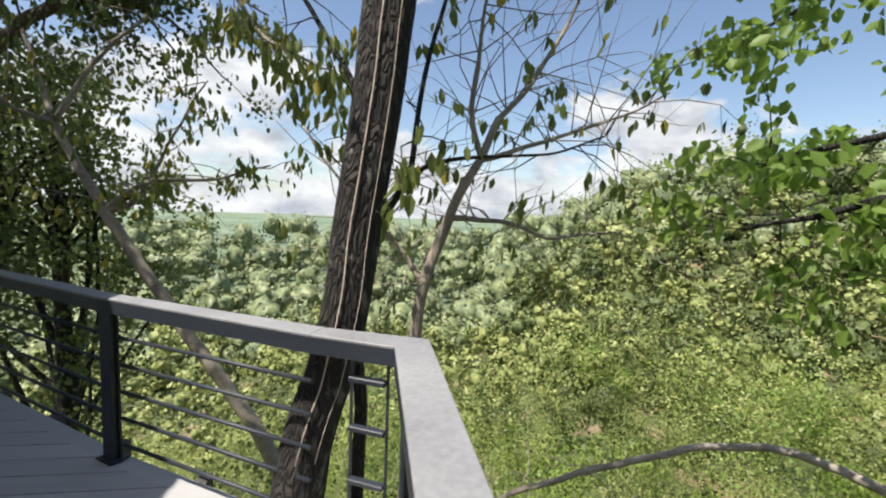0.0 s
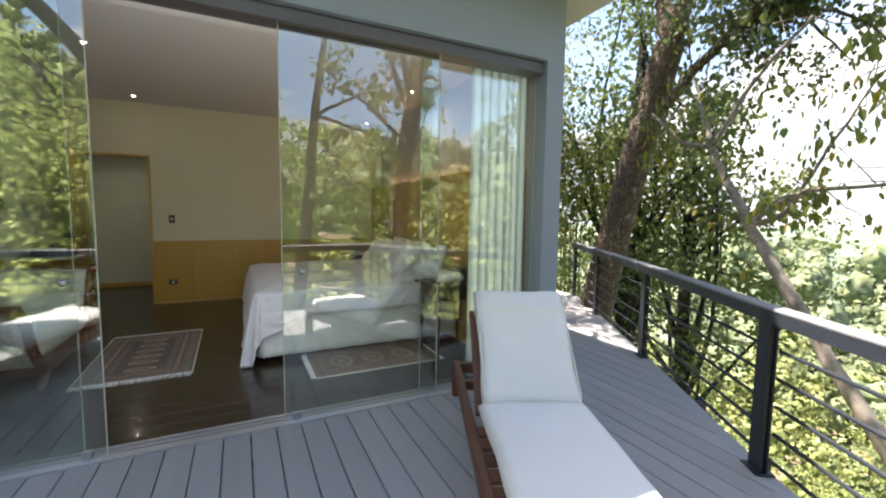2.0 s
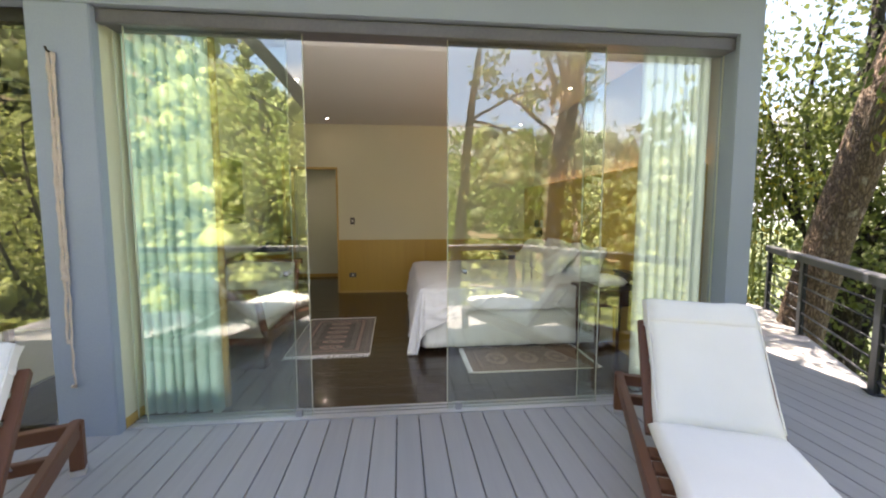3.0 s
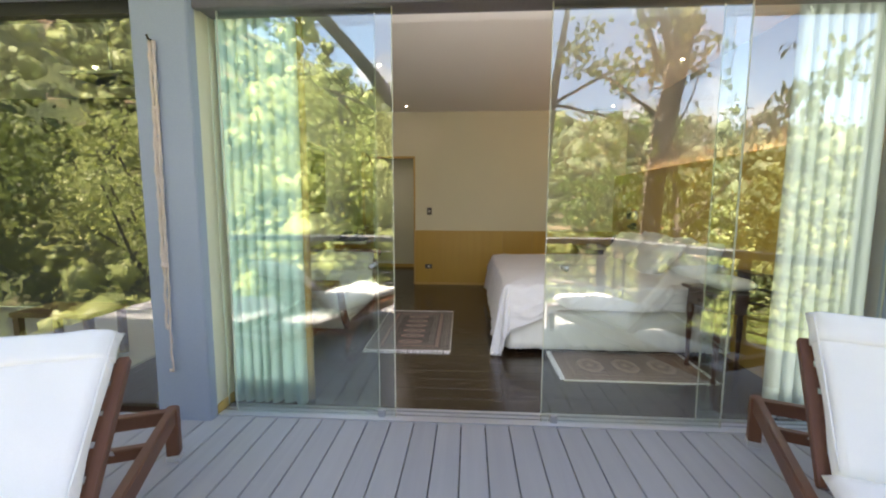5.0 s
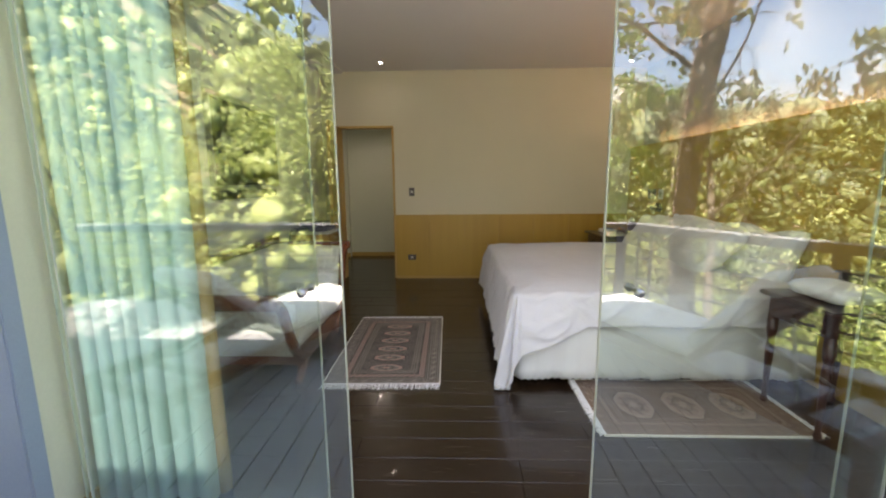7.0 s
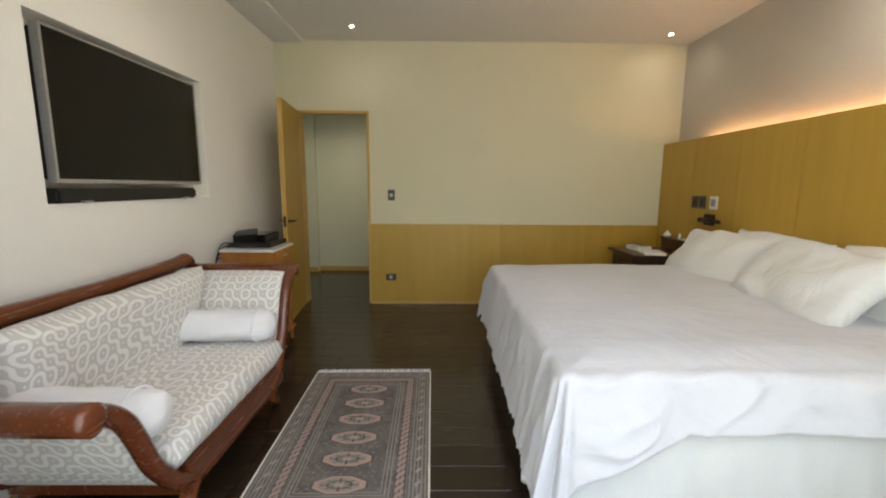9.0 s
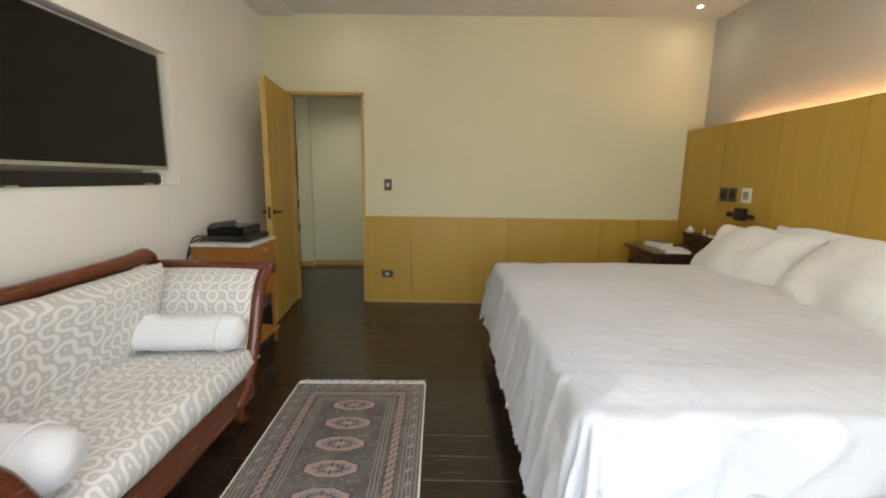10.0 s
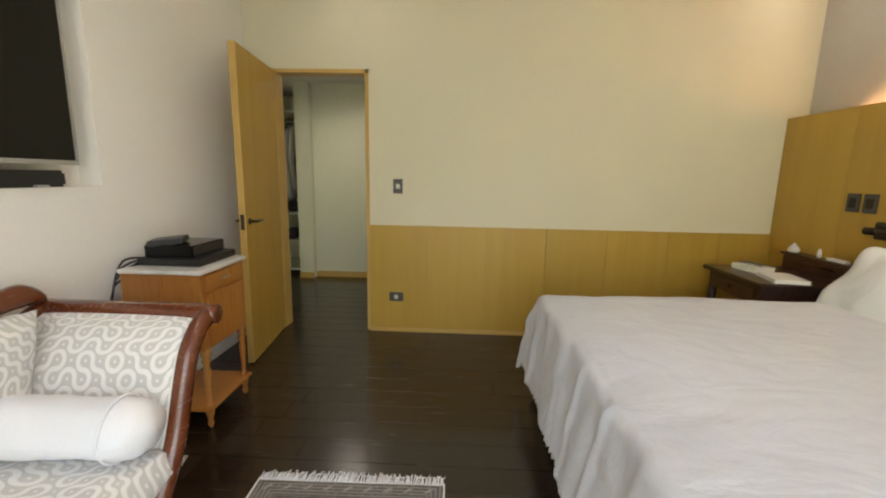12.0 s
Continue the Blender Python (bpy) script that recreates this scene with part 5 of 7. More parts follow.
# rugs
def rug(name, cx, cy, length, width, turn, material, label, fringe_len):
    t = thing(name, label, "rug", (cx, cy, 0), "rugs")
    m = Matrix.Translation((cx, cy, 0)) @ Matrix.Rotation(radians(turn), 4, "Z")
    bm = bmesh.new()
    lay = bm.loops.layers.uv.new("UVMap")
    nu, nv = 40, 24
    def p(i, j, z):
        x, y = (i / nu - 0.5) * length, (j / nv - 0.5) * width
        e = 0.004 * noise.noise(Vector((x * 4, y * 4, cx)))
        return m @ Vector((x + e * 2 * (j in (0, nv)), y + e * 2 * (i in (0, nu)), z + (0.003 * noise.noise(Vector((x * 5, y * 5, cx))) if z > 0.004 else 0)))
    g = [[bm.verts.new(p(i, j, 0.010)) for j in range(nv + 1)] for i in range(nu + 1)]
    for i in range(nu):
        for j in range(nv):
            f = bm.faces.new((g[i][j], g[i + 1][j], g[i + 1][j + 1], g[i][j + 1]))
            for l, (a, b) in zip(f.loops, ((i, j), (i + 1, j), (i + 1, j + 1), (i, j + 1))):
                l[lay].uv = ((a / nu - 0.5) * length, (b / nv - 0.5) * width)
    body = part("weave", bm, material, t)
    thicken(body, 0.008)
    for s in (-1, 1):
        part("edge_binding", boxes((-length / 2, length / 2, s * width / 2 - 0.0035, s * width / 2 + 0.0035, 0.001, 0.012), m=m), M_PAGE, t, "pale bound edge")
    r = random.Random(9)
    for s in (-1, 1):
        bm = bmesh.new()
        n = int(width / 0.006)
        for k in range(n):
            y = -width / 2 + width * (k + 0.5) / n
            a = s * length / 2
            q = [(a - s * 0.012, y, 0.012), (a + s * fringe_len * 0.5, y + r.uniform(-0.006, 0.006), 0.010), (a + s * fringe_len * r.uniform(0.75, 1.15), y + r.uniform(-0.012, 0.012), 0.003)]
            add_tube(bm, [m @ Vector(v) for v in q], [0.0028, 0.0026, 0.0015], 4)
        part("fringe", bm, M_TOWEL, t, "pale knotted fringe")
    return t


rug("runner_rug", -4.42, -1.385, 1.38, 0.79, 1.0, M_RUG, "grey patterned runner rug with rosy octagons and pale fringe", 0.055)
rug("bedside_rug", -3.50, 0.49, 1.14, 0.62, 90, M_RUG2, "worn brown flatweave rug with pale lozenges beside the bed", 0.03)


# curtains gathered at both ends of the glass
def curtain(name, x, y0, y1, z0, z1, folds, depth, material, label, seed):
    # broad smooth panels that meet in narrow, deep creases of uneven spacing
    g = random.Random(int(seed * 10))
    cuts = [0.0]
    for _ in range(folds):
        cuts.append(cuts[-1] + g.uniform(0.55, 1.5))
    cuts = [c / cuts[-1] for c in cuts]
    tuck = [g.uniform(0.45, 1.0) for _ in range(folds + 1)]

    def f(u, v):
        k = max(i for i in range(folds) if u >= cuts[i] - 1e-9)
        s = (u - cuts[k]) / (cuts[k + 1] - cuts[k])
        crease = tuck[k] * math.exp(-s * 13) + tuck[k + 1] * math.exp(-(1 - s) * 9)
        w = depth * (0.5 * math.sin(math.pi * s) ** 0.7 - 1.5 * crease)
        sway = 0.02 * noise.noise(Vector((v * 1.6, seed, u * 2))) * (1 - v)
        y = y0 + (y1 - y0) * u + 0.012 * (math.exp(-s * 9) - math.exp(-(1 - s) * 9)) + sway
        return (x + w * (0.75 + 0.4 * (1 - v)) + 0.004 * noise.noise(Vector((u * 9, v * 3, seed))), y, z0 + (z1 - z0) * v + (0.014 * math.sin(math.pi * s) * g_sign[k] if v < 0.02 else 0))

    g_sign = [g.choice((-1, 0.4)) for _ in range(folds)]
    c = solid(name, sheet(f, folds * 26, 20), material, label, "curtain", "curtains", smooth=True)
    thicken(c, 0.002)
    return c


curtain("curtain", -2.69, -2.40, -1.885, 0.012, 2.598, 7, 0.035, M_CURTAIN_TINTED, "gathered white curtain behind the glass front, green cast of the glass painted in", 1.0)
curtain("curtain", -2.71, 1.06, 1.59, 0.012, 2.598, 7, 0.035, M_CURTAIN_PALE, "gathered white curtain by the outer corner", 2.0)
curtain("curtain", -2.745, -2.39, -1.855, 0.006, 2.598, 9, 0.022, M_GOLDCURT, "ochre blackout curtain behind the white one", 3.0)

# ---- deck things ----
# railing
rail = thing("deck_railing", "dark painted steel deck railing with flat grey top rail", "railing", (0, 0, 0))


def bar_between(a, b, half, z0, z1, ext=0.0):
    """A flat bar from a to b in plan, of that half width to the outer side."""
    a, b = Vector((*a, 0)), Vector((*b, 0))
    d = (b - a).normalized()
    n = Vector((d.y, -d.x, 0))
    bm = bmesh.new()
    vs = []
    for z in (z0, z1):
        for p, s in ((a - d * ext, 0), (b + d * ext, 0), (b + d * ext, 1), (a - d * ext, 1)):
            vs.append(bm.verts.new(p + n * half * 2 * s + Vector((0, 0, z))))
    for f in ((3, 2, 1, 0), (4, 5, 6, 7), (0, 1, 5, 4), (1, 2, 6, 5), (2, 3, 7, 6), (3, 0, 4, 7)):
        bm.faces.new([vs[i] for i in f])
    bmesh.ops.recalc_face_normals(bm, faces=bm.faces[:])
    bmesh.ops.bevel(bm, geom=bm.edges[:], offset=0.004, segments=1, affect="EDGES")
    return bm


def mitre(pts, widths):
    """Outer line of a bent rail, set off to the left of the walk along pts."""
    out = []
    for i, p in enumerate(pts):
        p = Vector(p)
        d0 = (p - Vector(pts[i - 1])).normalized() if i else None
        d1 = (Vector(pts[i + 1]) - p).normalized() if i < len(pts) - 1 else None
        d0, d1 = d0 or d1, d1 or d0
        n0, n1 = Vector((d0.y, -d0.x)), Vector((d1.y, -d1.x))
        n = (n0 + n1).normalized()
        out.append(p + n * widths[i] / max(0.3, n.dot(n0)))
    return out


RT = 0.895
outer_line = mitre(RAIL_IN, (0.14, 0.14, 0.11, 0.09, 0.09, 0.09, 0.09))
for i in range(len(RAIL_IN) - 1):
    a, b, c, d = Vector(RAIL_IN[i]), Vector(RAIL_IN[i + 1]), outer_line[i + 1], outer_line[i]
    for nm, z0, z1, mt, lab in (("top_rail", RT - 0.014, RT, M_RAILTOP, "weathered grey flat top"), ("rail_beam", RT - 0.078, RT - 0.014, M_RAIL, "dark painted beam")):
        inset = 0.006 if nm == "rail_beam" else 0.0
        bm = bmesh.new()
        vs = [bm.verts.new((q.x, q.y, z)) for z in (z0, z1) for q in (a, b, c, d)]
        for f in ((3, 2, 1, 0), (4, 5, 6, 7), (0, 1, 5, 4), (1, 2, 6, 5), (2, 3, 7, 6), (3, 0, 4, 7)):
            bm.faces.new([vs[k] for k in f])
        bmesh.ops.recalc_face_normals(bm, faces=bm.faces[:])
        if nm == "top_rail":
            bmesh.ops.bevel(bm, geom=bm.edges[:], offset=0.003, segments=1, affect="EDGES")
        part(nm, bm, mt, rail, lab)


def on_line(i, f):
    a, b = Vector(RAIL_IN[i]), Vector(RAIL_IN[i + 1])
    d = (b - a).normalized()
    n = Vector((d.y, -d.x))
    return a + (b - a) * f + n * 0.05, d, n


posts = [(3, 0.0), (4, 0.0), (5, 0.0), (5, 0.97), (0, 0.985), (0, 0.78), (0, 0.56), (0, 0.34), (0, 0.12)]
for i, f in posts:
    p, d, n = on_line(i, f)
    m = Matrix(((d.x, n.x, 0, p.x), (d.y, n.y, 0, p.y), (0, 0, 1, 0), (0, 0, 0, 1)))
    ob = part("post", boxes((-0.05, 0.05, -0.022, -0.010, -0.12, RT - 0.064), (-0.05, 0.05, 0.010, 0.022, -0.12, RT - 0.064), (-0.035, 0.035, -0.010, 0.010, -0.10, RT - 0.064), bevel=0.002, m=m), M_RAIL, rail, "dark painted steel post")
    part("foot_plate", boxes((-0.07, 0.07, -0.05, 0.05, 0.0, 0.008), bevel=0.002, m=m), M_RAIL, ob)
for i in range(len(RAIL_IN) - 1):
    if i == 1:
        continue
    for z in (0.10, 0.245, 0.39, 0.535, 0.68):
        a, _, _ = on_line(i, 0.0)
        b, _, _ = on_line(i, 1.0 if i != 2 else 0.93)
        if i == 2:
            a, b = on_line(2, 0.02)[0], b
        bm = bmesh.new()
        add_tube(bm, [(a.x, a.y, z), (b.x, b.y, z)], 0.010, 8)
        part("rod", bm, M_RAIL, rail, "thin horizontal steel rod", True)
for f in (0.12, 0.55):
    p, d, n = on_line(1, f)
    part("bar", boxes((p.x - 0.006, p.x + 0.006, p.y - 0.012, p.y + 0.012, -0.05, RT - 0.064)), M_RAIL, rail, "thin upright bar")
for z in (0.10, 0.30, 0.52, 0.72):
    a, b = on_line(1, 0.12)[0], on_line(1, 0.55)[0]
    part("stub", bar_between(b, a, 0.016, z, z + 0.022), M_RAIL, rail)
for i in range(len(RAIL_IN) - 1):
    a, b = RAIL_IN[i], RAIL_IN[i + 1]
    structure("deck_fascia", bar_between(a, b, 0.055, -0.16, -0.008), M_DECK, "grey deck edge board", "deck edge")


# sun loungers: built once at the origin, feet towards +x
def lounger(recline):
    t = thing("sun_lounger", "reddish hardwood sun lounger with a thick white cushion, back raised", "sun lounger", (0, 0, 0), "sun loungers")
    L, W, H = 1.95, 0.64, 0.285
    for s in (-1, 1):
        part("side_rail", boxes((-0.0, L, s * W / 2 - 0.022, s * W / 2 + 0.022, H - 0.085, H), bevel=0.006), M_EUCA, t)
    for xx in (0.02, L - 0.08):
        part("cross_rail", boxes((xx, xx + 0.05, -W / 2 + 0.022, W / 2 - 0.022, H - 0.075, H - 0.005), bevel=0.004), M_EUCA, t)
    part("cross_rail", boxes((0.32, 0.36, -W / 2 + 0.022, W / 2 - 0.022, H - 0.075, H - 0.02), bevel=0.004), M_EUCA, t)
    for xx in (0.0, L - 0.07):
        for s in (-1, 1):
            lg = part("leg", boxes((xx, xx + 0.065, s * W / 2 - 0.03, s * W / 2 + 0.03, 0.03, H - 0.004), bevel=0.005), M_EUCA, t)
            part("foot_cap", boxes((xx - 0.002, xx + 0.067, s * W / 2 - 0.032, s * W / 2 + 0.032, 0.0, 0.032), bevel=0.003), M_ALU, lg, "pale foot cap")
    for k in range(8):
        xx = 0.95 + k * 0.115
        part("slat", boxes((xx, xx + 0.085, -W / 2 + 0.024, W / 2 - 0.024, H - 0.02, H - 0.002), bevel=0.003), M_EUCA, t)
    # raised back: hinge at x = 0.90
    a = radians(recline)
    mb = Matrix.Translation((0.86, 0, H + 0.01)) @ Matrix.Rotation(a, 4, "Y") @ Matrix.Rotation(math.pi, 4, "Z")
    for s in (-1, 1):
        part("back_frame", boxes((0.0, 0.60, s * (W / 2 - 0.05) - 0.02, s * (W / 2 - 0.05) + 0.02, -0.025, 0.02), bevel=0.004, m=mb), M_EUCA, t)
    for k in range(5):
        part("back_slat", boxes((0.03 + k * 0.118, 0.12 + k * 0.118, -W / 2 + 0.06, W / 2 - 0.06, 0.0, 0.019), bevel=0.003, m=mb), M_EUCA, t)
    for s in (-1, 1):
        bm = bmesh.new()
        p = mb @ Vector((0.36, s * 0.2, -0.02))
        add_tube(bm, [p, (0.34, s * 0.2, H - 0.05)], 0.009, 8)
        part("prop", bm, M_ALU, t, "pale metal prop", True)
    # cushion: two pads and head fold
    bm = padded(0, 0, 0, 1.12, 0.56, 0.115, n=18, puff=0.16, wrinkle=0.005, seed=11)
    bmesh.ops.translate(bm, verts=bm.verts[:], vec=(0.86 + 0.55, 0, H + 0.055))
    cu = part("seat_cushion", bm, M_CUSHION, t, "thick white canvas cushion", True)
    bm = padded(0, 0, 0, 0.66, 0.53, 0.105, n=18, puff=0.16, wrinkle=0.005, seed=17)
    bmesh.ops.transform(bm, matrix=mb @ Matrix.Translation((0.35, 0, 0.07)), verts=bm.verts[:])
    cb = part("back_cushion", bm, M_CUSHION, t, "thick white canvas back cushion", True)
    bm = padded(0, 0, 0, 0.15, 0.545, 0.122, n=14, puff=0.16, wrinkle=0.007, seed=23)
    bmesh.ops.transform(bm, matrix=mb @ Matrix.Translation((0.615, 0, 0.07)), verts=bm.verts[:])
    part("head_pocket", bm, M_CUSHION, cb, "canvas pocket over the cushion's head", True)
    for s in (-1, 1):
        bm = bmesh.new()
        add_tube(bm, [mb @ Vector((0.05 + 0.62 * k / 12, s * 0.252, 0.108 + 0.002 * math.sin(k * 2))) for k in range(13)], 0.004, 6)
        part("piping", bm, M_CUSHION, cb, "stitched edge", True)
    return t


lounger(50).matrix_basis = pose(-2.31, 1.10, 0, 0, 0, -23)
lower = lounger(42)
lower.matrix_basis = pose(-1.97, -2.665, 0, 0, 0, 23)
tagged(lower, "reddish hardwood sun lounger with a slipped white cushion, back half lowered", "sun lounger", "sun loungers")

# rope on the column
rope = thing("hanging_rope", "knotted pale cotton rope hanging from a column hook", "rope", (-2.41, -2.60, 2.25))
bm = bmesh.new()
add_tube(bm, [(-2.45, -2.60, 2.25), (-2.40, -2.60, 2.25), (-2.39, -2.60, 2.27)], 0.006, 8)
part("hook", bm, M_BRONZE, rope)
for k, (dy, z1, r) in enumerate(((-0.014, 0.98, 0.008), (0.010, 0.98, 0.008), (-0.008, 0.60, 0.0075), (0.012, 0.32, 0.006))):
    bm = bmesh.new()
    pts = [(-2.425 + 0.004 * math.sin(z * 9 + k), -2.60 + dy + (2.25 - z) * -0.012 + 0.003 * math.sin(z * 40 + k * 2), z) for z in [2.25 - (2.25 - z1) * j / 60 for j in range(61)]]
    add_tube(bm, pts, [r * (1 + 0.18 * math.sin(j * 1.9)) for j in range(61)], 8)
    part("strand", bm, M_ROPE, rope, "", True)
for z, r in ((1.88, 0.015), (0.98, 0.020), (0.60, 0.014), (0.33, 0.011)):
    bm = bmesh.new()
    bmesh.ops.create_icosphere(bm, subdivisions=2, radius=r, matrix=Matrix.Translation((-2.425, -2.605 - (2.25 - z) * 0.010, z)))
    part("knot", bm, M_ROPE, rope, "", True)

# ---- ground, woods and trees ----
def ease(a, b, x):
    t = min(1.0, max(0.0, (x - a) / (b - a)))
    return t * t * (3 - 2 * t)


def ground_z(x, y):
    r = math.hypot(x, y) + 1e-6
    az = math.degrees(math.atan2(x, y))
    valley = -3.0 - 46 * (1 - math.exp(-r / 70)) - 14 * ease(300, 1500, r)
    w = ease(10, 34, az) * (1 - ease(165, 178, az))
    ridge = 14 + 210 * math.tan(radians(5.2 * ease(20, 44, az) + 3.0 * ease(44, 75, az)))
    rise = ridge * ease(45, 210, r) + 40 * ease(80, 140, az) * ease(6, 90, r)
    hill = -3.0 - 14 * (1 - math.exp(-r / 20)) * (1 - ease(70, 120, az)) + rise
    z = valley * (1 - w) + hill * w
    z += 1.3 * noise.noise(Vector((x * 0.03, y * 0.03, 0))) * ease(8, 60, r) + 7 * noise.noise(Vector((x * 0.004, y * 0.004, 3))) * ease(200, 800, r)
    far = ease(900, 3000, r) * (1 - w)
    z = z * (1 - far) + -62 * far
    if x < -2.0 and -8 < y < 2.0:
        z = min(z, -2.6)
    return z


bm = bmesh.new()
rings = []
for i in range(64):
    r = 0.6 * (1.147 ** i)
    rings.append([bm.verts.new((r * math.sin(2 * math.pi * k / 96), r * math.cos(2 * math.pi * k / 96), ground_z(r * math.sin(2 * math.pi * k / 96), r * math.cos(2 * math.pi * k / 96)))) for k in range(96)])
for a, b in zip(rings, rings[1:]):
    for k in range(96):
        bm.faces.new((a[k], b[k], b[(k + 1) % 96], a[(k + 1) % 96]))
bm.faces.new(rings[0])
m, nt, b = base_mat("valley_ground")
v = coords(nt, "Object")
fld = noisy(nt, v, 0.004, 6.0, 0.6)
nearn = noisy(nt, v, 0.6, 6.0, 0.65)
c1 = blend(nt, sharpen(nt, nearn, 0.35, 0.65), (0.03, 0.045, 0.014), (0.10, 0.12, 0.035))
# far ground paler and greyer, with haze put into its colour
c_hazed = blend(nt, sharpen(nt, fld, 0.4, 0.6), (0.10, 0.15, 0.09), (0.19, 0.24, 0.16))
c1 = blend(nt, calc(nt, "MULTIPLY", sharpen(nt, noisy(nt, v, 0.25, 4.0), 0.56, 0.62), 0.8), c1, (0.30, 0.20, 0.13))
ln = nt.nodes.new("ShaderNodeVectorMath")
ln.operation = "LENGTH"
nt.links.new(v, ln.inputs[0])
nt.links.new(blend(nt, sharpen(nt, ln.outputs["Value"], 60, 400), c1, c_hazed), b.inputs["Base Color"])
b.inputs["Roughness"].default_value = 0.95
bumped(nt, b, nearn, 0.6, 0.2)
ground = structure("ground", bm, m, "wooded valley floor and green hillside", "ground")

rng = np.random.default_rng(11)


def scatter(n, r0, r1, az0, az1, seed):
    g = np.random.default_rng(seed)
    r = r0 * (r1 / r0) ** g.random(n)
    az = np.radians(az0 + (az1 - az0) * g.random(n))
    return np.stack([r * np.sin(az), r * np.cos(az)], 1), r


def woods(name, n, r0, r1, az0, az1, rad, per, size, material, label, seed, lift=0.5, narrow=0.45, puffs=1, core_size=0.64, fill=0.16):
    xy, r = scatter(n, r0, r1, az0, az1, seed)
    g = np.random.default_rng(seed + 1)
    keep = [i for i, (x, y) in enumerate(xy) if not (x < 1.2 and y < 2.3 and x > -12) and not (y < 5.0 and -7 < x < 0.9 and y < 2.0 - 0.64 * (x - 0.3))]
    xy, r = xy[keep], r[keep]
    rr = rad(r) * (0.5 + 1.4 * g.random(len(r)) ** 2)
    c = np.array([(x, y, ground_z(x, y) + q * lift * g.uniform(0.5, 1.5)) for (x, y), q in zip(xy, rr)])
    sp = np.stack([rr, rr, rr * g.uniform(0.75, 1.45, len(rr))], 1)
    sz = size(r)
    if puffs > 1:
        # each crown is a heap of smaller leafy clumps
        out = g.normal(size=(len(c), puffs, 3))
        out /= np.linalg.norm(out, axis=2, keepdims=True)
        out[..., 2] = np.abs(out[..., 2]) * 1.1 - 0.35
        c = (c[:, None] + out * sp[:, None] * g.uniform(0.45, 0.85, (len(c), puffs, 1))).reshape(-1, 3)
        sp = (np.repeat(sp, puffs, axis=0).T * g.uniform(0.3, 0.58, len(c))).T
        sz, per = np.repeat(sz, puffs), per // puffs
    return tagged(leaf_mesh(name, c, sp, sz, per, material, seed=seed, hang=0.05, narrow=narrow, shell=True, core_size=core_size, fill=fill), label, "foliage", kind="stuff")


woods("shrubs", 170, 3.4, 16, -45, 85, lambda r: 0.30 + 0.055 * r, 1300, lambda r: 0.026 + 0.0044 * r, M_LEAF_WOOD, "sunlit green shrubs on the slope below the deck", 21, 0.7, 0.42, core_size=0.0)
woods("shrubs", 190, 10, 45, -60, 80, lambda r: 0.7 + 0.055 * r, 1300, lambda r: 0.03 + 0.0036 * r, M_LEAF_WOOD, "sunlit green bushes and small trees on the slope", 31, 1.15, 0.42, core_size=0.0)
woods("shrubs", 95, 7, 45, -10, 80, lambda r: 0.6 + 0.05 * r, 900, lambda r: 0.034 + 0.0045 * r, M_LEAF_LIME, "bright lime-green bushes on the slope", 35, 1.3, core_size=0.0)
woods("shrubs", 60, 8, 45, -40, 80, lambda r: 0.6 + 0.05 * r, 600, lambda r: 0.06 + 0.006 * r, M_LEAF_DARK, "dark green bushes on the slope", 37, 1.5, core_size=0.0)
woods("woodland", 130, 50, 160, 20, 75, lambda r: 1.2 + 0.03 * r, 300, lambda r: 0.10 + 0.005 * r, M_SHRUB_DARK, "dark green trees along the hillside ridge", 47, 1.3, puffs=5, core_size=0.36, fill=0.28)
woods("woodland", 800, 35, 130, -75, 80, lambda r: 1.2 + 0.028 * r, 160, lambda r: 0.12 + 0.006 * r, M_SHRUB, "dense green woodland canopy in the valley", 41, 1.1, puffs=4, core_size=0.36, fill=0.28)
woods("woodland", 1900, 100, 700, -70, 80, lambda r: 1.8 + 0.018 * r, 80, lambda r: 0.3 + 0.006 * r, M_LEAF_FAR_HAZED, "green woodland on the far hillside, haze put into its leaf colour", 51, 1.0)
woods("woodland", 420, 8, 90, 78, 175, lambda r: 0.9 + 0.04 * r, 130, lambda r: 0.10 + 0.010 * r, M_SHRUB, "green wooded slope beside the house", 61, 1.0, puffs=5)
bm = bmesh.new()
g = random.Random(71)
for k in range(110):
    r, az = g.uniform(4, 16), radians(g.uniform(-25, 60))
    x, y = r * math.sin(az), r * math.cos(az)
    if y < 3.6 - 0.64 * x and x < 1.5:
        continue
    q = [Vector((x, y, ground_z(x, y) + 0.2))]
    d = Vector((g.gauss(0, 0.5), g.gauss(0, 0.5), 1)).normalized()
    for j in range(6):
        d = (d + Vector((g.gauss(0, 0.3), g.gauss(0, 0.3), g.gauss(0, 0.2)))).normalized()
        q.append(q[-1] + d * g.uniform(0.3, 0.75))
        if j > 1:
            e = (d + Vector((g.gauss(0, 0.8), g.gauss(0, 0.8), g.gauss(0, 0.5)))).normalized()
            add_tube(bm, [q[-1], q[-1] + e * 0.3, q[-1] + e * 0.65 + Vector((0, 0, 0.06))], [0.012, 0.008, 0.004], 4)
    add_tube(bm, q, [0.026, 0.023, 0.02, 0.017, 0.013, 0.009, 0.005], 5)
tagged(part("dead_brush", bm, M_BARK_PALE, None, "", True), "bare pale grey brushwood among the shrubs", "brushwood", kind="stuff")


def limb_mesh(pts, radii, steps=5, seg=8, wob=0.02):
    p, r = smooth_path(pts, radii, steps, wob)
    return add_tube(bmesh.new(), p, r, seg)


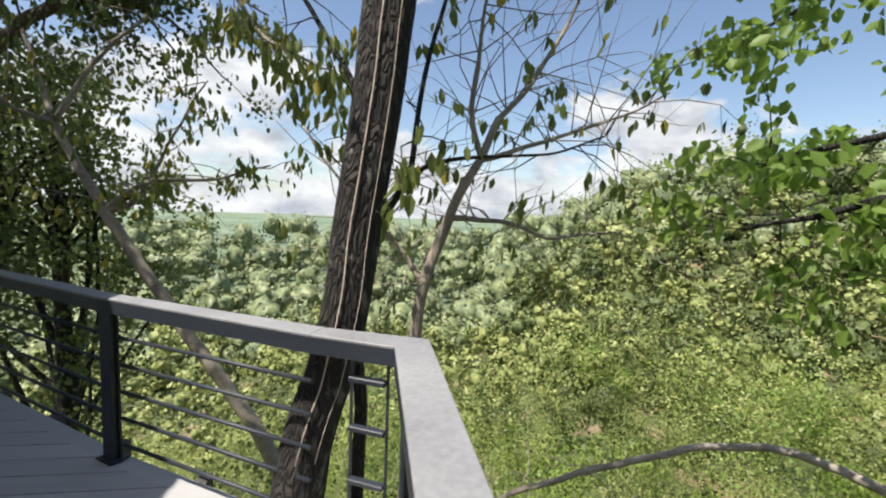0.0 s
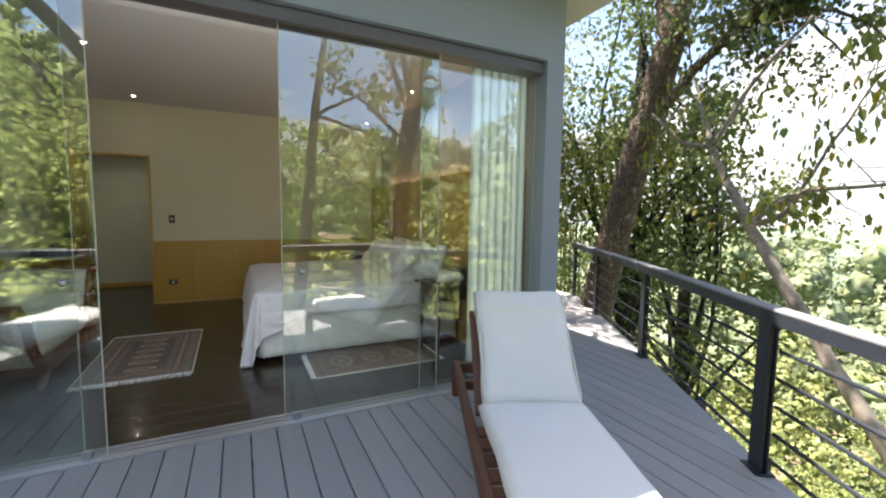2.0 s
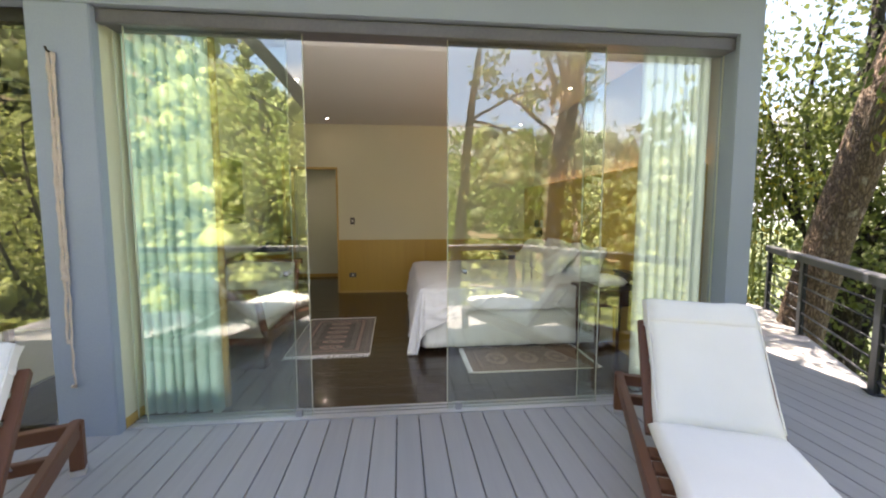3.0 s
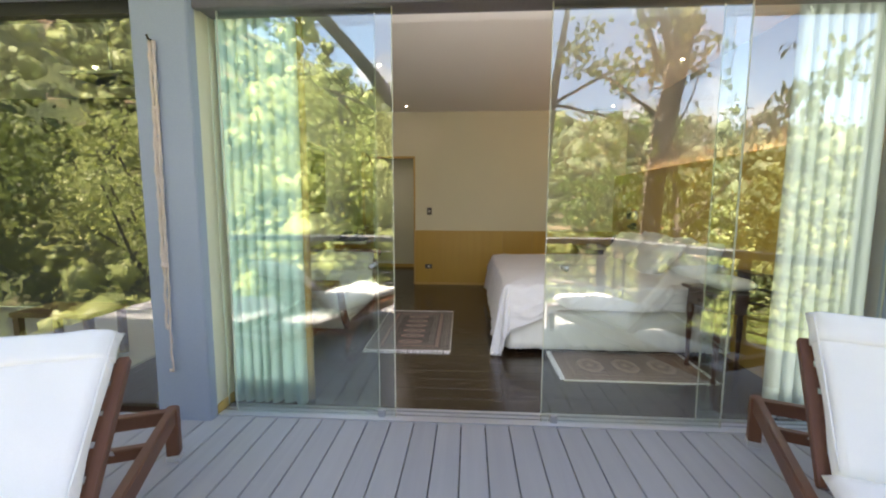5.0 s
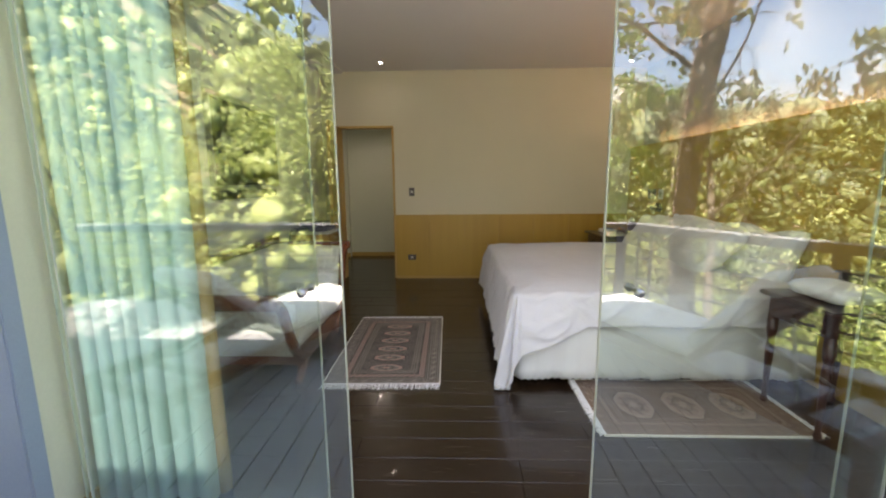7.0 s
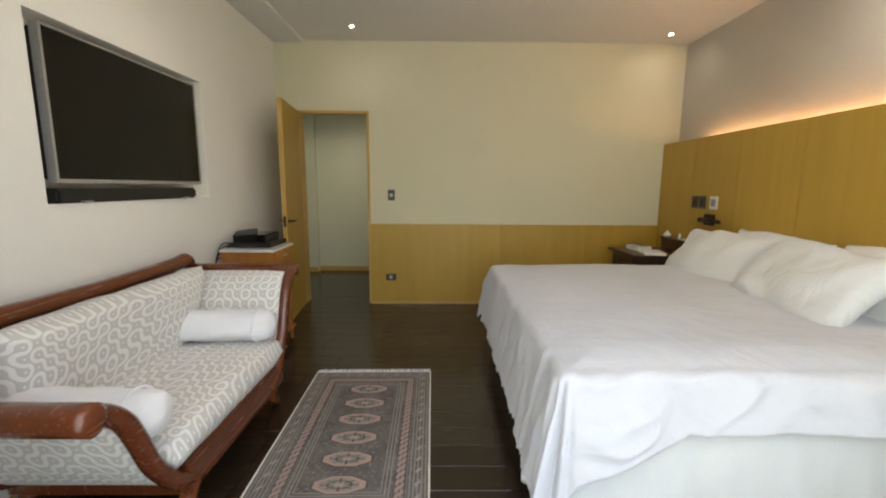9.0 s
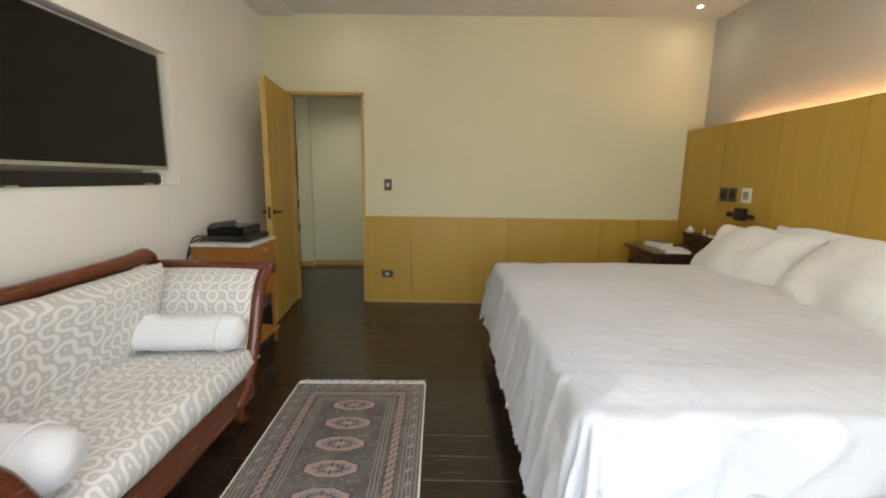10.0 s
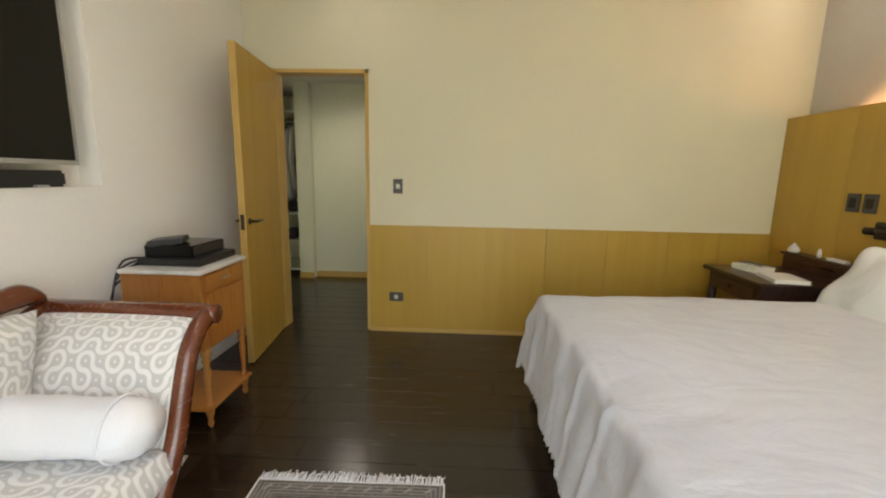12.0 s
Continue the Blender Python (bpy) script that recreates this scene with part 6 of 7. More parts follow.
def twigs(parent, anchors, count, length, mat_bark, seed, drop=0.0, rad=0.008):
    """Fine side shoots that leave a limb at random; returns their tips."""
    g = random.Random(seed)
    tips = []
    bm = bmesh.new()
    for _ in range(count):
        i = g.randrange(len(anchors) - 1)
        f = g.random()
        a = Vector(anchors[i]) * (1 - f) + Vector(anchors[i + 1]) * f
        d = Vector((g.gauss(0, 1), g.gauss(0, 1), g.gauss(0.35 - drop, 0.7))).normalized()
        ln = length * g.uniform(0.5, 1.3)
        q = [a]
        for k in range(4):
            d = (d + Vector((g.gauss(0, 0.28), g.gauss(0, 0.28), g.gauss(-0.03, 0.22)))).normalized()
            q.append(q[-1] + d * ln / 4)
        add_tube(bm, q, [rad * (1 - 0.2 * k) for k in range(5)], 5)
        tips += q[2:]
        if g.random() < 0.7:
            e = (d + Vector((g.gauss(0, 0.7), g.gauss(0, 0.7), g.gauss(0, 0.5)))).normalized()
            s = [q[2], q[2] + e * ln * 0.25, q[2] + e * ln * 0.5 + Vector((0, 0, -0.02))]
            add_tube(bm, s, [rad * 0.55, rad * 0.4, rad * 0.25], 4)
            tips += s[1:]
    tagged(part("twig_spray", bm, mat_bark, parent, "fine bare twigs", True), kind="stuff")
    return tips


def tree(name, label, trunk, radii, crown, crown_r, limbs, per, size, leafm, bark, seed, category="tree", start=0.45):
    g = random.Random(seed)
    t = thing(name, label, category, trunk[0], "trees round the deck")
    p, r = smooth_path(trunk, radii, 6, 0.03)
    part("trunk", add_tube(bmesh.new(), p, r, 14), bark, t, "", True)
    tips = []
    for k in range(limbs):
        i = int(len(p) * g.uniform(start, 0.98))
        i = min(i, len(p) - 1)
        d = Vector((g.gauss(0, 1), g.gauss(0, 1), g.gauss(0.2, 0.8))).normalized()
        end = Vector(crown) + Vector((d.x * crown_r[0], d.y * crown_r[1], d.z * crown_r[2])) * g.uniform(0.55, 1.0)
        mid = p[i] * 0.5 + end * 0.5 + Vector((g.gauss(0, 0.25), g.gauss(0, 0.25), g.uniform(-0.1, 0.4)))
        q, rr = smooth_path([p[i], mid, end], [r[i] * 0.45, r[i] * 0.25, 0.012], 5, 0.05)
        part("limb", add_tube(bmesh.new(), q, rr, 7), bark, t, "", True)
        tips += [q[len(q) // 2], q[3 * len(q) // 4], q[-1]]
        for _ in range(2):
            tips.append(q[-1] + Vector((g.gauss(0, 0.5), g.gauss(0, 0.5), g.gauss(0, 0.4))))
    leaf_mesh("crown", [tuple(v) for v in tips], (0.62, 0.62, 0.48), size, per, leafm, t, "", 0.35, seed)
    return t


# the trunk that rises through the corner of the deck
big = thing("leaning_tree", "tall dark-barked tree leaning past the deck corner", "tree", (-0.25, 1.65, -3.0), "trees round the deck")
pts, rad = smooth_path([(-0.42, 1.36, -3.2), (-0.15, 1.36, -1.2), (0.10, 1.38, 0.3), (0.21, 1.40, 0.72), (0.306, 1.46, 1.36), (0.415, 1.60, 2.35), (0.50, 1.78, 3.3), (0.75, 2.1, 5.6), (1.0, 2.3, 8.5)],
                       [0.18, 0.145, 0.115, 0.106, 0.108, 0.125, 0.12, 0.10, 0.06], 6, 0.015)
part("trunk", add_tube(bmesh.new(), pts, rad, 18), M_BARK, big, "", True)
tips = []
g = random.Random(77)
for k in range(11):
    i = int(len(pts) * g.uniform(0.68, 0.97))
    end = Vector((g.uniform(-2.0, 4.0), g.uniform(0.2, 4.6), g.uniform(4.4, 7.6)))
    q, rr = smooth_path([pts[i], pts[i] * 0.5 + end * 0.5 + Vector((0, 0, 0.4)), end], [0.05, 0.03, 0.01], 5, 0.06)
    part("limb", add_tube(bmesh.new(), q, rr, 7), M_BARK, big, "", True)
    tips += [q[-1], q[-3], q[len(q) // 2]]
leaf_mesh("crown", [tuple(v) for v in tips], (0.5, 0.5, 0.35), 0.075, 34, M_LEAF, big, "", 0.4, 5)
for dx, r in ((0.03, 0.0032), (0.11, 0.0018)):
    bm = bmesh.new()
    add_tube(bm, [(p.x + dx - 0.05, p.y - q - 0.01, p.z) for p, q in zip(pts[12:36], rad[12:36])], r, 6)
    solid("trunk_rope", bm, M_ROPE, "thin pale rope running down the tree trunk", "rope", "trunk ropes", smooth=True)

tips = []
for k in range(8):
    i = int(len(pts) * (0.62 + 0.035 * k))
    end = pts[i] + Vector((g.uniform(-0.2, 1.3), g.uniform(-1.3, 0.5), g.uniform(0.3, 0.9)))
    L = [tuple(pts[i]), tuple(pts[i] * 0.5 + end * 0.5 + Vector((0, 0, 0.15))), tuple(end)]
    part("limb", limb_mesh(L, [0.03, 0.02, 0.008], 5, 7, 0.05), M_BARK, big, "", True)
    tips += [end] + twigs(big, L[1:], 6, 0.6, M_BARK, 300 + k, 0.0, 0.006)
leaf_mesh("crown", [tuple(v) for v in tips], (0.16, 0.16, 0.12), 0.085, 6, M_LEAF, big, "", 0.4, 65, 0.36)

# climbing shoot in front of the trunk, with curved limbs
vine = thing("climbing_shrub", "slender grey shrub with curving limbs and sparse hanging leaves", "shrub", (0.35, 1.45, -2.5), "trees round the deck")
S = [(0.15, 1.55, -2.6), (0.30, 1.50, -0.6), (0.34, 1.46, 0.35), (0.31, 1.50, 0.80), (0.40, 1.48, 1.34)]
part("stem", limb_mesh(S, [0.045, 0.04, 0.032, 0.028, 0.024], 6, 10), M_BARK, vine, "", True)
L1 = [S[-1], (0.37, 1.52, 1.62), (0.28, 1.55, 1.92), (0.10, 1.6, 2.24), (-0.12, 1.65, 2.62), (-0.3, 1.7, 3.2)]
L2 = [S[-1], (0.53, 1.55, 1.56), (0.58, 1.6, 1.95), (0.72, 1.7, 2.55), (0.8, 1.8, 3.2)]
L3 = [(0.53, 1.55, 1.56), (0.72, 1.7, 1.66), (1.02, 1.85, 1.72), (1.45, 2.0, 1.78), (1.9, 2.2, 1.95)]
allt = []
for L, r0 in ((L1, 0.022), (L2, 0.018), (L3, 0.014)):
    part("limb", limb_mesh(L, [r0 * (1 - 0.15 * k) for k in range(len(L))], 6, 8, 0.015), M_BARK, vine, "", True)
    allt += twigs(vine, L, 15, 0.55, M_BARK, 3 + len(allt), 0.0, 0.005)
g = random.Random(8)
leaf_mesh("leaves", [tuple(v) for v in g.sample(allt, min(70, len(allt)))], (0.05, 0.05, 0.05), 0.085, 3, M_LEAF, vine, "", 1.4, 15, 0.22)

sap = thing("sapling", "pale-barked sapling with spreading bare twigs and a few yellowing leaves", "tree", (0.55, 1.9, -3.0), "trees round the deck")
S = [(0.45, 2.1, -3.2), (0.58, 2.0, -0.8), (0.63, 1.95, 0.55), (0.66, 1.95, 0.95), (0.80, 1.98, 1.35), (0.98, 2.02, 1.72), (1.10, 2.05, 1.98)]
part("trunk", limb_mesh(S, [0.06, 0.05, 0.04, 0.037, 0.032, 0.027, 0.022], 6, 10, 0.02), M_BARK_PALE, sap, "", True)
allt = []
for k, L in enumerate(([S[-1], (1.35, 2.1, 2.3), (1.62, 2.15, 2.75), (1.8, 2.2, 3.3)], [S[-2], (1.3, 2.1, 1.82), (1.8, 2.2, 2.0), (2.4, 2.3, 2.3)], [S[-2], (0.92, 2.0, 2.1), (0.98, 2.0, 2.6), (1.1, 2.1, 3.2)],
                       [S[-3], (1.15, 2.1, 1.35), (1.6, 2.2, 1.25), (2.1, 2.3, 1.3)], [S[3], (0.45, 2.1, 1.25), (0.2, 2.2, 1.5), (-0.1, 2.3, 1.9)])):
    part("limb", limb_mesh(L, [0.02, 0.015, 0.010, 0.006], 6, 8, 0.03), M_BARK_PALE, sap, "", True)
    allt += twigs(sap, L, 26, 0.75, M_BARK_PALE, 40 + k, 0.0, 0.005)
g = random.Random(18)
leaf_mesh("leaves", [tuple(v) for v in g.sample(allt, min(85, len(allt)))], (0.05, 0.05, 0.05), 0.085, 3, M_LEAF, sap, "", 1.4, 16, 0.24)

# pale forked trunk leaning away over the slope
fork = thing("forked_tree", "pale forked tree leaning over the slope", "tree", (-0.2, 2.75, -3.0), "trees round the deck")
S = [(-0.05, 2.7, -3.2), (-0.22, 2.85, -1.3), (-0.52, 3.0, -0.56), (-1.1, 3.2, 0.15), (-1.96, 3.5, 1.29), (-2.45, 3.7, 2.05), (-2.9, 4.0, 2.9)]
part("trunk", limb_mesh(S, [0.10, 0.075, 0.06, 0.052, 0.045, 0.03, 0.015], 6, 10, 0.03), M_BARK_PALE, fork, "", True)
allt = []
for k, L in enumerate(([S[4], (-1.6, 3.5, 1.55), (-1.05, 3.5, 1.62), (-0.6, 3.5, 1.75)], [S[4], (-1.7, 3.5, 1.4), (-1.5, 3.6, 1.9), (-1.2, 3.7, 2.5)], [S[5], (-2.2, 3.8, 2.6), (-1.8, 3.9, 3.1)], [S[5], (-2.9, 3.8, 2.2), (-3.4, 4.0, 2.6)])):
    part("limb", limb_mesh(L, [0.028, 0.02, 0.013, 0.007][:len(L)], 6, 8, 0.03), M_BARK_PALE, fork, "", True)
    allt += twigs(fork, L, 14, 0.7, M_BARK_PALE, 60 + k, 0.1, 0.006)
g = random.Random(28)
leaf_mesh("leaves", [tuple(v) for v in g.sample(allt, min(150, len(allt)))], (0.12, 0.12, 0.12), 0.085, 5, M_LEAF, fork, "", 1.3, 17, 0.22)

# big tree behind the rail with a fork
lt = thing("rail_tree", "large brown-barked tree forking just behind the railing", "tree", (-4.4, 4.2, -3.0), "trees round the deck")
S = [(-4.9, 4.1, -3.4), (-4.45, 4.2, -0.6), (-4.15, 4.3, 1.05), (-3.85, 4.42, 2.5), (-3.58, 4.5, 3.6)]
part("trunk", limb_mesh(S, [0.30, 0.25, 0.215, 0.195, 0.18], 7, 18, 0.02), M_BARK_WARM, lt, "", True)
tips = []
for k, L in enumerate(([S[-1], (-3.3, 4.6, 4.4), (-2.9, 4.8, 5.6), (-2.4, 5.0, 7.0)], [S[-1], (-3.9, 4.7, 4.4), (-4.2, 4.9, 5.4), (-4.3, 5.2, 6.8)], [S[-2], (-3.2, 4.4, 3.1), (-2.5, 4.3, 3.5), (-1.6, 4.2, 4.1)],
                       [(-3.3, 4.6, 4.4), (-2.6, 4.2, 4.7), (-1.9, 3.8, 5.2)], [(-4.2, 4.9, 5.4), (-5.0, 4.6, 5.9), (-5.6, 4.0, 6.3)], [(-2.9, 4.8, 5.6), (-2.2, 4.0, 5.8), (-1.2, 3.4, 5.9)],
                       # limbs from here on are added out of view to dapple the deck
                       [(-4.2, 4.9, 5.4), (-4.6, 3.7, 5.5), (-5.0, 2.7, 5.3), (-4.7, 1.9, 5.2)], [(-2.9, 4.8, 5.6), (-3.4, 3.7, 5.2), (-3.9, 2.8, 4.9)],
                       [(-2.9, 4.8, 5.6), (-2.5, 3.3, 5.3), (-2.0, 2.2, 5.0), (-1.4, 1.5, 4.9)],
                       [(-4.2, 4.9, 5.4), (-5.2, 4.3, 6.2), (-6.0, 3.6, 6.6)], [(-4.3, 5.2, 6.8), (-5.4, 5.0, 7.2), (-6.4, 4.6, 7.3)],
                       [(-4.2, 4.9, 5.4), (-5.6, 3.6, 5.9), (-6.6, 2.6, 5.8), (-7.2, 1.9, 5.7)], [(-5.6, 3.6, 5.9), (-6.2, 3.4, 5.7), (-7.0, 3.2, 5.4)], [(-5.6, 3.6, 5.9), (-5.7, 2.7, 5.6), (-5.9, 2.0, 5.4)])):
    n = len(L)
    part("limb", limb_mesh(L, [0.13 - 0.04 * (k > 1), 0.09 - 0.03 * (k > 1), 0.05, 0.02][:n], 6, 10, 0.05), M_BARK_WARM, lt, "", True)
    tips += [Vector(v) for v in L[1:]]
    tips += twigs(lt, L[1:], 9, 1.1, M_BARK_WARM, 80 + k, 0.15, 0.012)
leaf_mesh("crown", [tuple(v) for v in tips], (0.34, 0.34, 0.28), 0.075, 23, M_LEAF_DARK, lt, "", 0.4, 6, 0.34)
g = random.Random(91)
mass = []
for k in range(9):
    e = Vector((g.uniform(-3.1, -0.9), g.uniform(4.1, 5.3), g.uniform(2.7, 4.2)))
    L = [(-2.5, 4.3, 3.5), tuple(Vector((-2.5, 4.3, 3.5)) * 0.5 + e * 0.5 + Vector((0, 0, 0.2))), tuple(e)]
    part("limb", limb_mesh(L, [0.03, 0.018, 0.007], 5, 7, 0.05), M_BARK_WARM, lt, "", True)
    mass += [Vector(v) for v in L[1:]] + twigs(lt, L, 7, 0.6, M_BARK_WARM, 140 + k, 0.1, 0.006)
leaf_mesh("crown", [tuple(v) for v in mass], (0.20, 0.20, 0.18), 0.06, 13, M_LEAF_DARK, lt, "", 0.4, 61, 0.36)
# unseen limbs and leaves added above the roof to shade the side deck
over = []
for k in range(16):
    e = Vector((-7.2 + 0.42 * k, g.uniform(0.9, 2.3), g.uniform(5.2, 6.2)))
    L = [(-5.0, 2.9, 5.5), tuple(Vector((-5.0, 2.9, 5.5)) * 0.5 + e * 0.5 + Vector((0, 0, 0.25))), tuple(e)]
    part("limb", limb_mesh(L, [0.035, 0.022, 0.008], 5, 7, 0.05), M_BARK_WARM, lt, "", True)
    over += [Vector(v) for v in L[1:]] + twigs(lt, L, 8, 0.8, M_BARK_WARM, 160 + k, 0.1, 0.007)
leaf_mesh("crown", [tuple(v) for v in over], (0.30, 0.30, 0.22), 0.085, 10, M_LEAF_DARK, lt, "", 0.4, 62, 0.36)
# leafy hanging sprays below the crown, over the rail
spray = [(-0.55 + 0.42 * random.random(), 2.5 + 0.5 * random.random(), 2.15 + 0.5 * random.random()) for _ in range(16)]
sp_t = thing("overhanging_branch", "overhanging branch with yellowing hanging leaves", "branch", (-0.6, 2.7, 3.4), "trees round the deck")
part("limb", limb_mesh([(-1.6, 4.2, 4.1), (-0.9, 3.2, 3.2), (-0.4, 2.75, 2.55), (0.0, 2.6, 2.35)], [0.03, 0.022, 0.014, 0.006], 6, 8, 0.04), M_BARK_PALE, sp_t, "", True)
tp = twigs(sp_t, [(-0.9, 3.2, 3.2), (-0.4, 2.75, 2.55), (0.0, 2.6, 2.35)], 16, 0.6, M_BARK_PALE, 95, 0.3, 0.005)
leaf_mesh("leaves", [tuple(v) for v in tp] + spray, (0.10, 0.10, 0.12), 0.10, 5, M_LEAF, sp_t, "", 1.5, 23, 0.22)

# leafy tree beyond the other rail
rt_ = thing("leafy_tree", "bright green leafy tree reaching in over the valley side", "tree", (3.9, 0.6, -3.0), "trees round the deck")
S = [(3.9, 0.4, -3.6), (3.8, 0.5, -0.5), (3.9, 0.7, 1.4), (4.1, 0.9, 3.4), (4.2, 1.2, 5.5)]
part("trunk", limb_mesh(S, [0.16, 0.14, 0.12, 0.09, 0.05], 6, 12, 0.03), M_BARK, rt_, "", True)
tips = []
for k, L in enumerate(([S[2], (3.4, 1.2, 1.9), (3.0, 1.6, 1.85), (2.7, 1.8, 1.75)], [S[2], (3.3, 1.4, 1.6), (3.0, 1.7, 1.45), (2.7, 1.9, 1.35)], [S[3], (3.5, 1.6, 3.1), (3.3, 2.2, 2.9), (2.9, 2.4, 2.7)],
                       [S[3], (3.8, 1.9, 3.9), (3.6, 2.8, 4.0), (3.0, 3.2, 3.9)], [S[4], (3.0, 0.2, 5.8), (2.0, -0.4, 6.0)], [S[4], (4.8, -0.6, 6.0), (5.0, -1.8, 6.2)])):
    part("limb", limb_mesh(L, [0.04, 0.028, 0.018, 0.008][:len(L)], 6, 8, 0.05), M_BARK, rt_, "", True)
    tips += [Vector(v) for v in L[1:]]
    tips += twigs(rt_, L[1:], 10, 0.6, M_BARK, 110 + k, 0.1, 0.006)
leaf_mesh("crown", [tuple(v) for v in tips], (0.18, 0.18, 0.15), 0.085, 9, M_LEAF_LIME, rt_, "", 0.5, 29, 0.36)
dead = thing("fallen_branch", "long bare grey branch reaching over the slope", "branch", (1.6, 3.0, -1.3), "trees round the deck")
S = [(0.8, 3.0, -1.55), (1.35, 3.0, -1.45), (1.6, 2.9, -1.12), (2.5, 2.7, -0.75), (3.6, 2.4, -0.45), (3.9, 0.9, -0.3)]
part("limb", limb_mesh(S, [0.015, 0.022, 0.025, 0.028, 0.032, 0.04], 6, 8, 0.03), M_BARK_PALE, dead, "", True)
twigs(dead, S[:-1], 14, 0.7, M_BARK_PALE, 131, -0.3, 0.006)

# tree that leans back over the open end of the deck
over_t = thing("overhanging_tree", "tall green tree leaning over the open end of the deck", "tree", (1.75, -0.9, -3.4), "trees round the deck")
S = [(1.75, -0.9, -3.6), (1.7, -1.2, 0.6), (1.6, -1.75, 2.5), (1.35, -3.1, 4.2), (0.6, -4.4, 5.4), (-0.7, -5.0, 6.1), (-2.4, -5.3, 6.3)]
part("trunk", limb_mesh(S, [0.16, 0.13, 0.11, 0.09, 0.07, 0.05, 0.02], 6, 12, 0.03), M_BARK, over_t, "", True)
tips = []
# outer limbs and leaves added unseen, to shade the deck's open end
for k in range(18):
    a = Vector(S[3]) * (1 - k / 6) + Vector(S[4]) * (k / 6) if k < 6 else Vector(S[5]) * (1 - (k - 6) / 11) + Vector(S[6]) * ((k - 6) / 11)
    e = a + Vector((g.uniform(-1.2, 0.8), g.uniform(-1.3, 1.2), g.uniform(-0.6, 0.9)))
    L = [tuple(a), tuple(a * 0.5 + e * 0.5 + Vector((0, 0, 0.25))), tuple(e)]
    part("limb", limb_mesh(L, [0.035, 0.022, 0.008], 5, 7, 0.05), M_BARK, over_t, "", True)
    tips += [Vector(v) for v in L[1:]] + twigs(over_t, L, 8, 0.8, M_BARK, 320 + k, 0.1, 0.007)
leaf_mesh("crown", [tuple(v) for v in tips], (0.30, 0.30, 0.24), 0.09, 18, M_LEAF_LIME, over_t, "", 0.4, 67, 0.36)

# trees all round, which close the view and stand in the reflections
tree("thicket_tree", "dense dark green tree beyond the railing", [(-6.4, 7.2, -5), (-6.3, 7.3, 0), (-6.2, 7.2, 5)], [0.2, 0.16, 0.08], (-6.3, 7.0, 2.4), (2.0, 1.8, 4.2), 26, 70, 0.09, M_LEAF_DARK, M_BARK, 201, start=0.2)
tree("thicket_tree", "dense dark green tree beyond the railing", [(-8.6, 5.2, -4), (-8.4, 5.3, 0), (-8.3, 5.3, 5)], [0.2, 0.16, 0.08], (-8.2, 5.2, 2.2), (2.0, 1.7, 4.0), 26, 70, 0.08, M_LEAF, M_BARK, 203, start=0.2)
tree("thicket_tree", "dense dark green tree beyond the railing", [(-6.6, 9.6, -8), (-6.4, 9.4, -2), (-6.3, 9.2, 4)], [0.2, 0.16, 0.08], (-6.6, 9.2, 0.6), (2.6, 2.2, 4.2), 26, 70, 0.11, M_LEAF_DARK, M_BARK, 207, start=0.3)
tree("slope_tree", "leafy green tree on the slope beside the deck", [(6.2, -9.4, -3.2), (6.1, -9.3, 0), (6.0, -9.0, 4)], [0.2, 0.16, 0.08], (6.0, -9.2, 1.6), (2.2, 2.2, 3.0), 22, 60, 0.1, M_LEAF_WOOD, M_BARK, 217, start=0.2)
tree("slope_tree", "leafy green tree on the slope beside the deck", [(9.5, -5.0, -3), (9.3, -5.0, 1), (9.2, -5.2, 5)], [0.25, 0.2, 0.1], (9.2, -5.0, 2.4), (2.6, 3.0, 3.4), 26, 60, 0.13, M_LEAF_WOOD, M_BARK, 219, start=0.2)
tree("slope_tree", "leafy green tree on the slope beside the deck", [(11.0, 0.5, -3), (10.8, 0.4, 1), (10.6, 0.2, 5)], [0.2, 0.17, 0.09], (10.6, 0.3, 2.2), (2.4, 2.6, 3.2), 24, 60, 0.12, M_LEAF_LIME, M_BARK, 213, start=0.3)
tree("slope_tree", "leafy green tree on the slope beside the deck", [(2.6, -13, -3), (2.5, -12.8, 1), (2.3, -12.6, 5)], [0.25, 0.2, 0.1], (2.0, -12.8, 2.2), (4.0, 2.6, 3.4), 26, 60, 0.13, M_LEAF_DARK, M_BARK, 223, start=0.2)

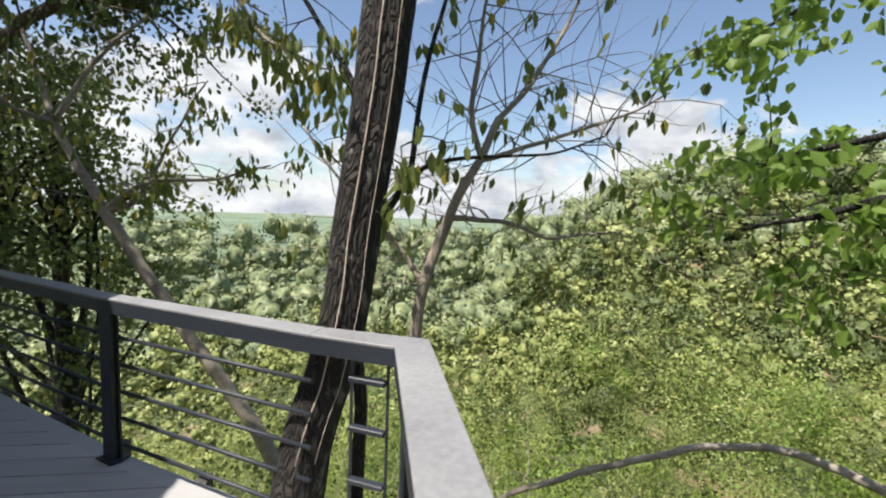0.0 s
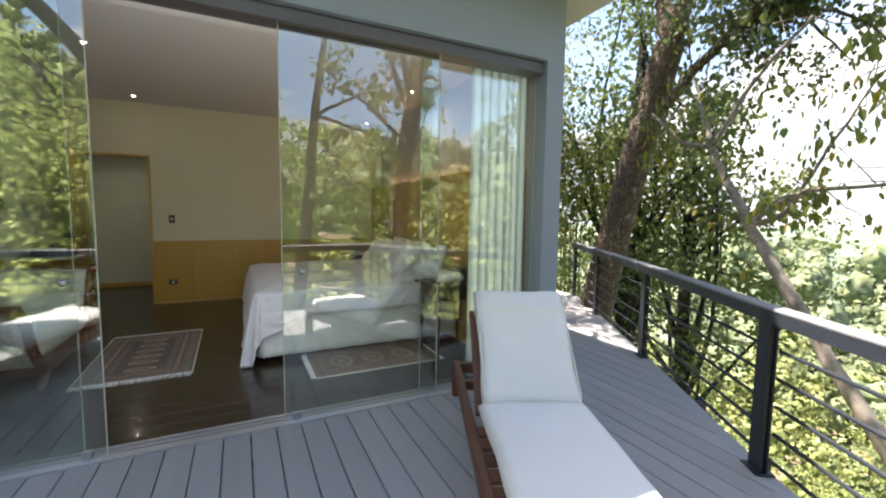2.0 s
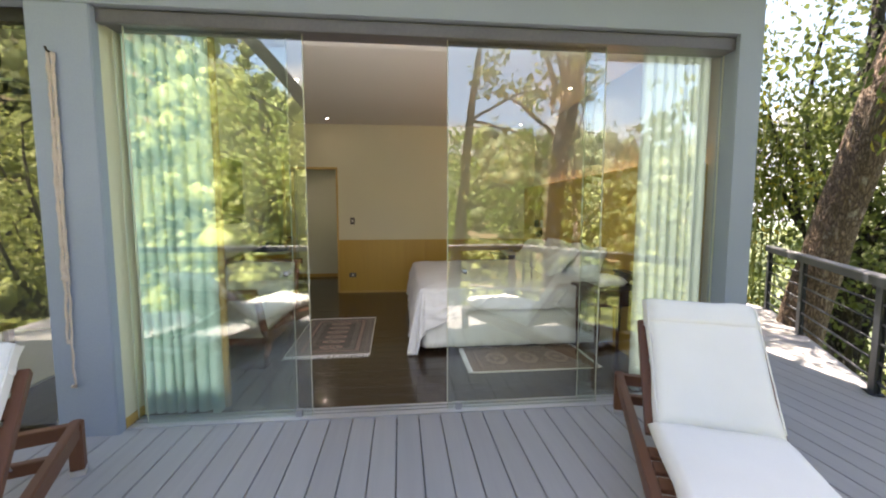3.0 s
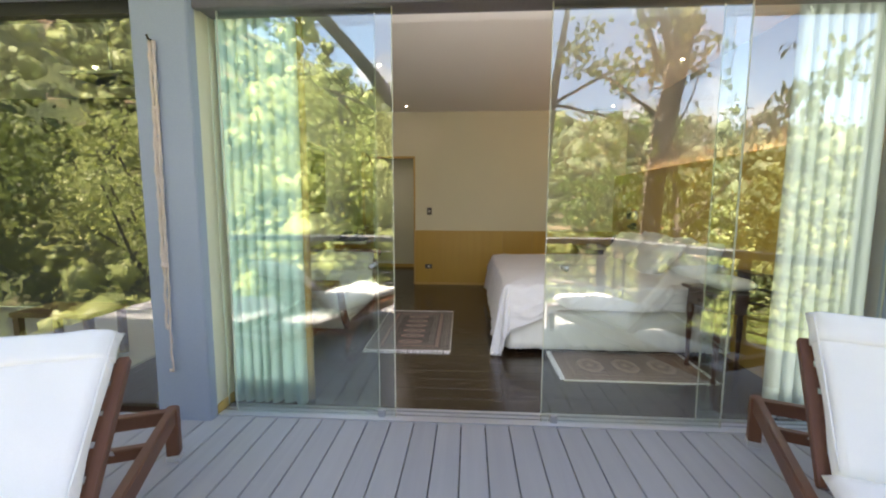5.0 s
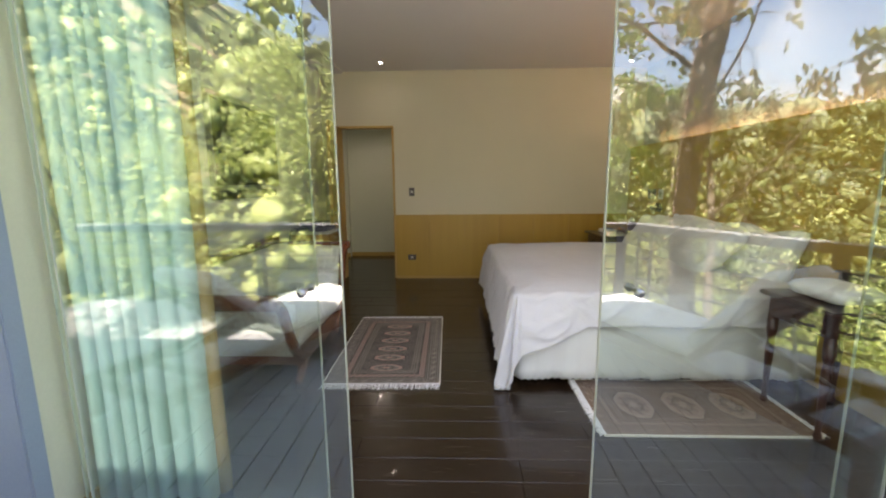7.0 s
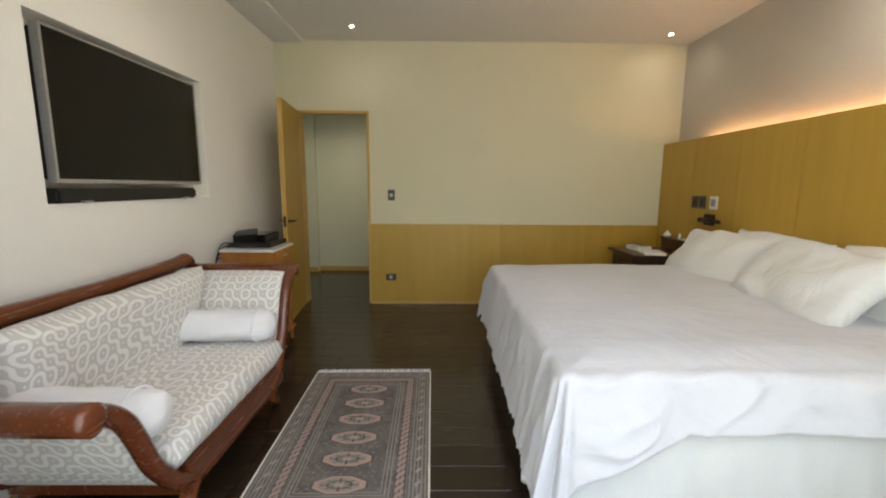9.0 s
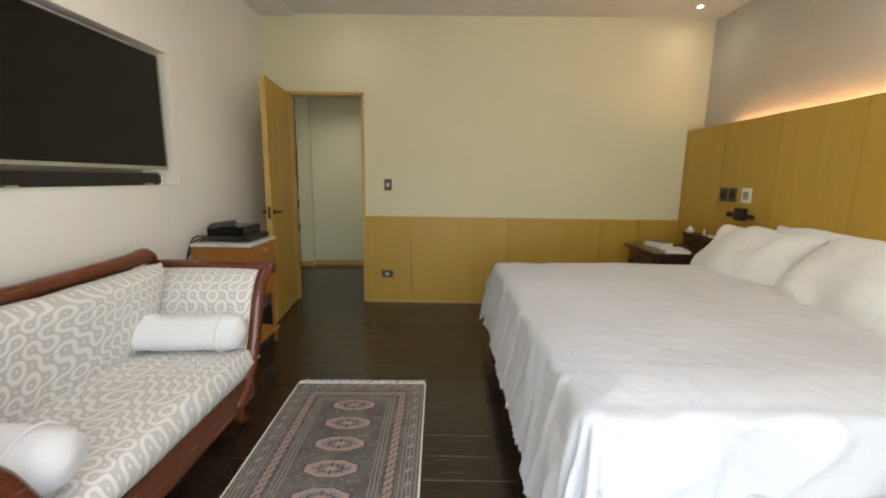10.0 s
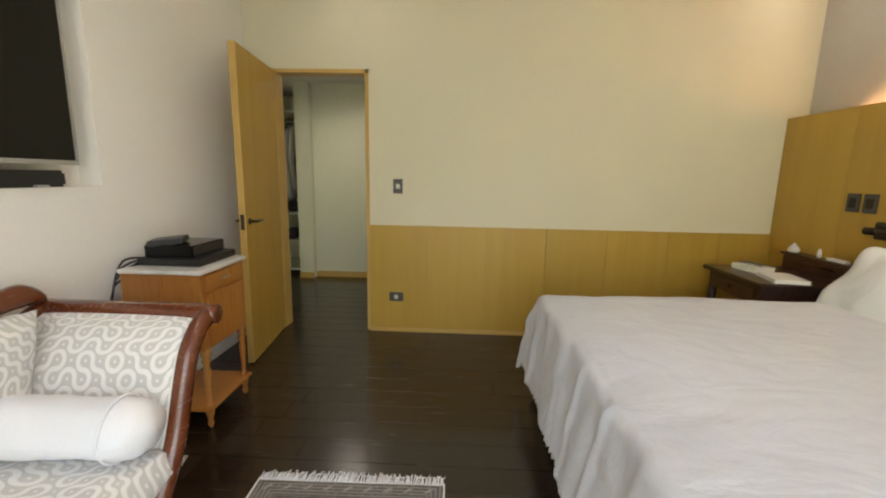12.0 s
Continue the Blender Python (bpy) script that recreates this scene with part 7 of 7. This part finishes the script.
# bamboo-like thicket at the far end of the side deck
bam = thing("bamboo_thicket", "tall dense bamboo thicket at the end of the deck", "bamboo", (-7.0, 3.6, -3.0), kind="stuff")
bm = bmesh.new()
g = random.Random(5)
cl = []
for k in range(90):
    x, y = g.uniform(-8.8, -5.75), g.uniform(2.4, 6.2)
    if y < 4.45 and x > -5.9:
        continue
    h = g.uniform(3.2, 5.6)
    lean = (g.gauss(0, 0.25), g.gauss(0, 0.25))
    add_tube(bm, [(x, y, -3), (x + lean[0] * 0.4, y + lean[1] * 0.4, h * 0.4), (x + lean[0], y + lean[1], h)], [0.016, 0.013, 0.004], 5)
    cl += [(x + lean[0] * f, y + lean[1] * f, -1.0 + (h + 1.0) * f) for f in (0.2, 0.35, 0.5, 0.62, 0.74, 0.86, 1.0)]
part("stalks", bm, M_LEAF_WOOD, bam, "thin green stalks", True)
leaf_mesh("leaves", cl, (0.30, 0.30, 0.32), 0.085, 26, M_LEAF, bam, "narrow green leaves", 0.3, 37, 0.2)

# ---- pieces of floors, last ----
def plank_row(parent, x0, x1, cuts, z0, z1, material):
    for a, b in zip(cuts, cuts[1:]):
        part("plank", boxes((x0 + 0.001, x1 - 0.001, a + 0.001, b - 0.001, z0, z1), bevel=0.0015, seg=1), material, parent)


rng = random.Random(4)
k, x = 0, XG - 0.10
while x > -9.5:
    lo_y, hi_y = (YL, YR - 0.02) if x > -6.85 else (-3.6, -1.1)
    cuts, y = [lo_y], lo_y + rng.uniform(0.5, 1.5)
    while y < hi_y - 0.4:
        cuts.append(y)
        y += rng.uniform(1.3, 1.9)
    plank_row(floor, x - 0.16, x, cuts + [hi_y], -0.022, 0.0 - 0.0004 * (k % 2), M_FLOOR)
    x -= 0.16
    k += 1

BW = 0.145
y = -5.2
while y < 4.40:
    y1 = y + BW - 0.006
    x0 = XG + 0.062 if y < 1.735 else -6.4
    if y < 1.735 < y1:
        x0 = XF
    xa, xb = rail_x(y), rail_x(y1)
    if xb - x0 > 0.15:
        bm = bmesh.new()
        vs = [bm.verts.new(p) for p in ((x0, y, -0.03), (xa, y, -0.03), (xb, y1, -0.03), (x0, y1, -0.03), (x0, y, 0), (xa, y, 0), (xb, y1, 0), (x0, y1, 0))]
        for f in ((3, 2, 1, 0), (4, 5, 6, 7), (0, 1, 5, 4), (1, 2, 6, 5), (2, 3, 7, 6), (3, 0, 4, 7)):
            bm.faces.new([vs[i] for i in f])
        bmesh.ops.bevel(bm, geom=bm.edges[:], offset=0.003, segments=1, affect="EDGES")
        part("board", bm, M_DECK, deck)
    y += BW
